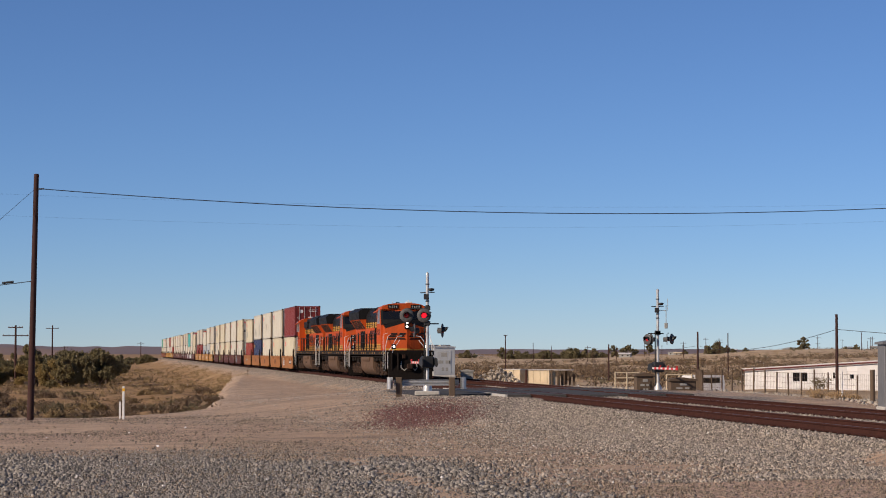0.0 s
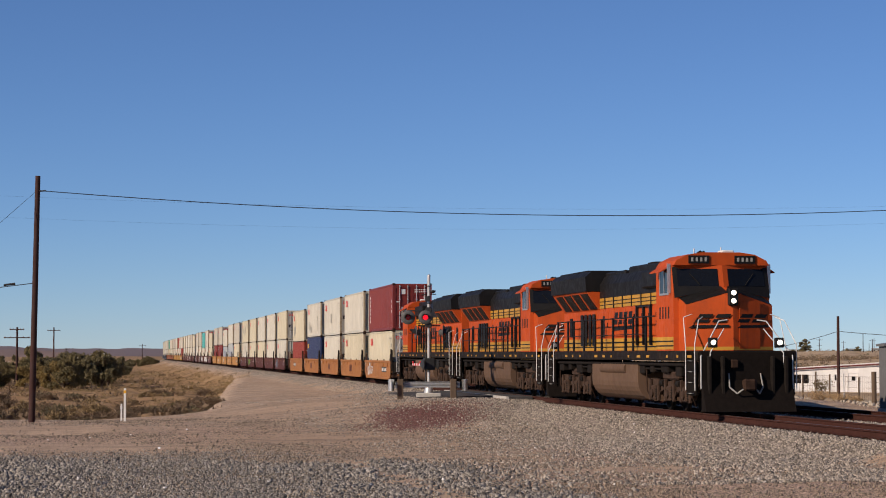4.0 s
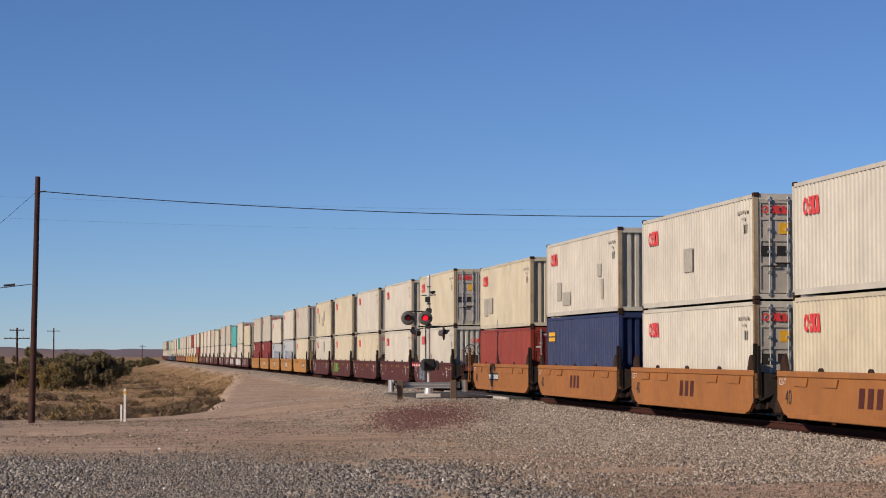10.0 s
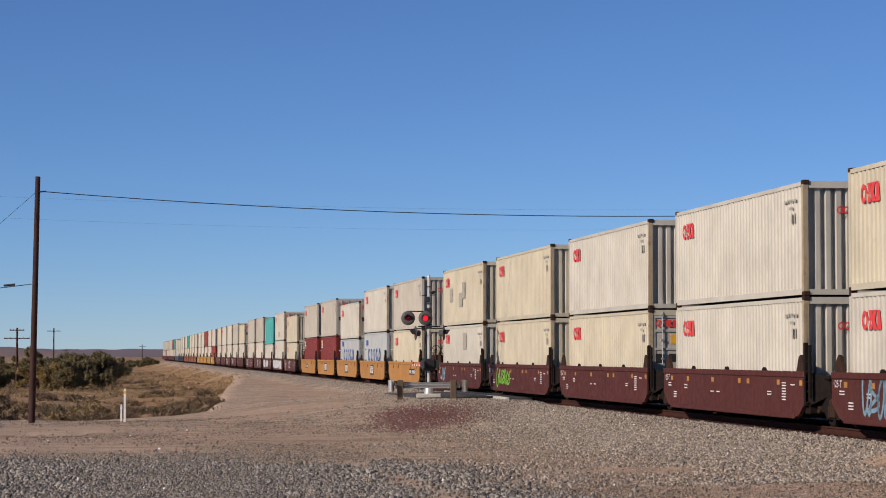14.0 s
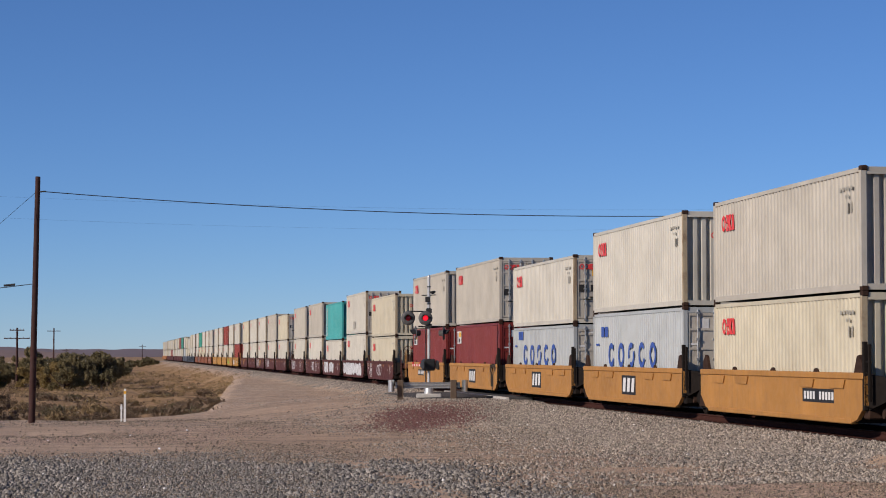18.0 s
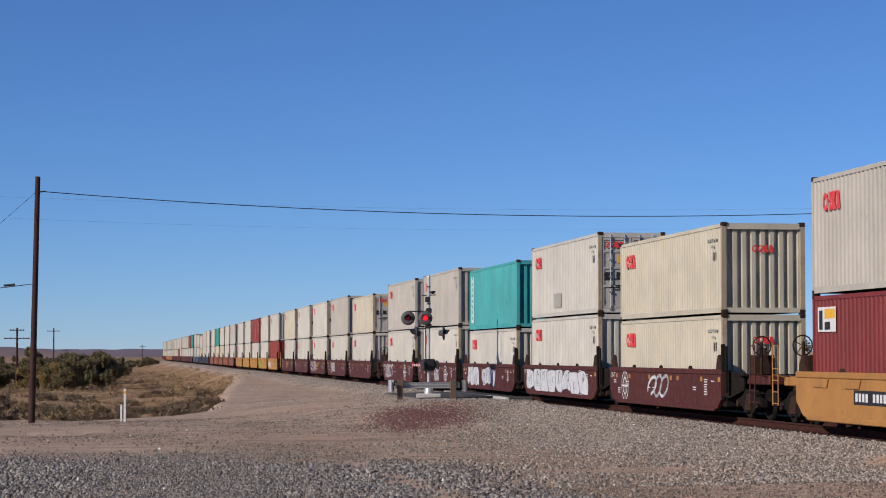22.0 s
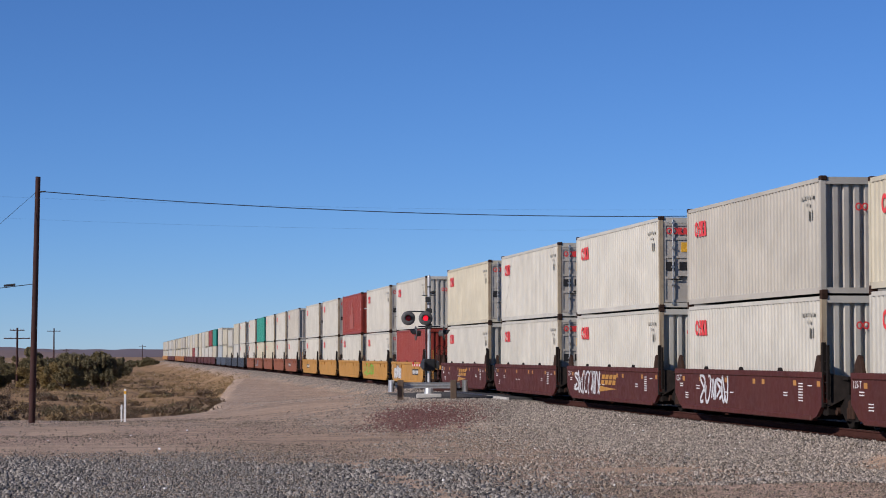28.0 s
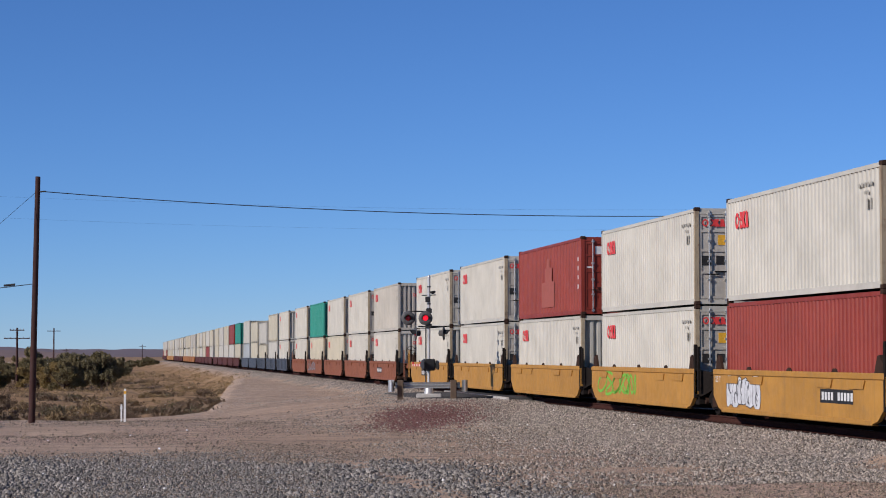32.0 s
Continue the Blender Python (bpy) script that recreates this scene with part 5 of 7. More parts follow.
def build_wagons():
    rnd = random.Random(11)
    for i in range(70):
        car, k = divmod(i, 5)
        mat, kind, words = CARS[car]
        fine = i < 38
        rear = FIRST_S - CAR_LEN * car - UNIT * k
        mid = rear + CL / 2
        key = ("well", mat.name, k == 0, k == 4, fine)
        if key not in PROTOS:
            PROTOS[key] = well_unit(mat, kind, k == 0, k == 4, words, fine)
        w = copy_thing(PROTOS[key], pose(0, 0, 0))
        if fine:
            decorate(w, car, i)
        MOVERS.append((w, mid, 0.0))
        if i < len(CARGO):
            up, ue, ul, lo, le, ll = CARGO[i]
        else:
            up, ue, ul = rnd.choice([(W_, "ribs", "red"), (C_, "doors", "red"), (W_, "doors", "red"), (G_, "ribs", "red")])
            lo, le, ll = rnd.choice([(W_, "ribs", "red"), (C_, "ribs", "red"), (B_, "ribs", "none")]) if i > 64 else rnd.choice([(W_, "ribs", "red"), (C_, "ribs", "red")])
        near = i < 36
        for which, (pm, e, lg) in enumerate(((lo, le, ll), (up, ue, ul))):
            words2 = WORDS.get(pm.name, "sun-faded") + (", stacked on another" if which else ", set low in a wagon")
            ch = 2.591 if LOWER_KIND.get(i, (0, 0))[which] else CH
            c = get_container(pm, e, lg, words2, near, pose(0, 0, 0), ch)
            spec = {(3, 1): [(-4.0, -3.2, 0.6, 1.3), (-3.0, -1.6, 0.4, 0.9), (2.9, 3.5, 1.3, 1.75), (3.4, 3.8, 0.5, 1.2)], (4, 1): [(-4.9, -4.0, 0.6, 1.4), (-3.8, -2.8, 0.7, 1.4)], (2, 1): [(-1.0, 0.0, 1.0, 1.7)],
                    (9, 1): [(-3.9, -2.9, 1.2, 1.9), (0.0, 0.8, 1.3, 2.1), (-1.0, 0.0, 0.9, 1.6)], (9, 0): [(0.2, 1.2, 1.7, 2.5)], (5, 0): [(-3.2, -1.6, 0.7, 1.5)], (13, 1): [], (16, 1): [(-1.6, -0.2, 0.35, 0.9)],
                    (17, 0): [], (27, 1): []}.get((i, which))
            if spec:
                patches(c, spec, None)
            MOVERS.append((c, mid, BASE_Z + which * (2.591 if LOWER_KIND.get(i, (0, 0))[0] else CH)))


build_wagons()
# the patterns from which the copies were taken are no part of the place
for spare in PROTOS.values():
    for o in (*spare.children_recursive, spare):
        bpy.data.objects.remove(o)
# ---------------------------------------------------------------- locomotives
def locomotive(words, front_lit):
    """A six-axle freight engine, 22.3 m long, nose towards +x, rail level at z = 0."""
    e = thing("locomotive", words, "locomotive", "locomotives of the train")
    # frame, walkway, end sheets
    sill = part("frame", Geo().bev(-10.5, 10.6, -1.5, 1.5, 1.56, 1.86, 0.03), LOCO_SILL, e, "black side sill with yellow blocks")
    g = Geo()
    for k in range(17):
        x = -9.9 + k * 1.22
        w = (0.16, 0.34, 0.2, 0.42, 0.14)[k * 3 % 5]
        if k % 4 != 1:
            g.box(x, x + w, -1.512, -1.5, 1.65, 1.73).box(x, x + w, 1.5, 1.512, 1.65, 1.73)
    part("reflector", g, LOCO_YELLOW, sill, "yellow reflector blocks")
    # long hood
    hood = part("long_hood", Geo().prism([(-0.98, 1.86), (0.98, 1.86), (0.98, 4.2), (0.8, 4.5), (-0.8, 4.5), (-0.98, 4.2)], "x", -10.0, 6.0), LOCO_ORANGE, e, "orange engine hood")
    for sgn in (-1, 1):
        y = sgn * 0.985
        part("lower_stripe", Geo().box(-10.0, 8.3, y, sgn * 1.0, 1.88, 2.3), LOCO_YELLOW, hood, "yellow lower band with black lines")
        part("pinstripe", Geo().box(-10.0, 8.3, sgn * 1.0, sgn * 1.006, 1.98, 2.02).box(-10.0, 8.3, sgn * 1.0, sgn * 1.006, 2.14, 2.18), LOCO_BLACK, hood)
        part("upper_stripe", Geo().box(-4.9, 6.0, y, sgn * 1.002, 3.38, 3.74), LOCO_YELLOW, hood, "yellow upper band with black lines")
        part("pinstripe", Geo().box(-4.9, 6.0, sgn * 1.002, sgn * 1.008, 3.48, 3.51).box(-4.9, 6.0, sgn * 1.002, sgn * 1.008, 3.6, 3.63), LOCO_BLACK, hood)
        part("roof_panel", Geo().prism([(y, 3.74), (sgn * 1.004, 3.74), (sgn * 1.004, 4.21), (sgn * 0.82, 4.53), (sgn * 0.78, 4.5), (y, 4.19)], "x", -4.9, 6.0), LOCO_BLACK, hood, "black upper hood")
        # doors along the hood
        for x in (-4.2, -3.35, -2.5, -1.65, -0.8, 0.05, 0.9, 1.75, 2.6, 3.45):
            d = part("hood_door", Geo().bev(x, x + 0.78, y, sgn * 1.012, 2.36, 3.32, 0.012), LOCO_ORANGE, hood)
            part("latch", Geo().box(x + 0.66, x + 0.72, sgn * 1.012, sgn * 1.03, 2.7, 2.86), LOCO_BLACK, d)
        part("grille", Geo().box(4.35, 4.75, y, sgn * 1.014, 2.3, 3.2).box(5.0, 5.25, y, sgn * 1.014, 2.3, 3.3), LOCO_BLACK, hood, "dark vertical grilles")
        part("grille", Geo().box(-8.9, -8.5, y, sgn * 1.014, 2.4, 3.1).box(-3.4, -3.1, y, sgn * 1.014, 2.35, 3.1), LOCO_BLACK, hood, "dark narrow grilles")
        for x in (-6.9, -6.25, -5.6, -4.95):
            part("louvre", Geo().bev(x, x + 0.36, sgn * 1.012, sgn * 1.05, 2.05, 3.2, 0.02), LOCO_BLACK, hood, "tall black louvre")
        skirt = part("wing_skirt", Geo().prism([(sgn * 0.97, 3.3), (sgn * 1.46, 3.996), (sgn * 0.97, 3.996)], "x", -9.98, -3.92), LOCO_ORANGE, hood, "slanting orange skirt under the radiators")
        for k in range(4):
            x = -9.5 + k * 1.42
            out = [(sgn * (0.97 + 0.49 * q + 0.82 * o), 3.3 + 0.696 * q - 0.57 * o) for q, o in ((0.12, 0.0), (0.9, 0.0), (0.9, 0.02), (0.12, 0.02))]
            part("slanted_screen", Geo().prism(out, "x", x, x + 1.08), LOCO_BLACK, skirt, "slanted dark intake screen")
        for x in (-4.4, -3.1, -1.8, -0.5, 0.8, 2.1, 3.4, 4.7):
            part("stripe_bar", Geo().box(x, x + 0.07, sgn * 1.0, sgn * 1.03, 3.36, 3.76), LOCO_BLACK, hood)
        g = Geo().rod((-9.2, sgn * 1.38, 1.44), (9.2, sgn * 1.38, 1.44), 0.05, 6).rod((-6.0, sgn * 1.3, 1.3), (6.0, sgn * 1.3, 1.3), 0.035, 6)
        part("pipe_run", g, UNDER, sill, "dark pipes under the walkway")
        for x, w in ((-9.2, 0.7), (-7.6, 0.5), (-6.2, 0.9), (-4.4, 0.6), (3.2, 0.7), (4.6, 0.5), (6.0, 0.8), (7.7, 0.6)):
            part("equipment_box", Geo().bev(x, x + w, sgn * 1.1, sgn * 1.36, 1.08 + (w * 10 % 3) * 0.05, 1.5, 0.03), UNDER, sill)
        # emblem: four slanting dark blocks with an underline sweep
        g = Geo()
        yy = sgn * 1.016
        for k in range(4):
            x = -1.7 + k * 0.68
            for z0, z1 in ((2.78, 2.94), (3.0, 3.2)):
                o0, o1 = (z0 - 2.78) * 0.3, (z1 - 2.78) * 0.3
                g.add([(x + o0, yy, z0), (x + 0.5 + o0, yy, z0), (x + 0.5 + o1, yy, z1), (x + o1, yy, z1)], [(0, 1, 2, 3)])
        g.add([(-1.9, yy, 2.56), (0.9, yy, 2.6), (1.1, yy, 2.7), (-1.7, yy, 2.7)], [(0, 1, 2, 3)])
        part("emblem", g, LOCO_BLACK, hood, "four slanted dark emblem blocks")
    for sgn in (-1, 1):
        g = Geo()
        for x in (1.7, 2.6, 3.5):
            g.box(x, x + 0.1, sgn * 1.012, sgn * 1.1, 2.05, 3.36)
        g.box(1.7, 3.6, sgn * 1.02, sgn * 1.08, 3.3, 3.36)
        part("door_frame", g, LOCO_BLACK, hood, "tall dark door frames")
        for x in (-0.2, 1.1, 2.2, 3.1, 4.05):
            part("vent", Geo().box(x, x + 0.22, sgn * 1.012, sgn * 1.02, 2.95, 3.1), UNDER, hood)
    # radiator wings at the rear
    wing = part("radiator_wing", Geo().prism([(-0.98, 4.0), (-1.5, 4.0), (-1.54, 4.52), (-1.3, 4.72), (1.3, 4.72), (1.54, 4.52), (1.5, 4.0), (0.98, 4.0)], "x", -10.0, -3.9), LOCO_BLACK, e, "black flared radiator housing")
    part("rear_sheet", Geo().box(-10.06, -10.0, -0.98, 0.98, 1.86, 4.4), LOCO_ORANGE, e, "orange rear hood end")
    for k in range(3):
        part("radiator_screen", Geo().bev(-9.8 + k * 1.65, -8.3 + k * 1.65, -1.2, 1.2, 4.72, 4.79, 0.02), LOCO_BLACK, wing)
    roof = part("roof_hump", Geo().bev(-3.9, -1.0, -0.8, 0.8, 4.45, 4.66, 0.05).bev(-0.8, 2.2, -0.7, 0.7, 4.45, 4.76, 0.05).bev(2.4, 5.9, -0.85, 0.85, 4.45, 4.72, 0.05), LOCO_BLACK, e, "black roof equipment")
    part("exhaust_stack", Geo().bev(0.2, 1.2, -0.3, 0.3, 4.76, 4.86, 0.03), UNDER, roof)
    part("dynamic_brake_box", Geo().bev(2.7, 5.6, -1.15, 1.15, 3.9, 4.46, 0.05), LOCO_BLACK, e, "black brake resistor housing")
    # cab
    prof = [(6.0, 1.86), (8.35, 1.86), (8.35, 3.7), (8.1, 4.45), (6.0, 4.45)]
    def swept(outline, y0, y1):
        """The cab's side outline carried across, its front swept back towards the sides."""
        g, n = Geo(), len(outline)
        for y in (y0, 0.0, y1):
            g.v += [(x - (0.3 * abs(y) / 1.5 if x > 7 else 0), y, z) for x, z in outline]
        for r in (0, n):
            g.f += [(r + i, r + (i + 1) % n, r + n + (i + 1) % n, r + n + i) for i in range(n)]
        g.f += [tuple(range(n))[::-1], tuple(range(2 * n, 3 * n))]
        g.smooth = [False] * len(g.f)
        return g
    cab = part("cab", swept(prof, -1.5, 1.5), LOCO_ORANGE, e, "orange driver's cab")
    part("cab_roof", Geo().prism([(-1.49, 4.45), (-1.4, 4.6), (-1.05, 4.77), (-0.6, 4.84), (0.6, 4.84), (1.05, 4.77), (1.4, 4.6), (1.49, 4.45)], "x", 5.98, 8.08), LOCO_ORANGE, cab, "rounded orange cab roof")
    part("horn", Geo().rod((6.6, -0.3, 4.82), (6.6, -0.3, 4.9), 0.02).rod((6.45, -0.3, 4.9), (6.8, -0.3, 4.91), 0.025, 8, 0.05).rod((6.45, -0.18, 4.9), (6.75, -0.18, 4.91), 0.02, 8, 0.045), UNDER, cab)
    part("antenna", Geo().bev(6.9, 7.4, 0.2, 0.6, 4.84, 4.94, 0.03).rod((6.3, 0.5, 4.84), (6.3, 0.5, 5.09), 0.02).rod((7.5, -0.7, 4.82), (7.5, -0.7, 4.98), 0.02), DECAL_WHITE, cab, "roof antennas")
    for sgn in (-1, 1):
        y = sgn * 1.5
        win = part("side_window", Geo().box(6.5, 7.5, y, sgn * 1.508, 3.62, 4.36), GLASS, cab, "dark side window")
        part("window_frame", Geo().box(6.45, 7.55, y, sgn * 1.52, 3.56, 3.62).box(6.45, 7.55, y, sgn * 1.52, 4.36, 4.41).box(6.96, 7.02, y, sgn * 1.52, 3.62, 4.36).box(6.45, 6.5, y, sgn * 1.52, 3.62, 4.36).box(7.5, 7.55, y, sgn * 1.52, 3.62, 4.36), STEEL, win, "bright window frame")
        part("awning", Geo().prism([(sgn * 1.5, 4.4), (sgn * 1.8, 4.24), (sgn * 1.8, 4.27), (sgn * 1.5, 4.45)], "x", 6.35, 7.65), LOCO_ORANGE, cab)
        g = Geo()
        for k in range(4):
            x = 6.4 + k * 0.34
            g.box(x, x + 0.13, y, sgn * 1.506, 2.84, 3.2)
        part("number_bars", g, LOCO_BLACK, cab, "tall dark marking bars", "stuff")
        part("cab_stripe", Geo().box(6.0, 8.04, y, sgn * 1.506, 1.9, 2.28), LOCO_YELLOW, cab, "yellow band")
        part("mirror", Geo().box(7.75, 7.8, sgn * 1.52, sgn * 1.62, 3.6, 4.5), STEEL, cab, "upright mirror strip")
        part("pinstripe", Geo().box(6.0, 8.04, sgn * 1.506, sgn * 1.512, 1.99, 2.03).box(6.0, 8.04, sgn * 1.506, sgn * 1.512, 2.13, 2.17), LOCO_BLACK, cab)
    # windscreen panes on the sloping front
    def slope(z):
        return 8.35 - (z - 3.7) * 0.25 / 0.75
    for sgn in (-1, 1):
        g = Geo()
        z0, z1 = 3.82, 4.34
        v = [(slope(z) + o - 0.2 * yy, sgn * yy, z) for o in (0.0, 0.02) for yy, z in ((0.16, z0), (1.36, z0), (1.36, z1), (0.16, z1))]
        g.add(v, [(4, 5, 6, 7), (0, 3, 2, 1), (0, 1, 5, 4), (1, 2, 6, 5), (2, 3, 7, 6), (3, 0, 4, 7)])
        pane = part("windscreen", g, GLASS, cab, "dark windscreen pane")
        part("wiper", Geo().rod((slope(3.84) - 0.1, sgn * 0.7, 3.84), (slope(4.2) - 0.15, sgn * 1.0, 4.2), 0.012, 5), EDGE_DARK, pane)
        # black surround flares down towards the side
        v = [(slope(z) + 0.008, sgn * yy, z) for yy, z in ((0.1, 3.74), (1.49, 3.45), (1.49, 4.4), (1.4, 4.4), (0.12, 3.8))]
        v = [(max(p[0], 8.358 if p[2] <= 3.7 else 0) - 0.2 * abs(p[1]), p[1], p[2]) for p in v]
        part("windscreen_surround", Geo().add(v, [(0, 1, 2, 3, 4)]), LOCO_BLACK, cab)
        board = part("number_board", Geo().box(8.04, 8.12, sgn * 0.4, sgn * 1.04, 4.5, 4.74), LOCO_BLACK, cab, "black number board with pale bars")
        g = Geo()
        for k in range(4):
            y0 = sgn * (0.5 + 0.14 * k)
            g.box(8.12, 8.128, y0 - sgn * 0.025, y0 + sgn * 0.04, 4.56, 4.68)
        part("number_bars", g, DECAL_GREY, board)
    # nose
    def leaf(y):
        return 9.3 - 0.42 * abs(y) / 1.35
    v = [(7.9, -1.35, 1.86), (leaf(1.35), -1.35, 1.86), (leaf(0), 0, 1.86), (leaf(1.35), 1.35, 1.86), (7.9, 1.35, 1.86)]
    v += [(8.0, -1.35, 3.46), (leaf(1.35) - 0.04, -1.33, 3.22), (leaf(0) - 0.06, 0, 3.62), (leaf(1.35) - 0.04, 1.33, 3.22), (8.0, 1.35, 3.46), (8.25, 0, 3.8)]
    q = [(0, 1, 6, 5), (1, 2, 7, 6), (2, 3, 8, 7), (3, 4, 9, 8), (0, 4, 3, 2, 1), (5, 6, 7, 10), (10, 7, 8, 9), (0, 5, 10, 9, 4)]
    nose = part("nose", Geo().add(v, q), LOCO_ORANGE, e, "orange short nose with a blunt ridge")
    for k in (-1, 1):
        top = [(8.02, k * 1.33, 3.466), (leaf(1.35) - 0.05, k * 1.31, 3.235), (leaf(0) - 0.1, k * 0.14, 3.59), (8.3, k * 0.1, 3.79)]
        part("anti_glare_panel", Geo().add([(a_, b_, c_ + o) for o in (0.004, 0.012) for a_, b_, c_ in top], [(4, 5, 6, 7), (0, 1, 5, 4), (1, 2, 6, 5), (2, 3, 7, 6), (3, 0, 4, 7), (0, 3, 2, 1)]), LOCO_BLACK, nose, "flat black anti-glare panel")

    def on_nose(y0, y1, z0, z1, out):
        return [(leaf(y0) + out, y0, z0), (leaf(y1) + out, y1, z0), (leaf(y1) + out, y1, z1), (leaf(y0) + out, y0, z1)]
    for a, b2 in ((-1.34, 0.0), (0.0, 1.34)):
        part("nose_stripe", Geo().add(on_nose(a, b2, 1.88, 1.98, 0.008), [(0, 1, 2, 3)]), LOCO_YELLOW, nose)
    part("nose_door", Geo().add(on_nose(0.2, 0.9, 1.92, 3.35, 0.012) + on_nose(0.2, 0.9, 1.92, 3.35, -0.02), [(0, 1, 2, 3), (0, 4, 5, 1), (1, 5, 6, 2), (2, 6, 7, 3), (3, 7, 4, 0)]), LOCO_ORANGE, nose)
    for k in range(4):
        y0 = (-1.12, -0.62, 0.12, 0.6)[k]
        g = Geo()
        for z0, z1 in ((2.7, 2.8), (2.84, 2.95)):
            p0, p1 = y0 + (z0 - 2.7) * 0.7, y0 + (z1 - 2.7) * 0.7
            g.add([(leaf(p0) + 0.016, p0, z0), (leaf(p0 + 0.38) + 0.016, p0 + 0.38, z0), (leaf(p1 + 0.38) + 0.016, p1 + 0.38, z1), (leaf(p1) + 0.016, p1, z1)], [(0, 1, 2, 3)])
        part("emblem", g, LOCO_BLACK, nose, "dark emblem block on the nose")
    for y0, y1 in ((-1.28, -0.12), (0.12, 1.2)):
        g = Geo().add([(leaf(y0) + 0.016, y0, 2.53), (leaf(y1) + 0.016, y1, 2.55), (leaf(y1) + 0.016, y1, 2.63), (leaf(y0 + 0.12) + 0.016, y0 + 0.12, 2.62)], [(0, 1, 2, 3)])
        part("emblem", g, LOCO_BLACK, nose, "dark sweep under the emblem")
    lamp = part("headlight_housing", Geo().bev(9.05, 9.33, -0.15, 0.15, 3.2, 3.72, 0.03), LOCO_BLACK, nose)
    for z in (3.34, 3.58):
        part("headlight", Geo().lathe([(0.075, 0.0), (0.075, 0.03), (0.05, 0.04)], 14, "x", (9.33, 0, z)), HEADLIGHT if front_lit else STEEL, lamp, "round headlight")
    # pilot, steps, plow
    for ex in (-1, 1):
        x = ex * 10.5
        pilot = part("pilot", Geo().bev(x, x + ex * 0.12, -1.42, 1.42, 0.85, 1.84, 0.03), PILOT, e, "black end sheet with steps")
        if ex > 0:
            part("plow", Geo().prism([(10.55, 0.12), (11.05, 0.1), (10.85, 0.5), (10.62, 1.0), (10.55, 1.0)], "y", -1.35, 1.35), PILOT, pilot, "black snow plow")
            for sgn in (-1, 1):
                g = Geo().path([(10.62, sgn * 1.38, 0.75), (10.62, sgn * 1.38, 1.7), (10.2, sgn * 0.72, 2.72), (10.15, sgn * 0.45, 2.76)], 0.02, 6)
                g.path([(10.64, sgn * 1.12, 1.2), (10.62, sgn * 1.1, 1.8), (10.3, sgn * 0.6, 2.5)], 0.017, 6)
                part("stair_rail", g, DECAL_WHITE, pilot, "white slanting stair rail")
                part("ditch_light_box", Geo().bev(10.45, 10.6, sgn * 1.0 - 0.13, sgn * 1.0 + 0.13, 1.95, 2.24, 0.02), LOCO_BLACK, pilot)
                part("ditch_light", Geo().lathe([(0.075, 0.0), (0.075, 0.03), (0.05, 0.04)], 14, "x", (10.6, sgn * 1.0, 2.1)),
                     HEADLIGHT if front_lit else STEEL, pilot, "lit ditch light" if front_lit else "unlit ditch light")
        for yy in (-1.15, -0.75, 0.75, 1.15):
            part("brace", Geo().bev(x + ex * 0.1, x + ex * 0.3, yy - 0.05, yy + 0.05, 0.5, 1.7, 0.02), UNDER, pilot)
        part("mu_receptacle", Geo().bev(x + ex * 0.12, x + ex * 0.22, -0.5, -0.28, 1.35, 1.6, 0.03), UNDER_RUST, pilot)
        part("coupler", Geo().bev(x, ex * 11.12, -0.16, 0.16, 0.72, 1.02, 0.05).bev(ex * 10.95, ex * 11.15, -0.24, 0.12, 0.7, 1.04, 0.05), UNDER_RUST, pilot)
        g = Geo()
        for yy in (-0.55, 0.4):
            g.path([(x + ex * 0.13, yy, 1.2), (x + ex * 0.3, yy * 1.05, 0.8), (x + ex * 0.42, yy * 0.7, 0.62), (x + ex * 0.5, yy * 0.4, 0.75)], 0.025, 6)
        part("air_hose", g, DECAL_GREY, pilot, "pale hanging air hoses")
        for sgn in (-1, 1):
            g = Geo().bev(ex * 9.45, ex * 10.45, sgn * 1.5, sgn * 1.42, 0.55, 1.86, 0.02)
            well = part("step_well", g, PILOT, pilot, "black step well")
            for z in (0.6, 0.92, 1.24, 1.55):
                st = part("step", Geo().box(ex * 9.55, ex * 10.4, sgn * 1.53, sgn * 1.3, z, z + 0.03), LOCO_BLACK, well, "black step with a pale edge")
                part("step_edge", Geo().box(ex * 9.85, ex * 10.15, sgn * 1.53, sgn * 1.54, z, z + 0.022), DECAL_GREY, well, "pale step edge")
            g = Geo().path([(ex * 9.5, sgn * 1.53, 0.7), (ex * 9.5, sgn * 1.53, 2.0), (ex * 9.1, sgn * 1.48, 2.85), (ex * 9.05, sgn * 1.2, 2.95)], 0.016, 6)
            g.path([(ex * 10.5, sgn * 1.53, 0.7), (ex * 10.5, sgn * 1.53, 2.05), (ex * 10.1, sgn * 1.3, 2.75), (ex * 9.8, sgn * 1.1, 2.85)], 0.016, 6)
            part("grab_iron", g, DECAL_WHITE, pilot, "white bent handrails")
    # walkway rails
    for sgn in (-1, 1):
        post = Geo().box(-0.05, 0.05, sgn * 1.42, sgn * 1.48, 1.86, 2.98).mesh("railing_post", LOCO_BLACK)
        for k in range(10):
            part("railing_post", post, LOCO_BLACK, sill, "black railing post").location.x = -9.0 + 1.5 * k + (0.3 if k % 3 == 1 else -0.2 if k % 3 == 2 else 0)
        part("handrail", Geo().path([(-9.0, sgn * 1.46, 2.95), (4.5, sgn * 1.46, 2.95), (5.6, sgn * 1.46, 2.95)], 0.021, 6).path([(-9.0, sgn * 1.46, 2.4), (4.5, sgn * 1.46, 2.4)], 0.014, 5), LOCO_BLACK, sill, "black handrail")
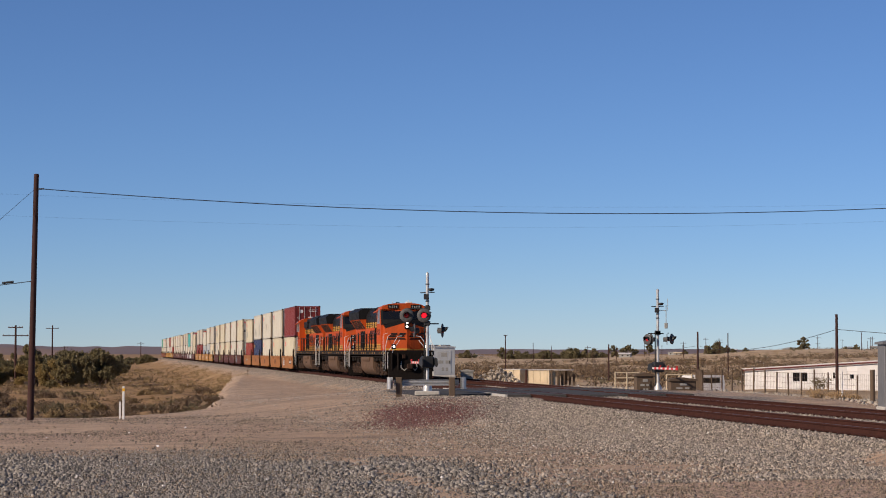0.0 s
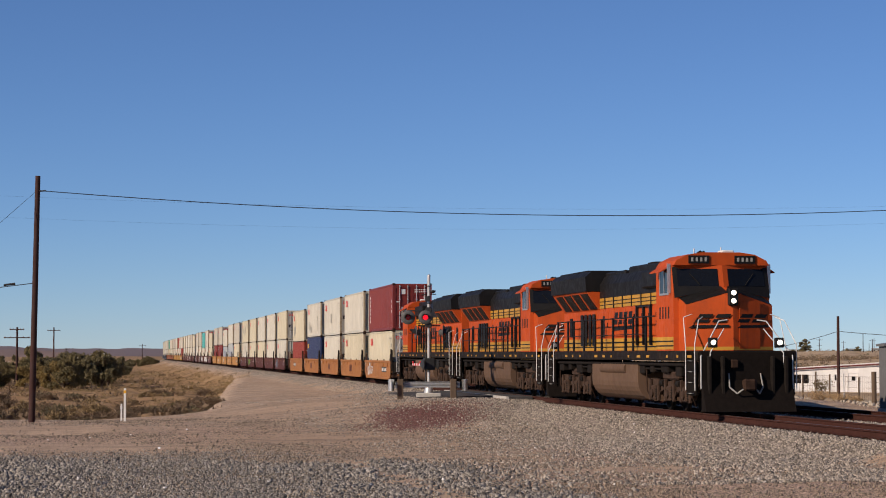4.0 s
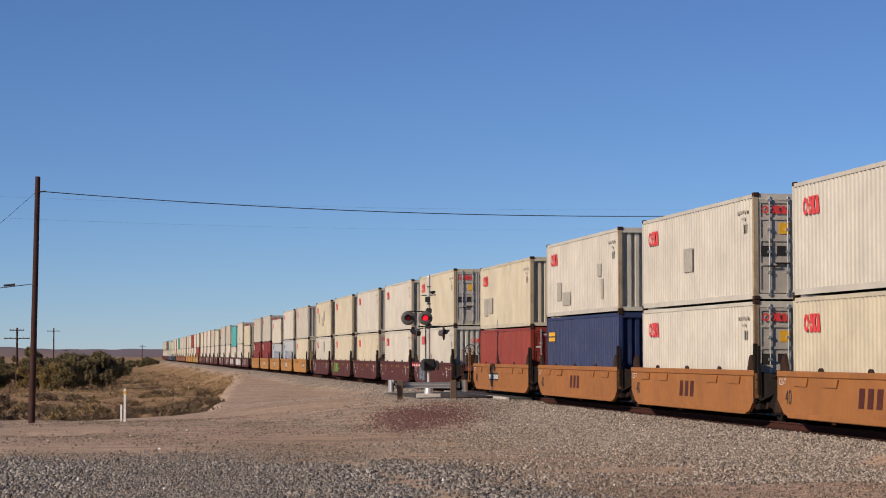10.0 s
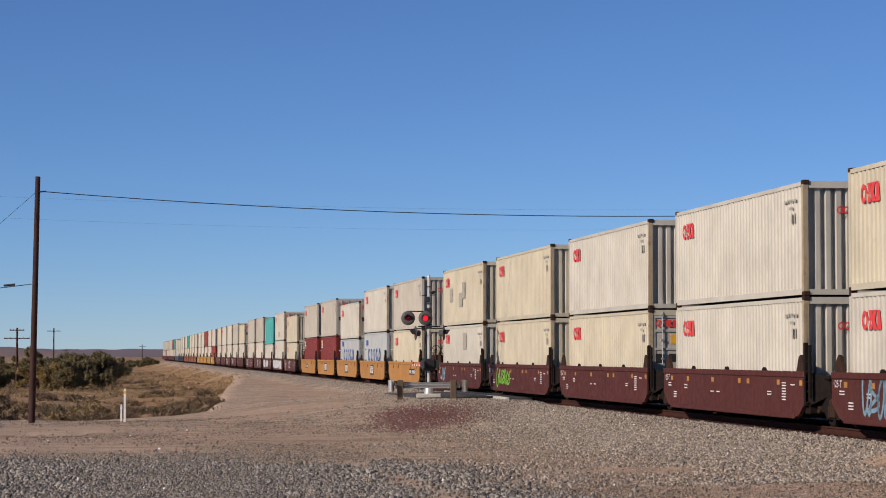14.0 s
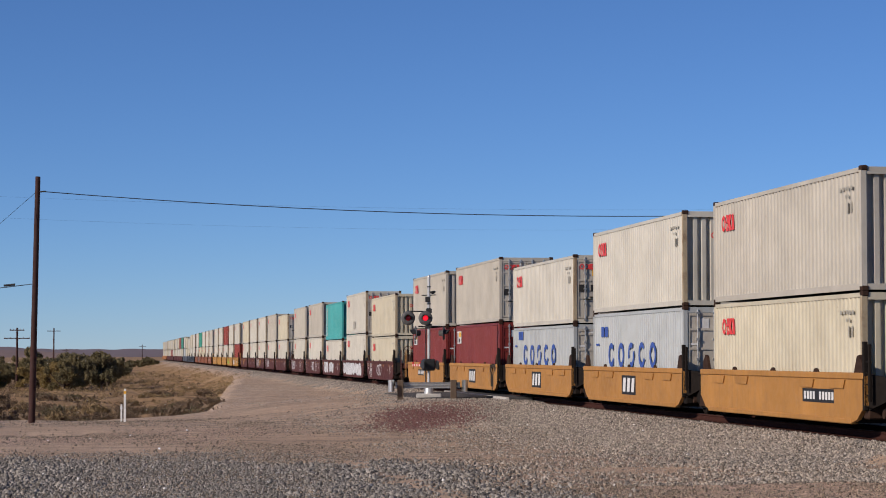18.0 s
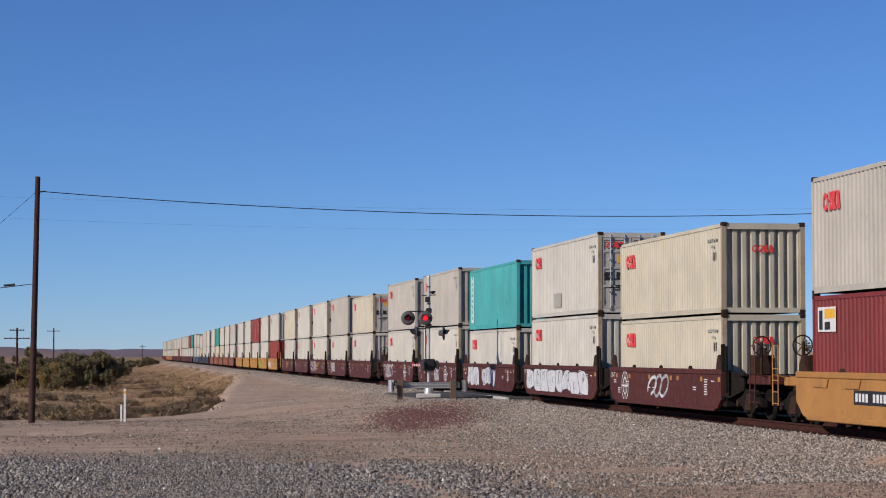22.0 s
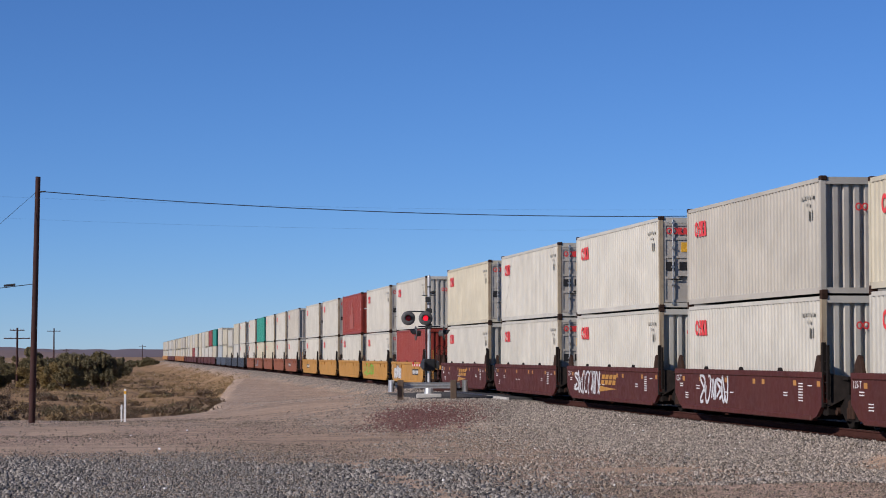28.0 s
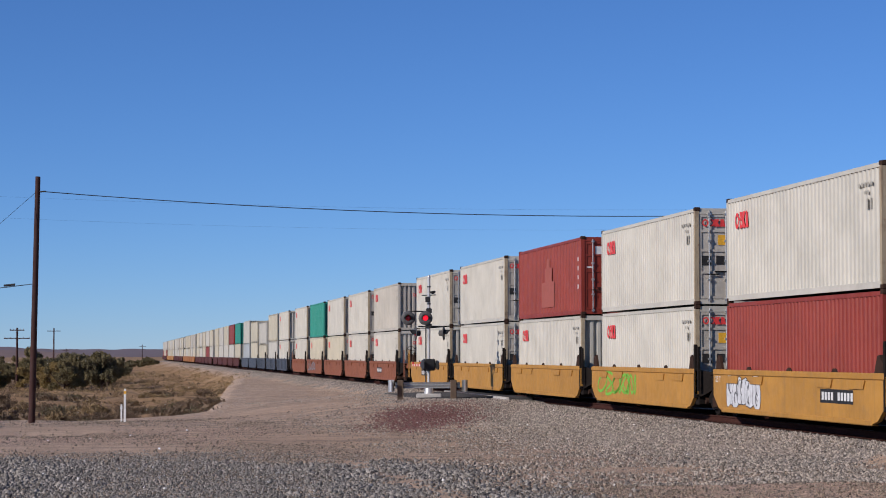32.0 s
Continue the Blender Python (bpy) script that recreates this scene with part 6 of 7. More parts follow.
    # fuel tank between the trucks
    half = [(1.42, 1.42), (1.42, 0.86), (1.395, 0.7), (1.33, 0.55), (1.22, 0.41), (1.08, 0.31), (0.9, 0.25)]
    prof = half + [(-u, v) for u, v in half[::-1]]
    tank = part("fuel_tank", Geo().prism(prof, "x", -3.3, 3.3), TANK, e, "dusty brown rounded fuel tank")
    for sgn in (-1, 1):
        part("air_reservoir", Geo().rod((-1.9, sgn * 1.32, 1.28), (1.7, sgn * 1.32, 1.28), 0.19, 12), TANK, tank, "dusty air reservoir")
        part("filler", Geo().lathe([(0.09, 0), (0.09, 0.06), (0.05, 0.07)], 10, "y", (0.2, sgn * 1.4, 0.85)), UNDER, tank)
    # six-wheel trucks
    for ex in (-1, 1):
        cx = ex * 6.65
        t = part("truck", Geo().bev(cx - 2.6, cx + 2.6, -0.9, 0.9, 0.6, 0.9, 0.05), UNDER, e, "six-wheel truck frame")
        for sgn in (-1, 1):
            prof = [(cx - 2.65, 0.72), (cx - 2.5, 1.0), (cx - 1.0, 0.92), (cx + 1.0, 0.92), (cx + 2.5, 1.0), (cx + 2.65, 0.72), (cx + 2.3, 0.45), (cx + 1.5, 0.5), (cx + 0.95, 0.66), (cx + 0.4, 0.45), (cx - 0.4, 0.45), (cx - 0.95, 0.66), (cx - 1.5, 0.5), (cx - 2.3, 0.45)]
            side = part("side_frame", Geo().prism(prof, "y", sgn * 1.02, sgn * 1.2), TRUCK_DUST, t, "cast truck side frame")
            for dx in (-1.85, 0.0, 1.85):
                part("axle_box", Geo().bev(cx + dx - 0.22, cx + dx + 0.22, sgn * 1.18, sgn * 1.32, 0.32, 0.78, 0.04).rod((cx + dx, sgn * 1.3, 0.53), (cx + dx, sgn * 1.37, 0.53), 0.13, 10), TRUCK_DUST, side)
                g = Geo()
                for q in (-0.3, 0.3):
                    for k in range(4):
                        g.lathe([(0.06, 0), (0.085, 0.03), (0.06, 0.06)], 8, "z", (cx + dx + q, sgn * 1.24, 0.4 + k * 0.075))
                part("coil_spring", g, UNDER, side)
            for dx in (-2.35, -1.35, -0.5, 0.5, 1.35, 2.35):
                part("brake_hanger", Geo().bev(cx + dx - 0.07, cx + dx + 0.07, sgn * 1.2, sgn * 1.3, 0.3, 0.98, 0.02).rod((cx + dx, sgn * 1.25, 0.35), (cx + dx + 0.25, sgn * 1.25, 0.62), 0.03, 6), TRUCK_DUST, side)
            part("sand_pipe", Geo().path([(cx - 2.7, sgn * 1.3, 1.3), (cx - 2.62, sgn * 1.3, 0.6), (cx - 2.45, sgn * 1.1, 0.2)], 0.025, 6).path([(cx + 2.7, sgn * 1.3, 1.3), (cx + 2.62, sgn * 1.3, 0.6), (cx + 2.45, sgn * 1.1, 0.2)], 0.025, 6), UNDER_RUST, side)
            part("bolster_cover", Geo().bev(cx - 0.9, cx + 0.9, sgn * 1.05, sgn * 1.24, 0.98, 1.22, 0.04), TRUCK_DUST, side)
            for dx in (-0.95, 0.95):
                part("brake_cylinder", Geo().rod((cx + dx, sgn * 1.26, 0.86), (cx + dx + 0.4, sgn * 1.26, 0.86), 0.1, 10), UNDER, side)
        for dx in (-1.85, 0.0, 1.85):
            part("wheelset", wheelset(cx + dx, 0.51), UNDER, t)
    return e


LOCO_LEN = 22.3
HEAD_S = FIRST_S + CL + 3.65 + 3 * LOCO_LEN       # the leading coupler at the start
lead = locomotive("leading orange and black diesel locomotive with lit headlights", True)
second = locomotive("orange and black diesel locomotive coupled second", False)
third = copy_thing(second, pose(0, 0, 0))
tagged(third, "orange and black diesel locomotive coupled backwards before the wagons")
MOVERS += [(lead, HEAD_S - LOCO_LEN / 2, 0.0), (second, HEAD_S - LOCO_LEN * 1.5, 0.0), (third, HEAD_S - LOCO_LEN * 2.5, 0.0)]
# ---------------------------------------------------------------- the crossing's signals
def lamp_head(parent, m, lit, size=1.0):
    """A round backing with hood and red lens, facing local -y."""
    m = m @ Matrix.Scale(size, 4)
    def tm(g):
        return turned(g, m)
    head = part("lamp_head", tm(Geo().lathe([(0.09, 0.27), (0.15, 0.24), (0.16, 0.03), (0.36, 0.02), (0.37, 0.0), (0.36, -0.02), (0.17, -0.015)], 22, "y")), SIGNAL_GREY, parent, "round weathered black lamp backing")
    part("lens", tm(Geo().lathe([(0.14, -0.018), (0.13, -0.035), (0.08, -0.05), (0.01, -0.055)], 18, "y")), RED_LIT if lit else RED_DIM, head, "lit red lens" if lit else "dark red lens")
    n, v, q = 14, [], []
    for k in range(n + 1):
        a = math.pi * (k / n) * 1.2 - 0.31
        for yy in (-0.02, -0.32 * (0.4 + 0.6 * math.sin(math.pi * k / n))):
            v.append((0.19 * math.cos(a), yy, 0.19 * math.sin(a)))
    for k in range(n):
        q.append((2 * k, 2 * k + 1, 2 * k + 3, 2 * k + 2))
    part("visor", tm(Geo().add(v, q, True)), SIGNAL_BLACK, head, "black lamp hood")


def signal_mast(m, words, arm_len, arm_turn, lamps, size=1.0):
    """A flashing-light mast with gate; local -y faces the camera's side. lamps: (x, z, turn, lit)."""
    s = thing("crossing_signal", words, "railway signal", "crossing signals", m)
    part("foundation", Geo().bev(-0.55, 0.55, -0.5, 0.5, -0.35, 0.2, 0.04), CONCRETE, s, "pale concrete footing")
    part("mast_base", Geo().lathe([(0.2, 0.18), (0.18, 0.45), (0.1, 0.58), (0.09, 0.66)], 12), SILVER, s)
    mast = part("mast", Geo().rod((0, 0, 0.2), (0, 0, 5.3), 0.068, 10), SILVER, s, "silver signal mast")
    part("cap", Geo().lathe([(0.075, 5.28), (0.075, 5.34), (0.02, 5.4)], 10), SILVER, mast)
    part("conduit", Geo().rod((-0.13, 0.03, 0.3), (-0.13, 0.03, 3.3), 0.03, 6), SIGNAL_BLACK, mast)
    for z in sorted({l[1] for l in lamps}):
        xs = [l[0] for l in lamps if l[1] == z]
        part("lamp_arm", Geo().rod((min(xs) - 0.05, 0.12, z + 0.3), (max(max(xs), 0.1), 0.12, z + 0.3), 0.028, 8), SIGNAL_BLACK, s)
        part("arm_clamp", Geo().bev(-0.13, 0.13, -0.13, 0.13, z + 0.22, z + 0.42, 0.02), SIGNAL_BLACK, s)
    for x, z, turn, lit in lamps:
        lamp_head(s, pose(x, 0.0, z, 0, 0, turn) @ pose(0, -0.16, 0), lit, size)
    part("bell_bracket", Geo().rod((-0.32, 0, 4.5), (0.32, 0, 4.52), 0.022), SIGNAL_BLACK, s)
    part("bell", Geo().lathe([(0.03, 4.56), (0.12, 4.6), (0.15, 4.68), (0.03, 4.7)], 12, "z", (0.16, 0, 0)), SIGNAL_BLACK, s, "dark warning bell")
    part("junction_box", Geo().bev(-0.16, 0.06, -0.2, -0.06, 4.2, 4.44, 0.02), SIGNAL_BLACK, s)
    for z in (3.9, 4.1, 4.85):
        part("clamp", Geo().lathe([(0.085, z), (0.085, z + 0.05)], 10), SIGNAL_BLACK, mast)
    turn = pose(0, 0, 0, 0, 0, arm_turn)
    def at(g):
        return turned(g, turn)
    box = part("gate_motor", at(Geo().bev(-0.24, 0.24, -0.26, 0.26, 1.2, 1.72, 0.05)), SIGNAL_BLACK, s, "black gate mechanism box")
    for sgn in (-1, 1):
        part("gate_bracket", at(Geo().prism([(-0.15, 1.3), (0.3, 1.36), (0.3, 1.5), (-0.15, 1.66), (-0.7, 1.6), (-0.85, 1.35), (-0.6, 1.25)], "y", sgn * 0.3, sgn * 0.34)), SIGNAL_BLACK, box, "black counterweight bracket")
    arm = part("gate_arm", at(Geo().bev(0.2, arm_len, -0.345, -0.325, 1.36, 1.46, 0.008)), DECAL_WHITE, s, "white gate arm with red bands")
    for k in range(int(arm_len / 0.8)):
        x = 0.6 + k * 0.8
        part("stripe", at(Geo().box(x, x + 0.4, -0.35, -0.32, 1.356, 1.464)), ARM_RED, arm, "red band")
    for k in (0.35, 0.65, 0.97):
        part("arm_light", at(Geo().bev(arm_len * k - 0.05, arm_len * k + 0.05, -0.37, -0.3, 1.46, 1.56, 0.02)), ARM_RED, arm)
    return s


# the masts face the camera's side of the road, their arms lie along the rails
near_signal = signal_mast(pose(-0.62, 92.8, -0.14), "silver crossing signal mast with red flashing lamps and gate", 7.6, 98.8,
                          [(-0.9, 3.5, -2, False), (-0.14, 3.5, -2, True), (-0.42, 2.84, -80, False), (0.5, 2.84, 80, False)], 0.84)
far_signal = signal_mast(pose(10.87, 106.4, -0.46), "silver crossing signal mast beyond the tracks with gate", 5.0, -81.2,
                         [(-0.42, 2.85, -48, False), (-0.2, 2.85, -70, False), (0.3, 2.85, 85, False), (0.56, 2.87, 60, False)], 0.74)
part("antenna", Geo().rod((0.42, 0, 3.6), (0.42, 0, 4.6), 0.018).rod((0.42, 0, 4.3), (0, 0, 4.3), 0.014).rod((0.5, 0, 4.3), (0.5, 0, 4.9), 0.01), DECAL_GREY, far_signal, "thin antenna")
part("antenna_box", Geo().bev(0.34, 0.5, -0.06, 0.06, 3.4, 3.68, 0.02), DECAL_GREY, far_signal, "small grey box")


def guard_rail():
    """A steel barrier on two wooden posts before the mast, its ends curled back."""
    g = thing("guard_rail", "galvanised guard rail with curled ends on wooden posts", "barrier", m=pose(-0.65, 91.0, -0.18, 0, 0, 3))
    for x in (-1.18, 1.1):
        part("post", Geo().bev(x - 0.13, x + 0.13, -0.1, 0.12, -0.5, 0.86, 0.02), POST_WOOD, g, "dark weathered wooden post")
    prof = []
    for k in range(9):
        z = 0.5 + k * 0.26 / 8
        prof.append((-0.13 - 0.07 * abs(math.sin(k * math.pi / 4)), z))
    prof += [(u + 0.012, z) for u, z in prof[::-1]]
    part("beam", Geo().prism([(-u, z) for u, z in prof], "x", -1.4, 1.4), STEEL, g, "ribbed steel beam")
    for sx in (-1.45, 1.45):
        v, q = [], []
        for k in range(13):
            a = k / 12 * math.pi * 1.6
            for z in (0.36, 0.86):
                v.append((sx - math.copysign(0.18, sx) * (math.cos(a) - 1) * 0.7 - 0, -0.16 + 0.2 * math.sin(a), z))
        q = [(2 * k, 2 * k + 1, 2 * k + 3, 2 * k + 2) for k in range(12)]
        part("end_wing", Geo().add(v, q, True), STEEL, g, "curled galvanised end piece")
    return g


guard_rail()


def cabinet(m, words, w, d, h, mat):
    c = thing("relay_cabinet", words, "cabinet", m=m)
    body = part("body", Geo().bev(-w / 2, w / 2, -d / 2, d / 2, 0.12, h, 0.03), mat, c)
    part("plinth", Geo().bev(-w / 2 - 0.05, w / 2 + 0.05, -d / 2 - 0.05, d / 2 + 0.05, -0.4, 0.14, 0.03), CONCRETE, c, "concrete plinth")
    part("roof", Geo().prism([(-w / 2 - 0.08, h - 0.02), (w / 2 + 0.08, h - 0.02), (w / 2 + 0.08, h + 0.06), (0, h + 0.16), (-w / 2 - 0.08, h + 0.06)], "y", -d / 2 - 0.08, d / 2 + 0.08), mat, c)
    door = part("door", Geo().bev(-w * 0.32, w * 0.32, -d / 2 - 0.03, -d / 2, 0.25, h - 0.25, 0.01), mat, c)
    part("handle", Geo().rod((w * 0.24, -d / 2 - 0.07, h * 0.45), (w * 0.24, -d / 2 - 0.07, h * 0.55), 0.02), EDGE_DARK, door)
    g = Geo()
    for x0, x1, z0, z1 in ((-0.14, 0.14, 0.68, 0.82), (-0.28, -0.04, 0.45, 0.56), (0.06, 0.26, 0.45, 0.56), (-0.12, 0.0, 0.2, 0.32), (0.06, 0.18, 0.2, 0.32)):
        g.box(x0 * w, x1 * w, -d / 2 - 0.04, -d / 2 - 0.03, z0 * h, z1 * h)
    part("notice", g, DECAL_GREY, door, "faded notices")
    return c


cabinet(pose(0.15, 180, -0.35, 0, 0, 6), "silver relay cabinet with faded notices beyond the crossing", 1.85, 1.4, 2.5, SILVER)
cabinet(pose(16.1, 75, -0.3, 0, 0, 4), "grey steel relay cabinet beside the far track", 1.1, 0.9, 2.35, CABINET_GREY)
cabinet(pose(2.0, 166, -0.5, 0, 0, 0), "low grey utility box beyond the crossing", 0.95, 0.8, 0.75, DECAL_GREY)


def marker_posts():
    for x, y, h, w in ((-12.6, 84.0, 1.36, 0.045), (-12.78, 84.3, 0.75, 0.035)):
        p = thing("marker_post", "slim white marker post at the edge of the dirt", "post", "marker posts", pose(x, y, float(ground_z(x, y)) - 0.05))
        part("post", Geo().bev(-w, w, -0.02, 0.02, -0.2, h, 0.01), DECAL_WHITE, p)
        part("cap", Geo().bev(-w - 0.006, w + 0.006, -0.026, 0.026, h - 0.2, h - 0.08, 0.006), DECAL_YELLOW if h > 1 else DECAL_WHITE, p)


marker_posts()


# ---------------------------------------------------------------- poles and wires
def utility_pole(x, y, h, words, r=0.14, arms=(), lean=0.0, sink=0.0):
    z = float(ground_z(x, y))
    p = thing("utility_pole", words, "utility pole", "utility poles", pose(x, y, z - sink, 0, lean, 0))
    pole = part("pole", Geo().rod((0, 0, -1.0), (0, 0, h), r, 12, r * 0.72), POLE_WOOD, p, "dark creosoted wooden pole")
    for za, w in arms:
        arm = part("cross_arm", Geo().bev(-w, w, -0.16, -0.05, h - za - 0.06, h - za + 0.06, 0.01), POLE_WOOD, p)
        for k in (-0.92, -0.5, 0.5, 0.92):
            part("insulator", Geo().lathe([(0.02, h - za + 0.06), (0.05, h - za + 0.1), (0.03, h - za + 0.18)], 8, "z", (w * k, -0.1, 0)), DECAL_GREY, arm)
    return p


near_pole = utility_pole(-16.48, 85.0, 9.9, "tall dark brown wooden utility pole on bare dirt", 0.14, lean=0.9)
part("bolt", Geo().rod((0.1, -0.1, 9.28), (0.35, -0.1, 9.3), 0.03, 6), CABLE, near_pole, "cable clamp")
utility_pole(-52.3, 260, 7.7, "old utility pole with two cross arms among trees", 0.16, ((0.3, 0.9), (1.3, 1.6)))
utility_pole(-77.2, 420, 9.2, "distant utility pole with a cross arm", 0.17, ((0.6, 1.3),))
utility_pole(28.0, 150, 6.85, "dark wooden pole behind the white house", 0.13)
utility_pole(36.3, 300, 6.9, "dark wooden pole in the dry field", 0.16)
utility_pole(47.35, 350, 7.3, "slim wooden pole in the dry field", 0.11)
utility_pole(22.1, 280, 5.0, "thin wooden pole in the dry field", 0.12)
utility_pole(12.06, 400, 7.4, "wooden pole with a lamp in the dry field", 0.13, ((0.1, 0.35),))
utility_pole(40.0, 101.0, 11.0, "tall dark wooden utility pole beyond the tracks", 0.16)
rp = random.Random(4)
for k in range(22):
    px = rp.uniform(0.04, 0.22)
    y = rp.uniform(700, 1300)
    utility_pole(px * y, y, rp.uniform(4.5, 7.5), "far utility pole on the skyline", 0.16, ((0.6, 1.2),) if rp.random() < 0.5 else ())
for k in range(3):
    y = rp.uniform(600, 900)
    utility_pole((-0.212, -0.178, -0.142)[k] * y, y, rp.uniform(6, 7.5), "far utility pole beyond the trees", 0.16, ((0.6, 1.2),))


def wire(name, a, b, sag, r, words, n=28):
    a, b = Vector(a), Vector(b)
    pts = []
    for k in range(n + 1):
        t = k / n
        p = a.lerp(b, t)
        p.z -= sag * 4 * t * (1 - t)
        pts.append(p)
    w = new(name, Geo().path(pts, r, 6).mesh(name, CABLE))
    tagged(w, words, "cable", "overhead cables")
    return w


wire("overhead_cable", (-16.15, 84.9, 8.32), (40.0, 101.0, 10.1), 1.34, 0.017, "thick black cable sagging from the pole")
wire("overhead_cable", (-40.0, 96.0, 10.0), (60.0, 130.0, 12.4), 1.7, 0.0022, "thin wire high over the crossing")
wire("overhead_cable", (-40.0, 100.0, 9.3), (60.0, 140.0, 12.4), 2.0, 0.0022, "thin wire high over the crossing")
wire("overhead_cable", (-16.5, 85.0, 4.6), (-45.0, 84.0, 5.6), 1.2, 0.016, "black service cable running from the pole")
wire("overhead_cable", (-16.4, 85.0, 8.3), (-24.0, 78.0, 0.0), 0.05, 0.008, "thin guy wire of the pole")
part("splice", Geo().rod((-17.2, 85.0, 4.58), (-17.65, 84.98, 4.53), 0.045, 8), CABLE, near_pole).matrix_parent_inverse = near_pole.matrix_world.inverted()
wire("overhead_cable", (28.0, 150, 3.36), (36.3, 300, 2.65), 1.0, 0.02, "dark cable drooping between field poles")
wire("overhead_cable", (28.0, 150, 3.36), (60, 120, 2.95), 0.8, 0.02, "dark cable running from the field pole")
wire("overhead_cable", (36.3, 300, 2.65), (30, 420, 2.6), 0.8, 0.02, "dark cable drooping between field poles")


# ---------------------------------------------------------------- house, sheds, fence beyond the tracks
def white_house():
    h = thing("white_house", "long low white house with dark red roof trim", "house", m=pose(33.2, 232, -2.5, 0, 0, -22))
    L, T = 17.0, 7.0
    def top(x):
        return 2.35 + 0.062 * x
    def slab(name, mat, x0, x1, y0, y1, z0, z1, parent, label=""):
        """A block whose bottom and top may follow the roof's slope."""
        za = z0 if callable(z0) else (lambda x: z0)
        zb = z1 if callable(z1) else (lambda x: z1)
        v = [(x, y, f_(x)) for f_ in (za, zb) for x, y in ((x0, y0), (x1, y0), (x1, y1), (x0, y1))]
        return part(name, Geo().add(v, [(0, 1, 5, 4), (1, 2, 6, 5), (2, 3, 7, 6), (3, 0, 4, 7), (0, 3, 2, 1), (4, 5, 6, 7)]), mat, parent, label)
    holes = [(5.3, 6.9, 1.0, 2.1), (9.7, 10.2, 1.35, 2.1), (11.2, 12.3, 0.0, 2.2)]
    x = 0.0
    for x0, x1, z0, z1 in holes:
        slab("wall", HOUSE_WALL, x, x0, 0, 0.2, 0, top, h, "white boarded wall")
        slab("wall", HOUSE_WALL, x0, x1, 0, 0.2, z1, top, h)
        if z0:
            slab("wall", HOUSE_WALL, x0, x1, 0, 0.2, 0, z0, h)
        x = x1
    slab("wall", HOUSE_WALL, x, L, 0, 0.2, 0, top, h, "white boarded wall")
    slab("wall", HOUSE_WALL, 0, L, T - 0.2, T, 0, top, h)
    slab("wall", HOUSE_WALL, 0, 0.2, 0.2, T - 0.2, 0, top, h)
    slab("wall", HOUSE_WALL, L - 0.2, L, 0.2, T - 0.2, 0, top, h)
    roof = slab("roof", ROOFING, -0.3, L + 0.3, -0.3, T + 0.3, lambda x: top(x) + 0.004, lambda x: top(x) + 0.12, h, "pale low roof")
    slab("fascia", HOUSE_TRIM, -0.3, L + 0.3, -0.34, -0.3, lambda x: top(x) - 0.14, lambda x: top(x) - 0.02, roof, "dark red roof edge")
    for x0, x1, z0, z1 in holes[:2]:
        w = part("window", Geo().box(x0, x1, 0.1, 0.13, z0, z1), GLASS, h, "dark window pane")
        for a in ((x0, x1, z0, z0 + 0.07), (x0, x1, z1 - 0.07, z1), ((x0 + x1) / 2 - 0.05, (x0 + x1) / 2 + 0.05, z0 + 0.07, z1 - 0.07)):
            part("window_frame", Geo().box(a[0], a[1], 0.03, 0.1, a[2], a[3]), HOUSE_WALL, w)
    d = part("door", Geo().bev(11.22, 12.28, 0.05, 0.12, 0.0, 2.18, 0.02), HOUSE_WALL, h, "white door with a small pane")
    part("door_pane", Geo().box(11.55, 11.95, 0.03, 0.05, 1.4, 1.85), GLASS, d)
    part("skirt", Geo().box(0, L, 0.05, 0.3, -0.8, 0.0), ROOFING, h)


white_house()


def shed(m, words, w, d, h, mat, open_part=0.0):
    s = thing("shed", words, "shed", "sheds", m)
    part("wall", Geo().bev(0, w - open_part, 0, d, -0.3, h, 0.03), mat, s)
    part("roof", Geo().bev(-0.1, w + 0.1, -0.12, d + 0.1, h, h + 0.08, 0.02), ROOFING, s)
    if open_part:
        for x in np.arange(w - open_part + 0.3, w + 0.05, 0.8):
            part("post", Geo().box(x - 0.07, x + 0.07, 0, 0.14, -0.3, h), POST_WOOD, s)
        for k in range(5):
            part("board", Geo().box(w - open_part + 0.3 + k * 0.5, w - open_part + 0.6 + k * 0.5, d - 0.2, d - 0.1, -0.3, h * (0.6 + 0.35 * ((k * 7) % 3) / 2)), POST_WOOD, s)
    for x in np.arange(0.6, w - open_part, 0.9):
        part("seam", Geo().box(x, x + 0.03, -0.012, 0.0, -0.2, h - 0.03), POST_WOOD, s)


shed(pose(7.55, 264, -2.4, 0, 0, -24), "tan boarded shed in the field", 2.4, 2.2, 1.95, SHED_TAN)
shed(pose(10.75, 262, -2.4, 0, 0, -20), "tan shed with an open dark lean-to", 5.0, 2.5, 1.9, SHED_TAN, 2.3)
utility_pole(10.5, 263, 2.0, "short post between two sheds", 0.2)


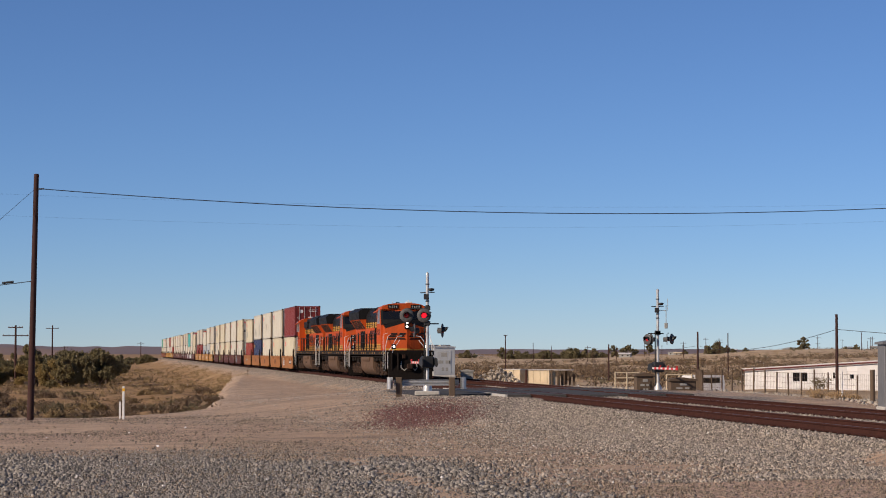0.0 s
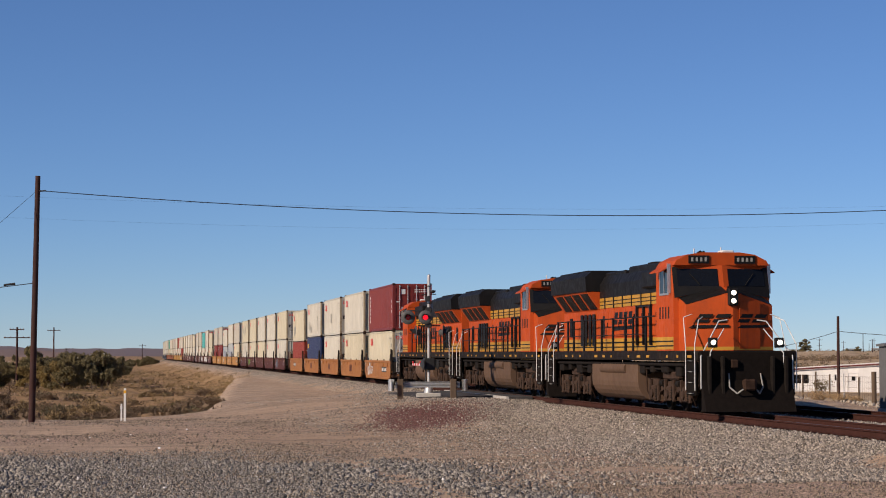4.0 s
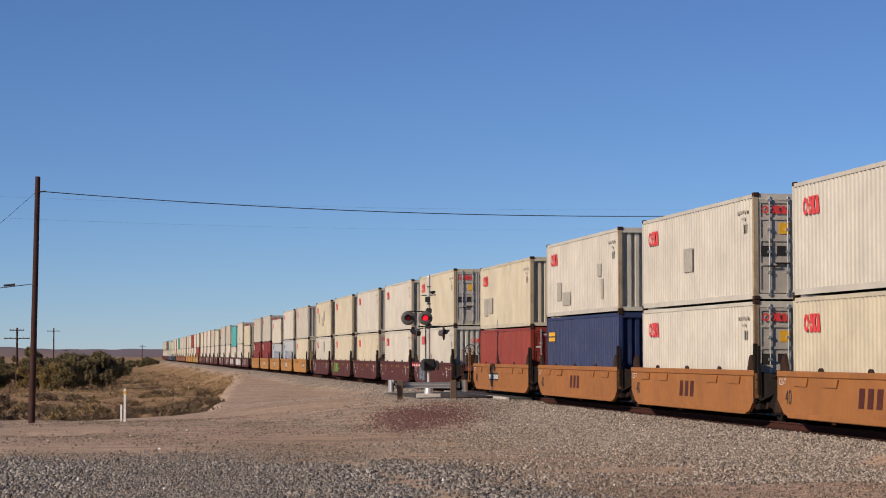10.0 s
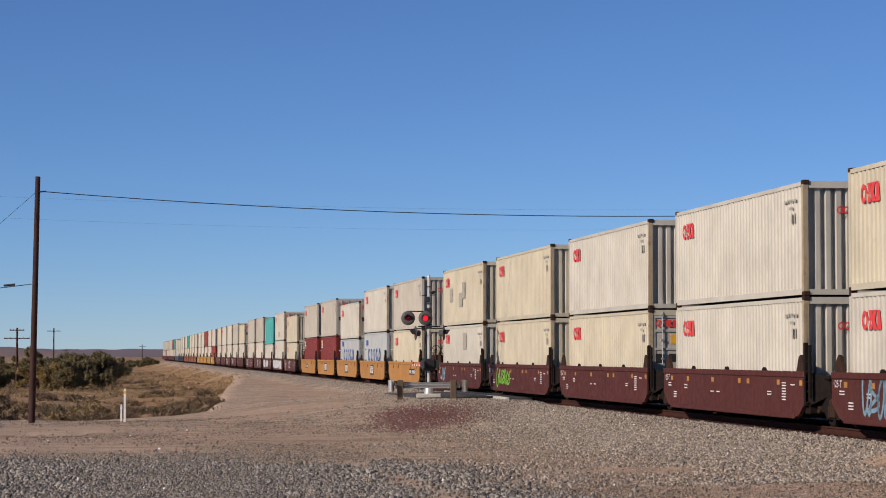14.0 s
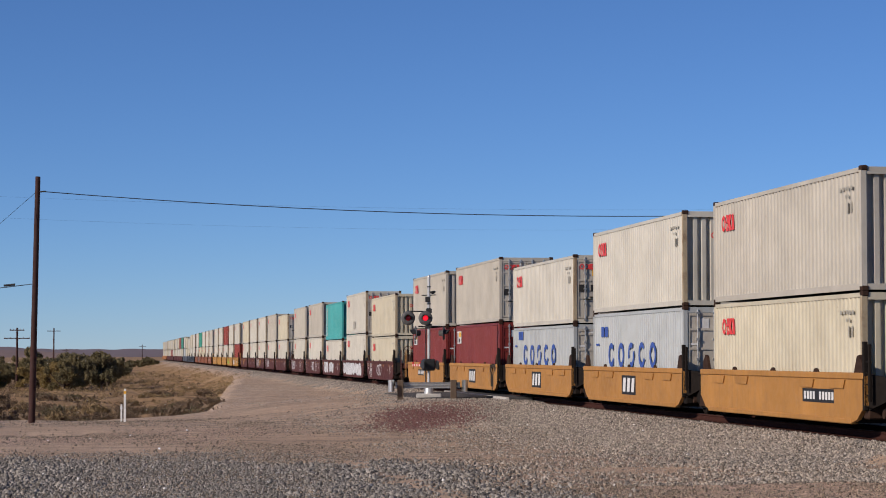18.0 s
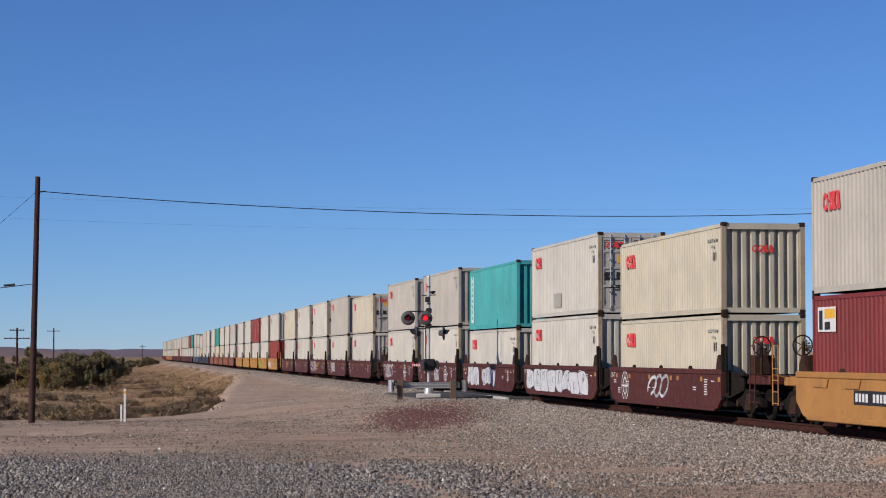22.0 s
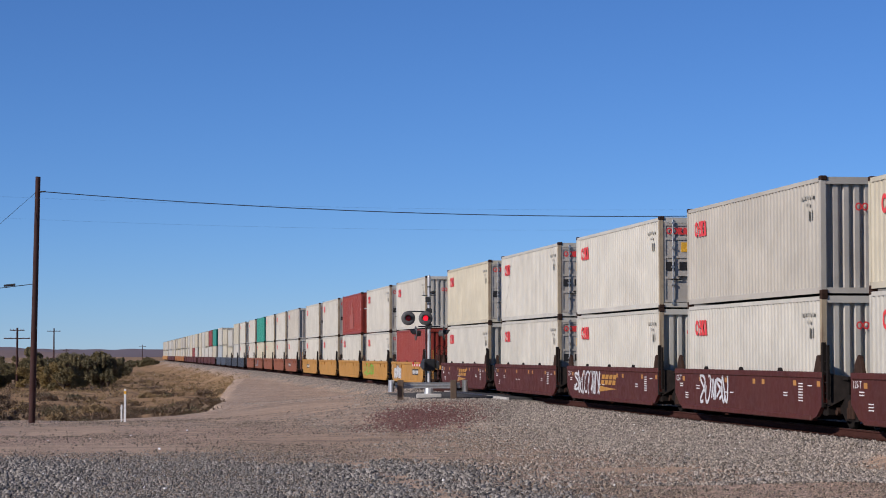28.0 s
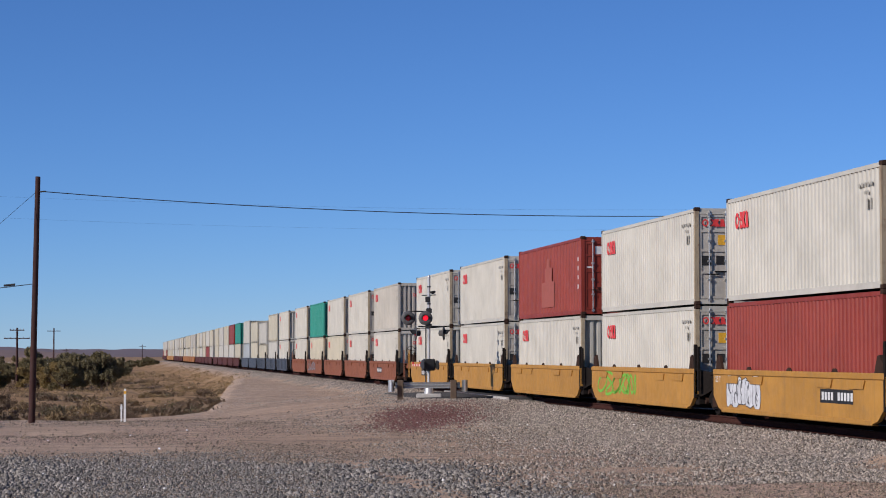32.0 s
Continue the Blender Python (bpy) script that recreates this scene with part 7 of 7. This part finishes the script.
def van():
    v = thing("parked_van", "white parked van seen beyond the fence", "van", m=pose(23.6, 196, float(ground_z(23.6, 196)), 0, 0, 200))
    prof = [(-2.4, 0.4), (-2.45, 1.2), (-2.3, 2.0), (0.9, 2.05), (1.5, 1.35), (2.35, 1.15), (2.45, 0.7), (2.4, 0.4)]
    body = part("body", Geo().prism(prof, "y", -0.95, 0.95), HOUSE_WALL, v, "white van body")
    for sgn in (-1, 1):
        part("window", Geo().box(-1.9, 0.6, sgn * 0.95, sgn * 0.96, 1.3, 1.8), GLASS, body)
        for x in (-1.5, 1.5):
            wheel = part("wheel", Geo().lathe([(0.34, 0), (0.36, 0.05), (0.36, 0.18), (0.34, 0.22)], 16, "y", (x, sgn * 0.86 - 0.11, 0.36)), EDGE_DARK, v)
            part("rim", Geo().lathe([(0.2, 0), (0.2, 0.24)], 12, "y", (x, sgn * 0.86 - 0.12, 0.36)), STEEL, wheel)


van()


def fence(r0, r1, a0, a1, gap, words):
    """Posts of uneven height with a wire mesh between them."""
    f = thing("wire_fence", words, "fence", kind="structure")
    rr = random.Random(int(r0 * 10))
    n = int(abs(math.hypot(r1 - r0, a1 - a0)) / gap)
    pts = []
    for k in range(n + 1):
        t = k / n
        p = on_track(-(r0 + (r1 - r0) * t), a0 + (a1 - a0) * t).translation
        pts.append(Vector((p.x, p.y, float(ground_z(p.x, p.y)))))
    for k, p in enumerate(pts):
        thick = rr.random() < 0.3
        w, h = (0.11, rr.uniform(1.15, 1.4)) if thick else (0.04, rr.uniform(1.1, 1.35))
        ob = part("fence_post", Geo().rod((0, 0, -0.3), (rr.uniform(-0.03, 0.03), 0, h), w, 7), POST_WOOD if thick or rr.random() < 0.7 else DECAL_WHITE, f)
        ob.location = p
    g = Geo()
    for k in range(n):
        for z in (0.15, 0.4, 0.65, 0.9, 1.12):
            g.rod(pts[k] + Vector((0, 0, z)), pts[k + 1] + Vector((0, 0, z)), 0.007, 4, caps=False)
        for q in range(8):
            p = pts[k].lerp(pts[k + 1], q / 8)
            g.rod(p + Vector((0, 0, 0.12)), p + Vector((0, 0, 1.14)), 0.005, 4, caps=False)
    tagged(part("wire_mesh", g, POST_WOOD, f, "rusty wire mesh"), kind="stuff")


fence(66, 112, 13.2, 13.6, 1.9, "old wire fence on uneven posts")
fence(112, 175, 13.6, 30, 2.6, "old wire fence on uneven posts")


def pipe_rails(x, y, words):
    z = float(ground_z(x, y))
    b = thing("pipe_barrier", words, "barrier", "pipe barriers", pose(x, y, z, 0, 0, 10))
    g = Geo()
    for q in (0.0, 0.7, 1.4):
        part("post", Geo().rod((q, 0, -0.2), (q, 0, 1.15), 0.04, 6), SHED_TAN, b)
    for zz in (0.5, 0.8, 1.1):
        part("rail", Geo().rod((0, 0, zz), (1.4, 0, zz), 0.035, 6), SHED_TAN, b)


pipe_rails(10.0, 122, "tan pipe barrier near the far signal")
pipe_rails(12.0, 113, "tan pipe barrier near the far signal")
cabinet(pose(10.35, 108.5, -0.4, 0, 0, 8), "low grey equipment box beside the far signal", 0.9, 0.6, 0.95, POST_WOOD)
cabinet(pose(11.9, 105.0, -0.4, 0, 0, 8), "low grey equipment box beside the far signal", 1.3, 0.6, 0.75, POST_WOOD)


# ---------------------------------------------------------------- trees, scrub, distance
def leaf_cloud(rnd, blobs, n, leaf, flat=0.8):
    """Small leaf clumps scattered through a set of rounded masses, thickest at their skins."""
    r = np.random.RandomState(rnd)
    ws = np.array([b[3] ** 2 for b in blobs])
    pick = r.choice(len(blobs), n, p=ws / ws.sum())
    b = np.array(blobs)[pick]
    d = r.normal(size=(n, 3))
    d /= np.linalg.norm(d, axis=1)[:, None]
    rad = b[:, 3:4] * (0.55 + 0.5 * r.rand(n, 1) ** 0.5) * (0.85 + 0.3 * np.sin(d[:, :1] * 5 + d[:, 1:2] * 7 + pick[:, None]))
    c = b[:, :3] + d * rad * np.array([1, 1, flat])
    k = leaf * (0.5 + r.rand(n, 1, 1))
    tri = r.normal(size=(n, 4, 3)) * k
    tri -= tri.mean(1, keepdims=True)
    v = (c[:, None] + tri).reshape(-1, 3)
    v[:, 2] = np.maximum(v[:, 2], 0.0)
    idx = np.arange(n * 4).reshape(n, 4)
    g = Geo()
    g.v = [tuple(p) for p in v]
    g.f = [tuple(q) for q in np.concatenate([idx[:, [0, 1, 2]], idx[:, [0, 2, 3]], idx[:, [0, 3, 1]], idx[:, [1, 2, 3]]]).tolist()]
    g.smooth = [False] * len(g.f)
    return g


def raw_mesh(geo, name, mat):
    me = bpy.data.meshes.new(name)
    me.from_pydata(geo.v, [], geo.f)
    me.materials.append(mat)
    return me


def tree(seed, h, w, mat, words, n=2600, leaf=0.16):
    """A trunk with limbs and an uneven crown."""
    r = random.Random(seed)
    t = thing("tree", words, "tree", "desert trees")
    tr = Geo()
    tr.rod((0, 0, -0.4), (r.uniform(-0.2, 0.2), 0, h * 0.35), 0.04 * h, 8, 0.025 * h)
    blobs = []
    for k in range(14):
        a, d = r.uniform(0, 6.28), r.uniform(0.15, 0.72) * w
        z = h * r.uniform(0.2, 0.72) * (1.1 - 0.35 * d / w)
        rad = r.uniform(0.13, 0.27) * w
        blobs.append((d * math.cos(a), d * math.sin(a), z, rad))
        tr.rod((0, 0, h * r.uniform(0.1, 0.3)), (d * math.cos(a) * 0.9, d * math.sin(a) * 0.9, z), 0.02 * h, 6, 0.006 * h)
    blobs.append((0, 0, h * 0.74, 0.24 * w))
    part("trunk", tr, BARK, t, "forked brown trunk and limbs")
    part("crown", raw_mesh(leaf_cloud(seed, blobs, n, leaf), "crown", mat), mat, t, "loose uneven crown")
    return t


def put(proto, spots, seed, lo=0.8, hi=1.2):
    """Copies of a tree or bush at (x, y) spots, each turned and scaled."""
    r = random.Random(seed)
    for i, (x, y) in enumerate(spots):
        s = r.uniform(lo, hi)
        z = float(ground_z(x, y)) - 0.05
        m = pose(x, y, z, 0, 0, r.uniform(0, 360))
        ob = proto if i == 0 else copy_thing(proto, m)
        ob.matrix_world = m @ Matrix.Diagonal((s, s, s * r.uniform(0.85, 1.1), 1))


def build_trees():
    r = random.Random(21)
    kinds = [tree(1, 5.4, 3.4, LEAF_OLIVE, "olive-green desert tree with a dense low crown", 15000, 0.055), tree(2, 4.9, 3.6, LEAF_DARK, "dark green desert tree with a spreading crown", 15000, 0.055),
             tree(3, 5.0, 2.8, LEAF_YELLOW, "yellowing desert tree with a loose crown", 10000, 0.05), tree(4, 4.6, 3.3, LEAF_OLIVE, "olive-green desert tree beside others", 13000, 0.055)]
    def belt(n, x0, x1, y0, y1):
        return [(r.uniform(x0, x1) * 0 + (lambda y, u: u * y)(yy, r.uniform(x0, x1)), yy) for yy in [r.uniform(y0, y1) for _ in range(n)]]
    # a belt of trees left of the line, thinning to the distance
    put(kinds[0], belt(11, -0.196, -0.158, 240, 330), 1, 0.85, 1.15)
    put(kinds[1], belt(11, -0.19, -0.157, 245, 340), 2, 0.85, 1.15)
    put(kinds[2], belt(4, -0.196, -0.175, 238, 262), 3, 0.8, 1.0)
    put(kinds[3], belt(12, -0.222, -0.197, 240, 330), 4, 0.7, 1.0)
    far = [tree(5, 5.2, 3.6, LEAF_DARK, "far dark green tree in the plain", 900, 0.3), tree(6, 5.4, 2.4, LEAF_DARK, "far tall dark tree in the plain", 1800, 0.17), tree(7, 3.6, 4.2, LEAF_DARK, "far olive tree in the plain", 2200, 0.17)]
    put(far[0], [(-0.152 * y, y) for y in (420, 470, 520, 600)] + belt(8, -0.17, -0.148, 430, 700) + belt(9, -0.15, -0.134, 640, 720), 5, 0.45, 0.75)
    put(far[1], [(u * 1150, 1150) for u in (0.0285, 0.068, 0.072, 0.081, 0.098)] + [(0.171 * 1000, 1000)], 6, 1.2, 1.6)
    put(far[2], [(u * y, y) for u, y in ((0.012, 1150), (0.04, 1120), (0.044, 1160), (0.05, 1100), (0.053, 1150), (0.061, 1120), (0.064, 1180), (0.076, 1140), (0.086, 1120), (0.13, 1000))] + belt(9, 0.03, 0.09, 1080, 1250), 7, 1.2, 1.9)
    put(tree(8, 3.0, 2.4, LEAF_DARK, "far small dark tree on the skyline", 400, 0.22), belt(16, 0.09, 0.2, 900, 1200), 9, 0.5, 1.0)


build_trees()


def bush(seed, w, h, mat, words, n=1100, leaf=0.04):
    r = random.Random(seed)
    b = thing("bush", words, "bush", "desert scrub")
    blobs = [(r.uniform(-0.5, 0.5) * w, r.uniform(-0.5, 0.5) * w, h * r.uniform(0.25, 0.6), w * r.uniform(0.25, 0.42)) for _ in range(6)]
    st = Geo()
    for k in range(14):
        a = r.uniform(0, 6.28)
        st.rod((0, 0, -0.05), (math.cos(a) * w * r.uniform(0.3, 0.7), math.sin(a) * w * r.uniform(0.3, 0.7), h * r.uniform(0.4, 1.0)), 0.015, 4, 0.005)
    part("stems", st, BARK, b, "thin woody stems")
    part("foliage", raw_mesh(leaf_cloud(seed, blobs, n, leaf, 0.9), "foliage", mat), mat, b)
    return b


def build_scrub():
    r = random.Random(8)
    kinds = [(bush(1, 1.3, 0.9, SCRUB_BROWN, "dry brown desert bush on sandy ground"), 30), (bush(2, 1.1, 0.75, SCRUB_GOLD, "golden dry desert bush on sandy ground"), 22), (bush(3, 1.2, 0.9, SCRUB_GREEN, "grey-green sage bush on sandy ground"), 18), (bush(4, 1.6, 1.1, SCRUB_BROWN, "large dry brown bush on sandy ground"), 10)]
    for i, (b, n) in enumerate(kinds):
        spots = []
        while len(spots) < n:
            y = r.uniform(92, 210)
            x = y * r.uniform(-0.215, -0.075)
            rr, a = to_line(x, y)
            if a < -7.5 and bank(rr, a) > 3 and wave(x, y, 26, 88) > 0.1:
                spots.append((x, y))
        put(b, spots, 40 + i, 0.45, 1.1)
    put(bush(5, 1.7, 1.25, SCRUB_BROWN, "large twiggy brown bush at the edge of the dirt", 1600, 0.045), [(u * y, y) for u, y in ((-0.112, 121), (-0.122, 127), (-0.1105, 124), (-0.2, 105), (-0.213, 104), (-0.168, 116))], 49, 0.8, 1.35)
    # wide fields of scrub, too many to count
    def field(name, words, mat, n, fx, y0, y1, size, seed, test, grain=22, chip=0.16):
        g = np.random.RandomState(seed)
        y = y0 + (y1 - y0) * g.rand(n) ** 1.3
        x = y * g.uniform(fx[0], fx[1], n)
        rr, a = to_line(x, y)
        keep = test(rr, a) & (wave(x, y, 30, seed) + g.normal(0, 0.5, n) > -0.1)
        x, y = x[keep], y[keep]
        z = ground_z(x, y)
        m = len(x)
        sc = g.uniform(size[0], size[1], m)
        k = grain
        c = np.stack([x, y, z], -1)[:, None] + g.normal(size=(m, k, 3)) * sc[:, None, None] * np.array([0.5, 0.5, 0.3]) + np.array([0, 0, 0.3]) * sc[:, None, None]
        q = c[:, :, None] + g.normal(size=(m, k, 3, 3)) * (sc * chip)[:, None, None, None]
        v = q.reshape(-1, 3)
        geo = Geo()
        geo.v = v.tolist()
        geo.f = np.arange(len(v)).reshape(-1, 3).tolist()
        me = raw_mesh(geo, name, mat)
        tagged(new(name, me), words, "scrub", kind="stuff")
    field("scrub_field", "dry brown scrub covering the low ground", SCRUB_BROWN, 2600, (-0.23, -0.05), 95, 460, (0.25, 0.6), 51, lambda r_, a: (a < -7) & (wave(r_, a * 3, 26, 71) > -0.15) & (bank(r_, a) > 5))
    field("scrub_field", "golden dry grass on the embankment", SCRUB_GOLD, 9000, (-0.23, -0.05), 110, 460, (0.18, 0.5), 52, lambda r_, a: (a < -3.7) & ((wave(r_, a * 3, 30, 73) > 0.1) | (r_ > 210)) & (bank(r_, a) > 9))
    field("scrub_field", "brown scrub over the far field", SCRUB_BROWN, 4200, (-0.01, 0.24), 180, 700, (0.6, 1.25), 53, lambda r_, a: (a > 26) & (((a + DC) / r_ < 0.272) | (r_ > 290)) & ~((r_ > 215) & (r_ < 300) & (a < 48)), 60, 0.12)
    field("scrub_field", "golden dry grass over the far field", SCRUB_STRAW, 5200, (-0.01, 0.24), 150, 800, (0.3, 0.7), 54, lambda r_, a: (a > 20) & (((a + DC) / r_ < 0.272) | (r_ > 290)) & ~((r_ > 205) & (r_ < 275) & (a < 48)), 30, 0.11)
    field("scrub_field", "large dark brown bushes over the far field", SCRUB_BROWN, 1500, (-0.01, 0.24), 140, 420, (0.9, 1.7), 56, lambda r_, a: (a > 30) & (((a + DC) / r_ < 0.272) | (r_ > 300)) & ~((r_ > 215) & (r_ < 300) & (a < 48)), 60, 0.09)
    field("scrub_field", "dark green scrub on the far hill", SCRUB_GREEN, 1600, (-0.01, 0.24), 260, 1000, (0.5, 1.1), 55, lambda r_, a: a > 40)


build_scrub()


def bush_at_house():
    b = bush(9, 2.0, 2.2, SCRUB_GREEN, "bare grey-brown shrub before the white house", 320, 0.06)
    put(b, [(39.6, 222)], 3, 1.0, 1.05)


bush_at_house()
put(bush(10, 1.9, 0.5, SCRUB_STRAW, "low straw-coloured tuft of dry grass by the fence", 2600, 0.025), [(17.0, 90), (16.3, 91), (17.7, 90.5)], 5, 0.4, 0.6)


def town():
    """Low far buildings along the skyline."""
    r = random.Random(15)
    for k in range(20):
        y = r.uniform(1000, 1500)
        x = y * r.uniform(0.06, 0.215)
        w, d, h = r.uniform(3.5, 6), r.uniform(3, 5), r.uniform(1.1, 1.6)
        z = float(ground_z(x, y))
        b = thing("far_house", "small pale house on the skyline", "house", "far houses", pose(x, y, z, 0, 0, r.uniform(-30, 30)))
        part("wall", Geo().bev(-w / 2, w / 2, -d / 2, d / 2, -1.5, h, 0.05), r.choice((SHED_TAN, DECAL_GREY, DECAL_GREY)), b)
        part("roof", Geo().prism([(-d / 2 - 0.4, h), (d / 2 + 0.4, h), (0, h + 0.7)], "x", -w / 2 - 0.4, w / 2 + 0.4), r.choice((ROOFING, DECAL_GREY, SHED_TAN)), b)
        for q in (-0.25, 0.2):
            part("window", Geo().box(w * q, w * q + 0.8, -d / 2 - 0.03, -d / 2, 0.4, 1.0), GLASS, b)


town()


def ridge(name, y, u0, u1, base, peak, seed, rgb):
    """A far range of hills along the horizon."""
    mat = plain(name + "_slopes", rgb, 1.0, 0, 0.18, 0.004, 0.0)
    n = 140
    g = Geo()
    r = np.random.RandomState(seed)
    xs = np.linspace(u0 * y, u1 * y, n)
    h = base + peak * np.clip(0.45 + 0.5 * wave(xs, xs * 0, (u1 - u0) * y / 2.2, seed) + 0.12 * wave(xs, xs * 0, (u1 - u0) * y / 15, seed + 1), 0.02, 2)
    fade = np.minimum(1, np.minimum(np.arange(n), np.arange(n)[::-1]) / 18)
    h = h * fade
    for k in range(n):
        g.v += [(xs[k], y, -8.0), (xs[k], y + 160 * fade[k] + 5, h[k]), (xs[k], y + 700, -8.0)]
    for k in range(n - 1):
        g.f += [(3 * k, 3 * k + 3, 3 * k + 4, 3 * k + 1), (3 * k + 1, 3 * k + 4, 3 * k + 5, 3 * k + 2)]
    g.smooth = [True] * len(g.f)
    tagged(new(name, g.mesh(name, mat)), "low hazy purple-brown hills on the horizon", "hills", kind="structure")


ridge("backdrop", 3600, -0.34, -0.02, 6.0, 14.0, 61, (0.2, 0.16, 0.17))
ridge("backdrop", 3000, -0.5, -0.17, 5.0, 17.0, 63, (0.24, 0.17, 0.15))
ridge("backdrop", 4000, -0.02, 0.35, 2.0, 9.0, 65, (0.2, 0.16, 0.17))


# ---------------------------------------------------------------- what moves
def motions():
    """The train rolls past at an even pace."""
    for ob, start, z in MOVERS:
        curved = start < CURVE_S
        times = [0.0, 8.0, 16.0, 24.0, 32.0] if not curved else [float(k) for k in range(0, 33, 2)]
        back = pose(0, 0, 0, 0, 0, 180) if ob is third else pose(0, 0, 0)
        walk(ob, [(t, on_track(start + SPEED * t, 0, z) @ back) for t in times])


motions()
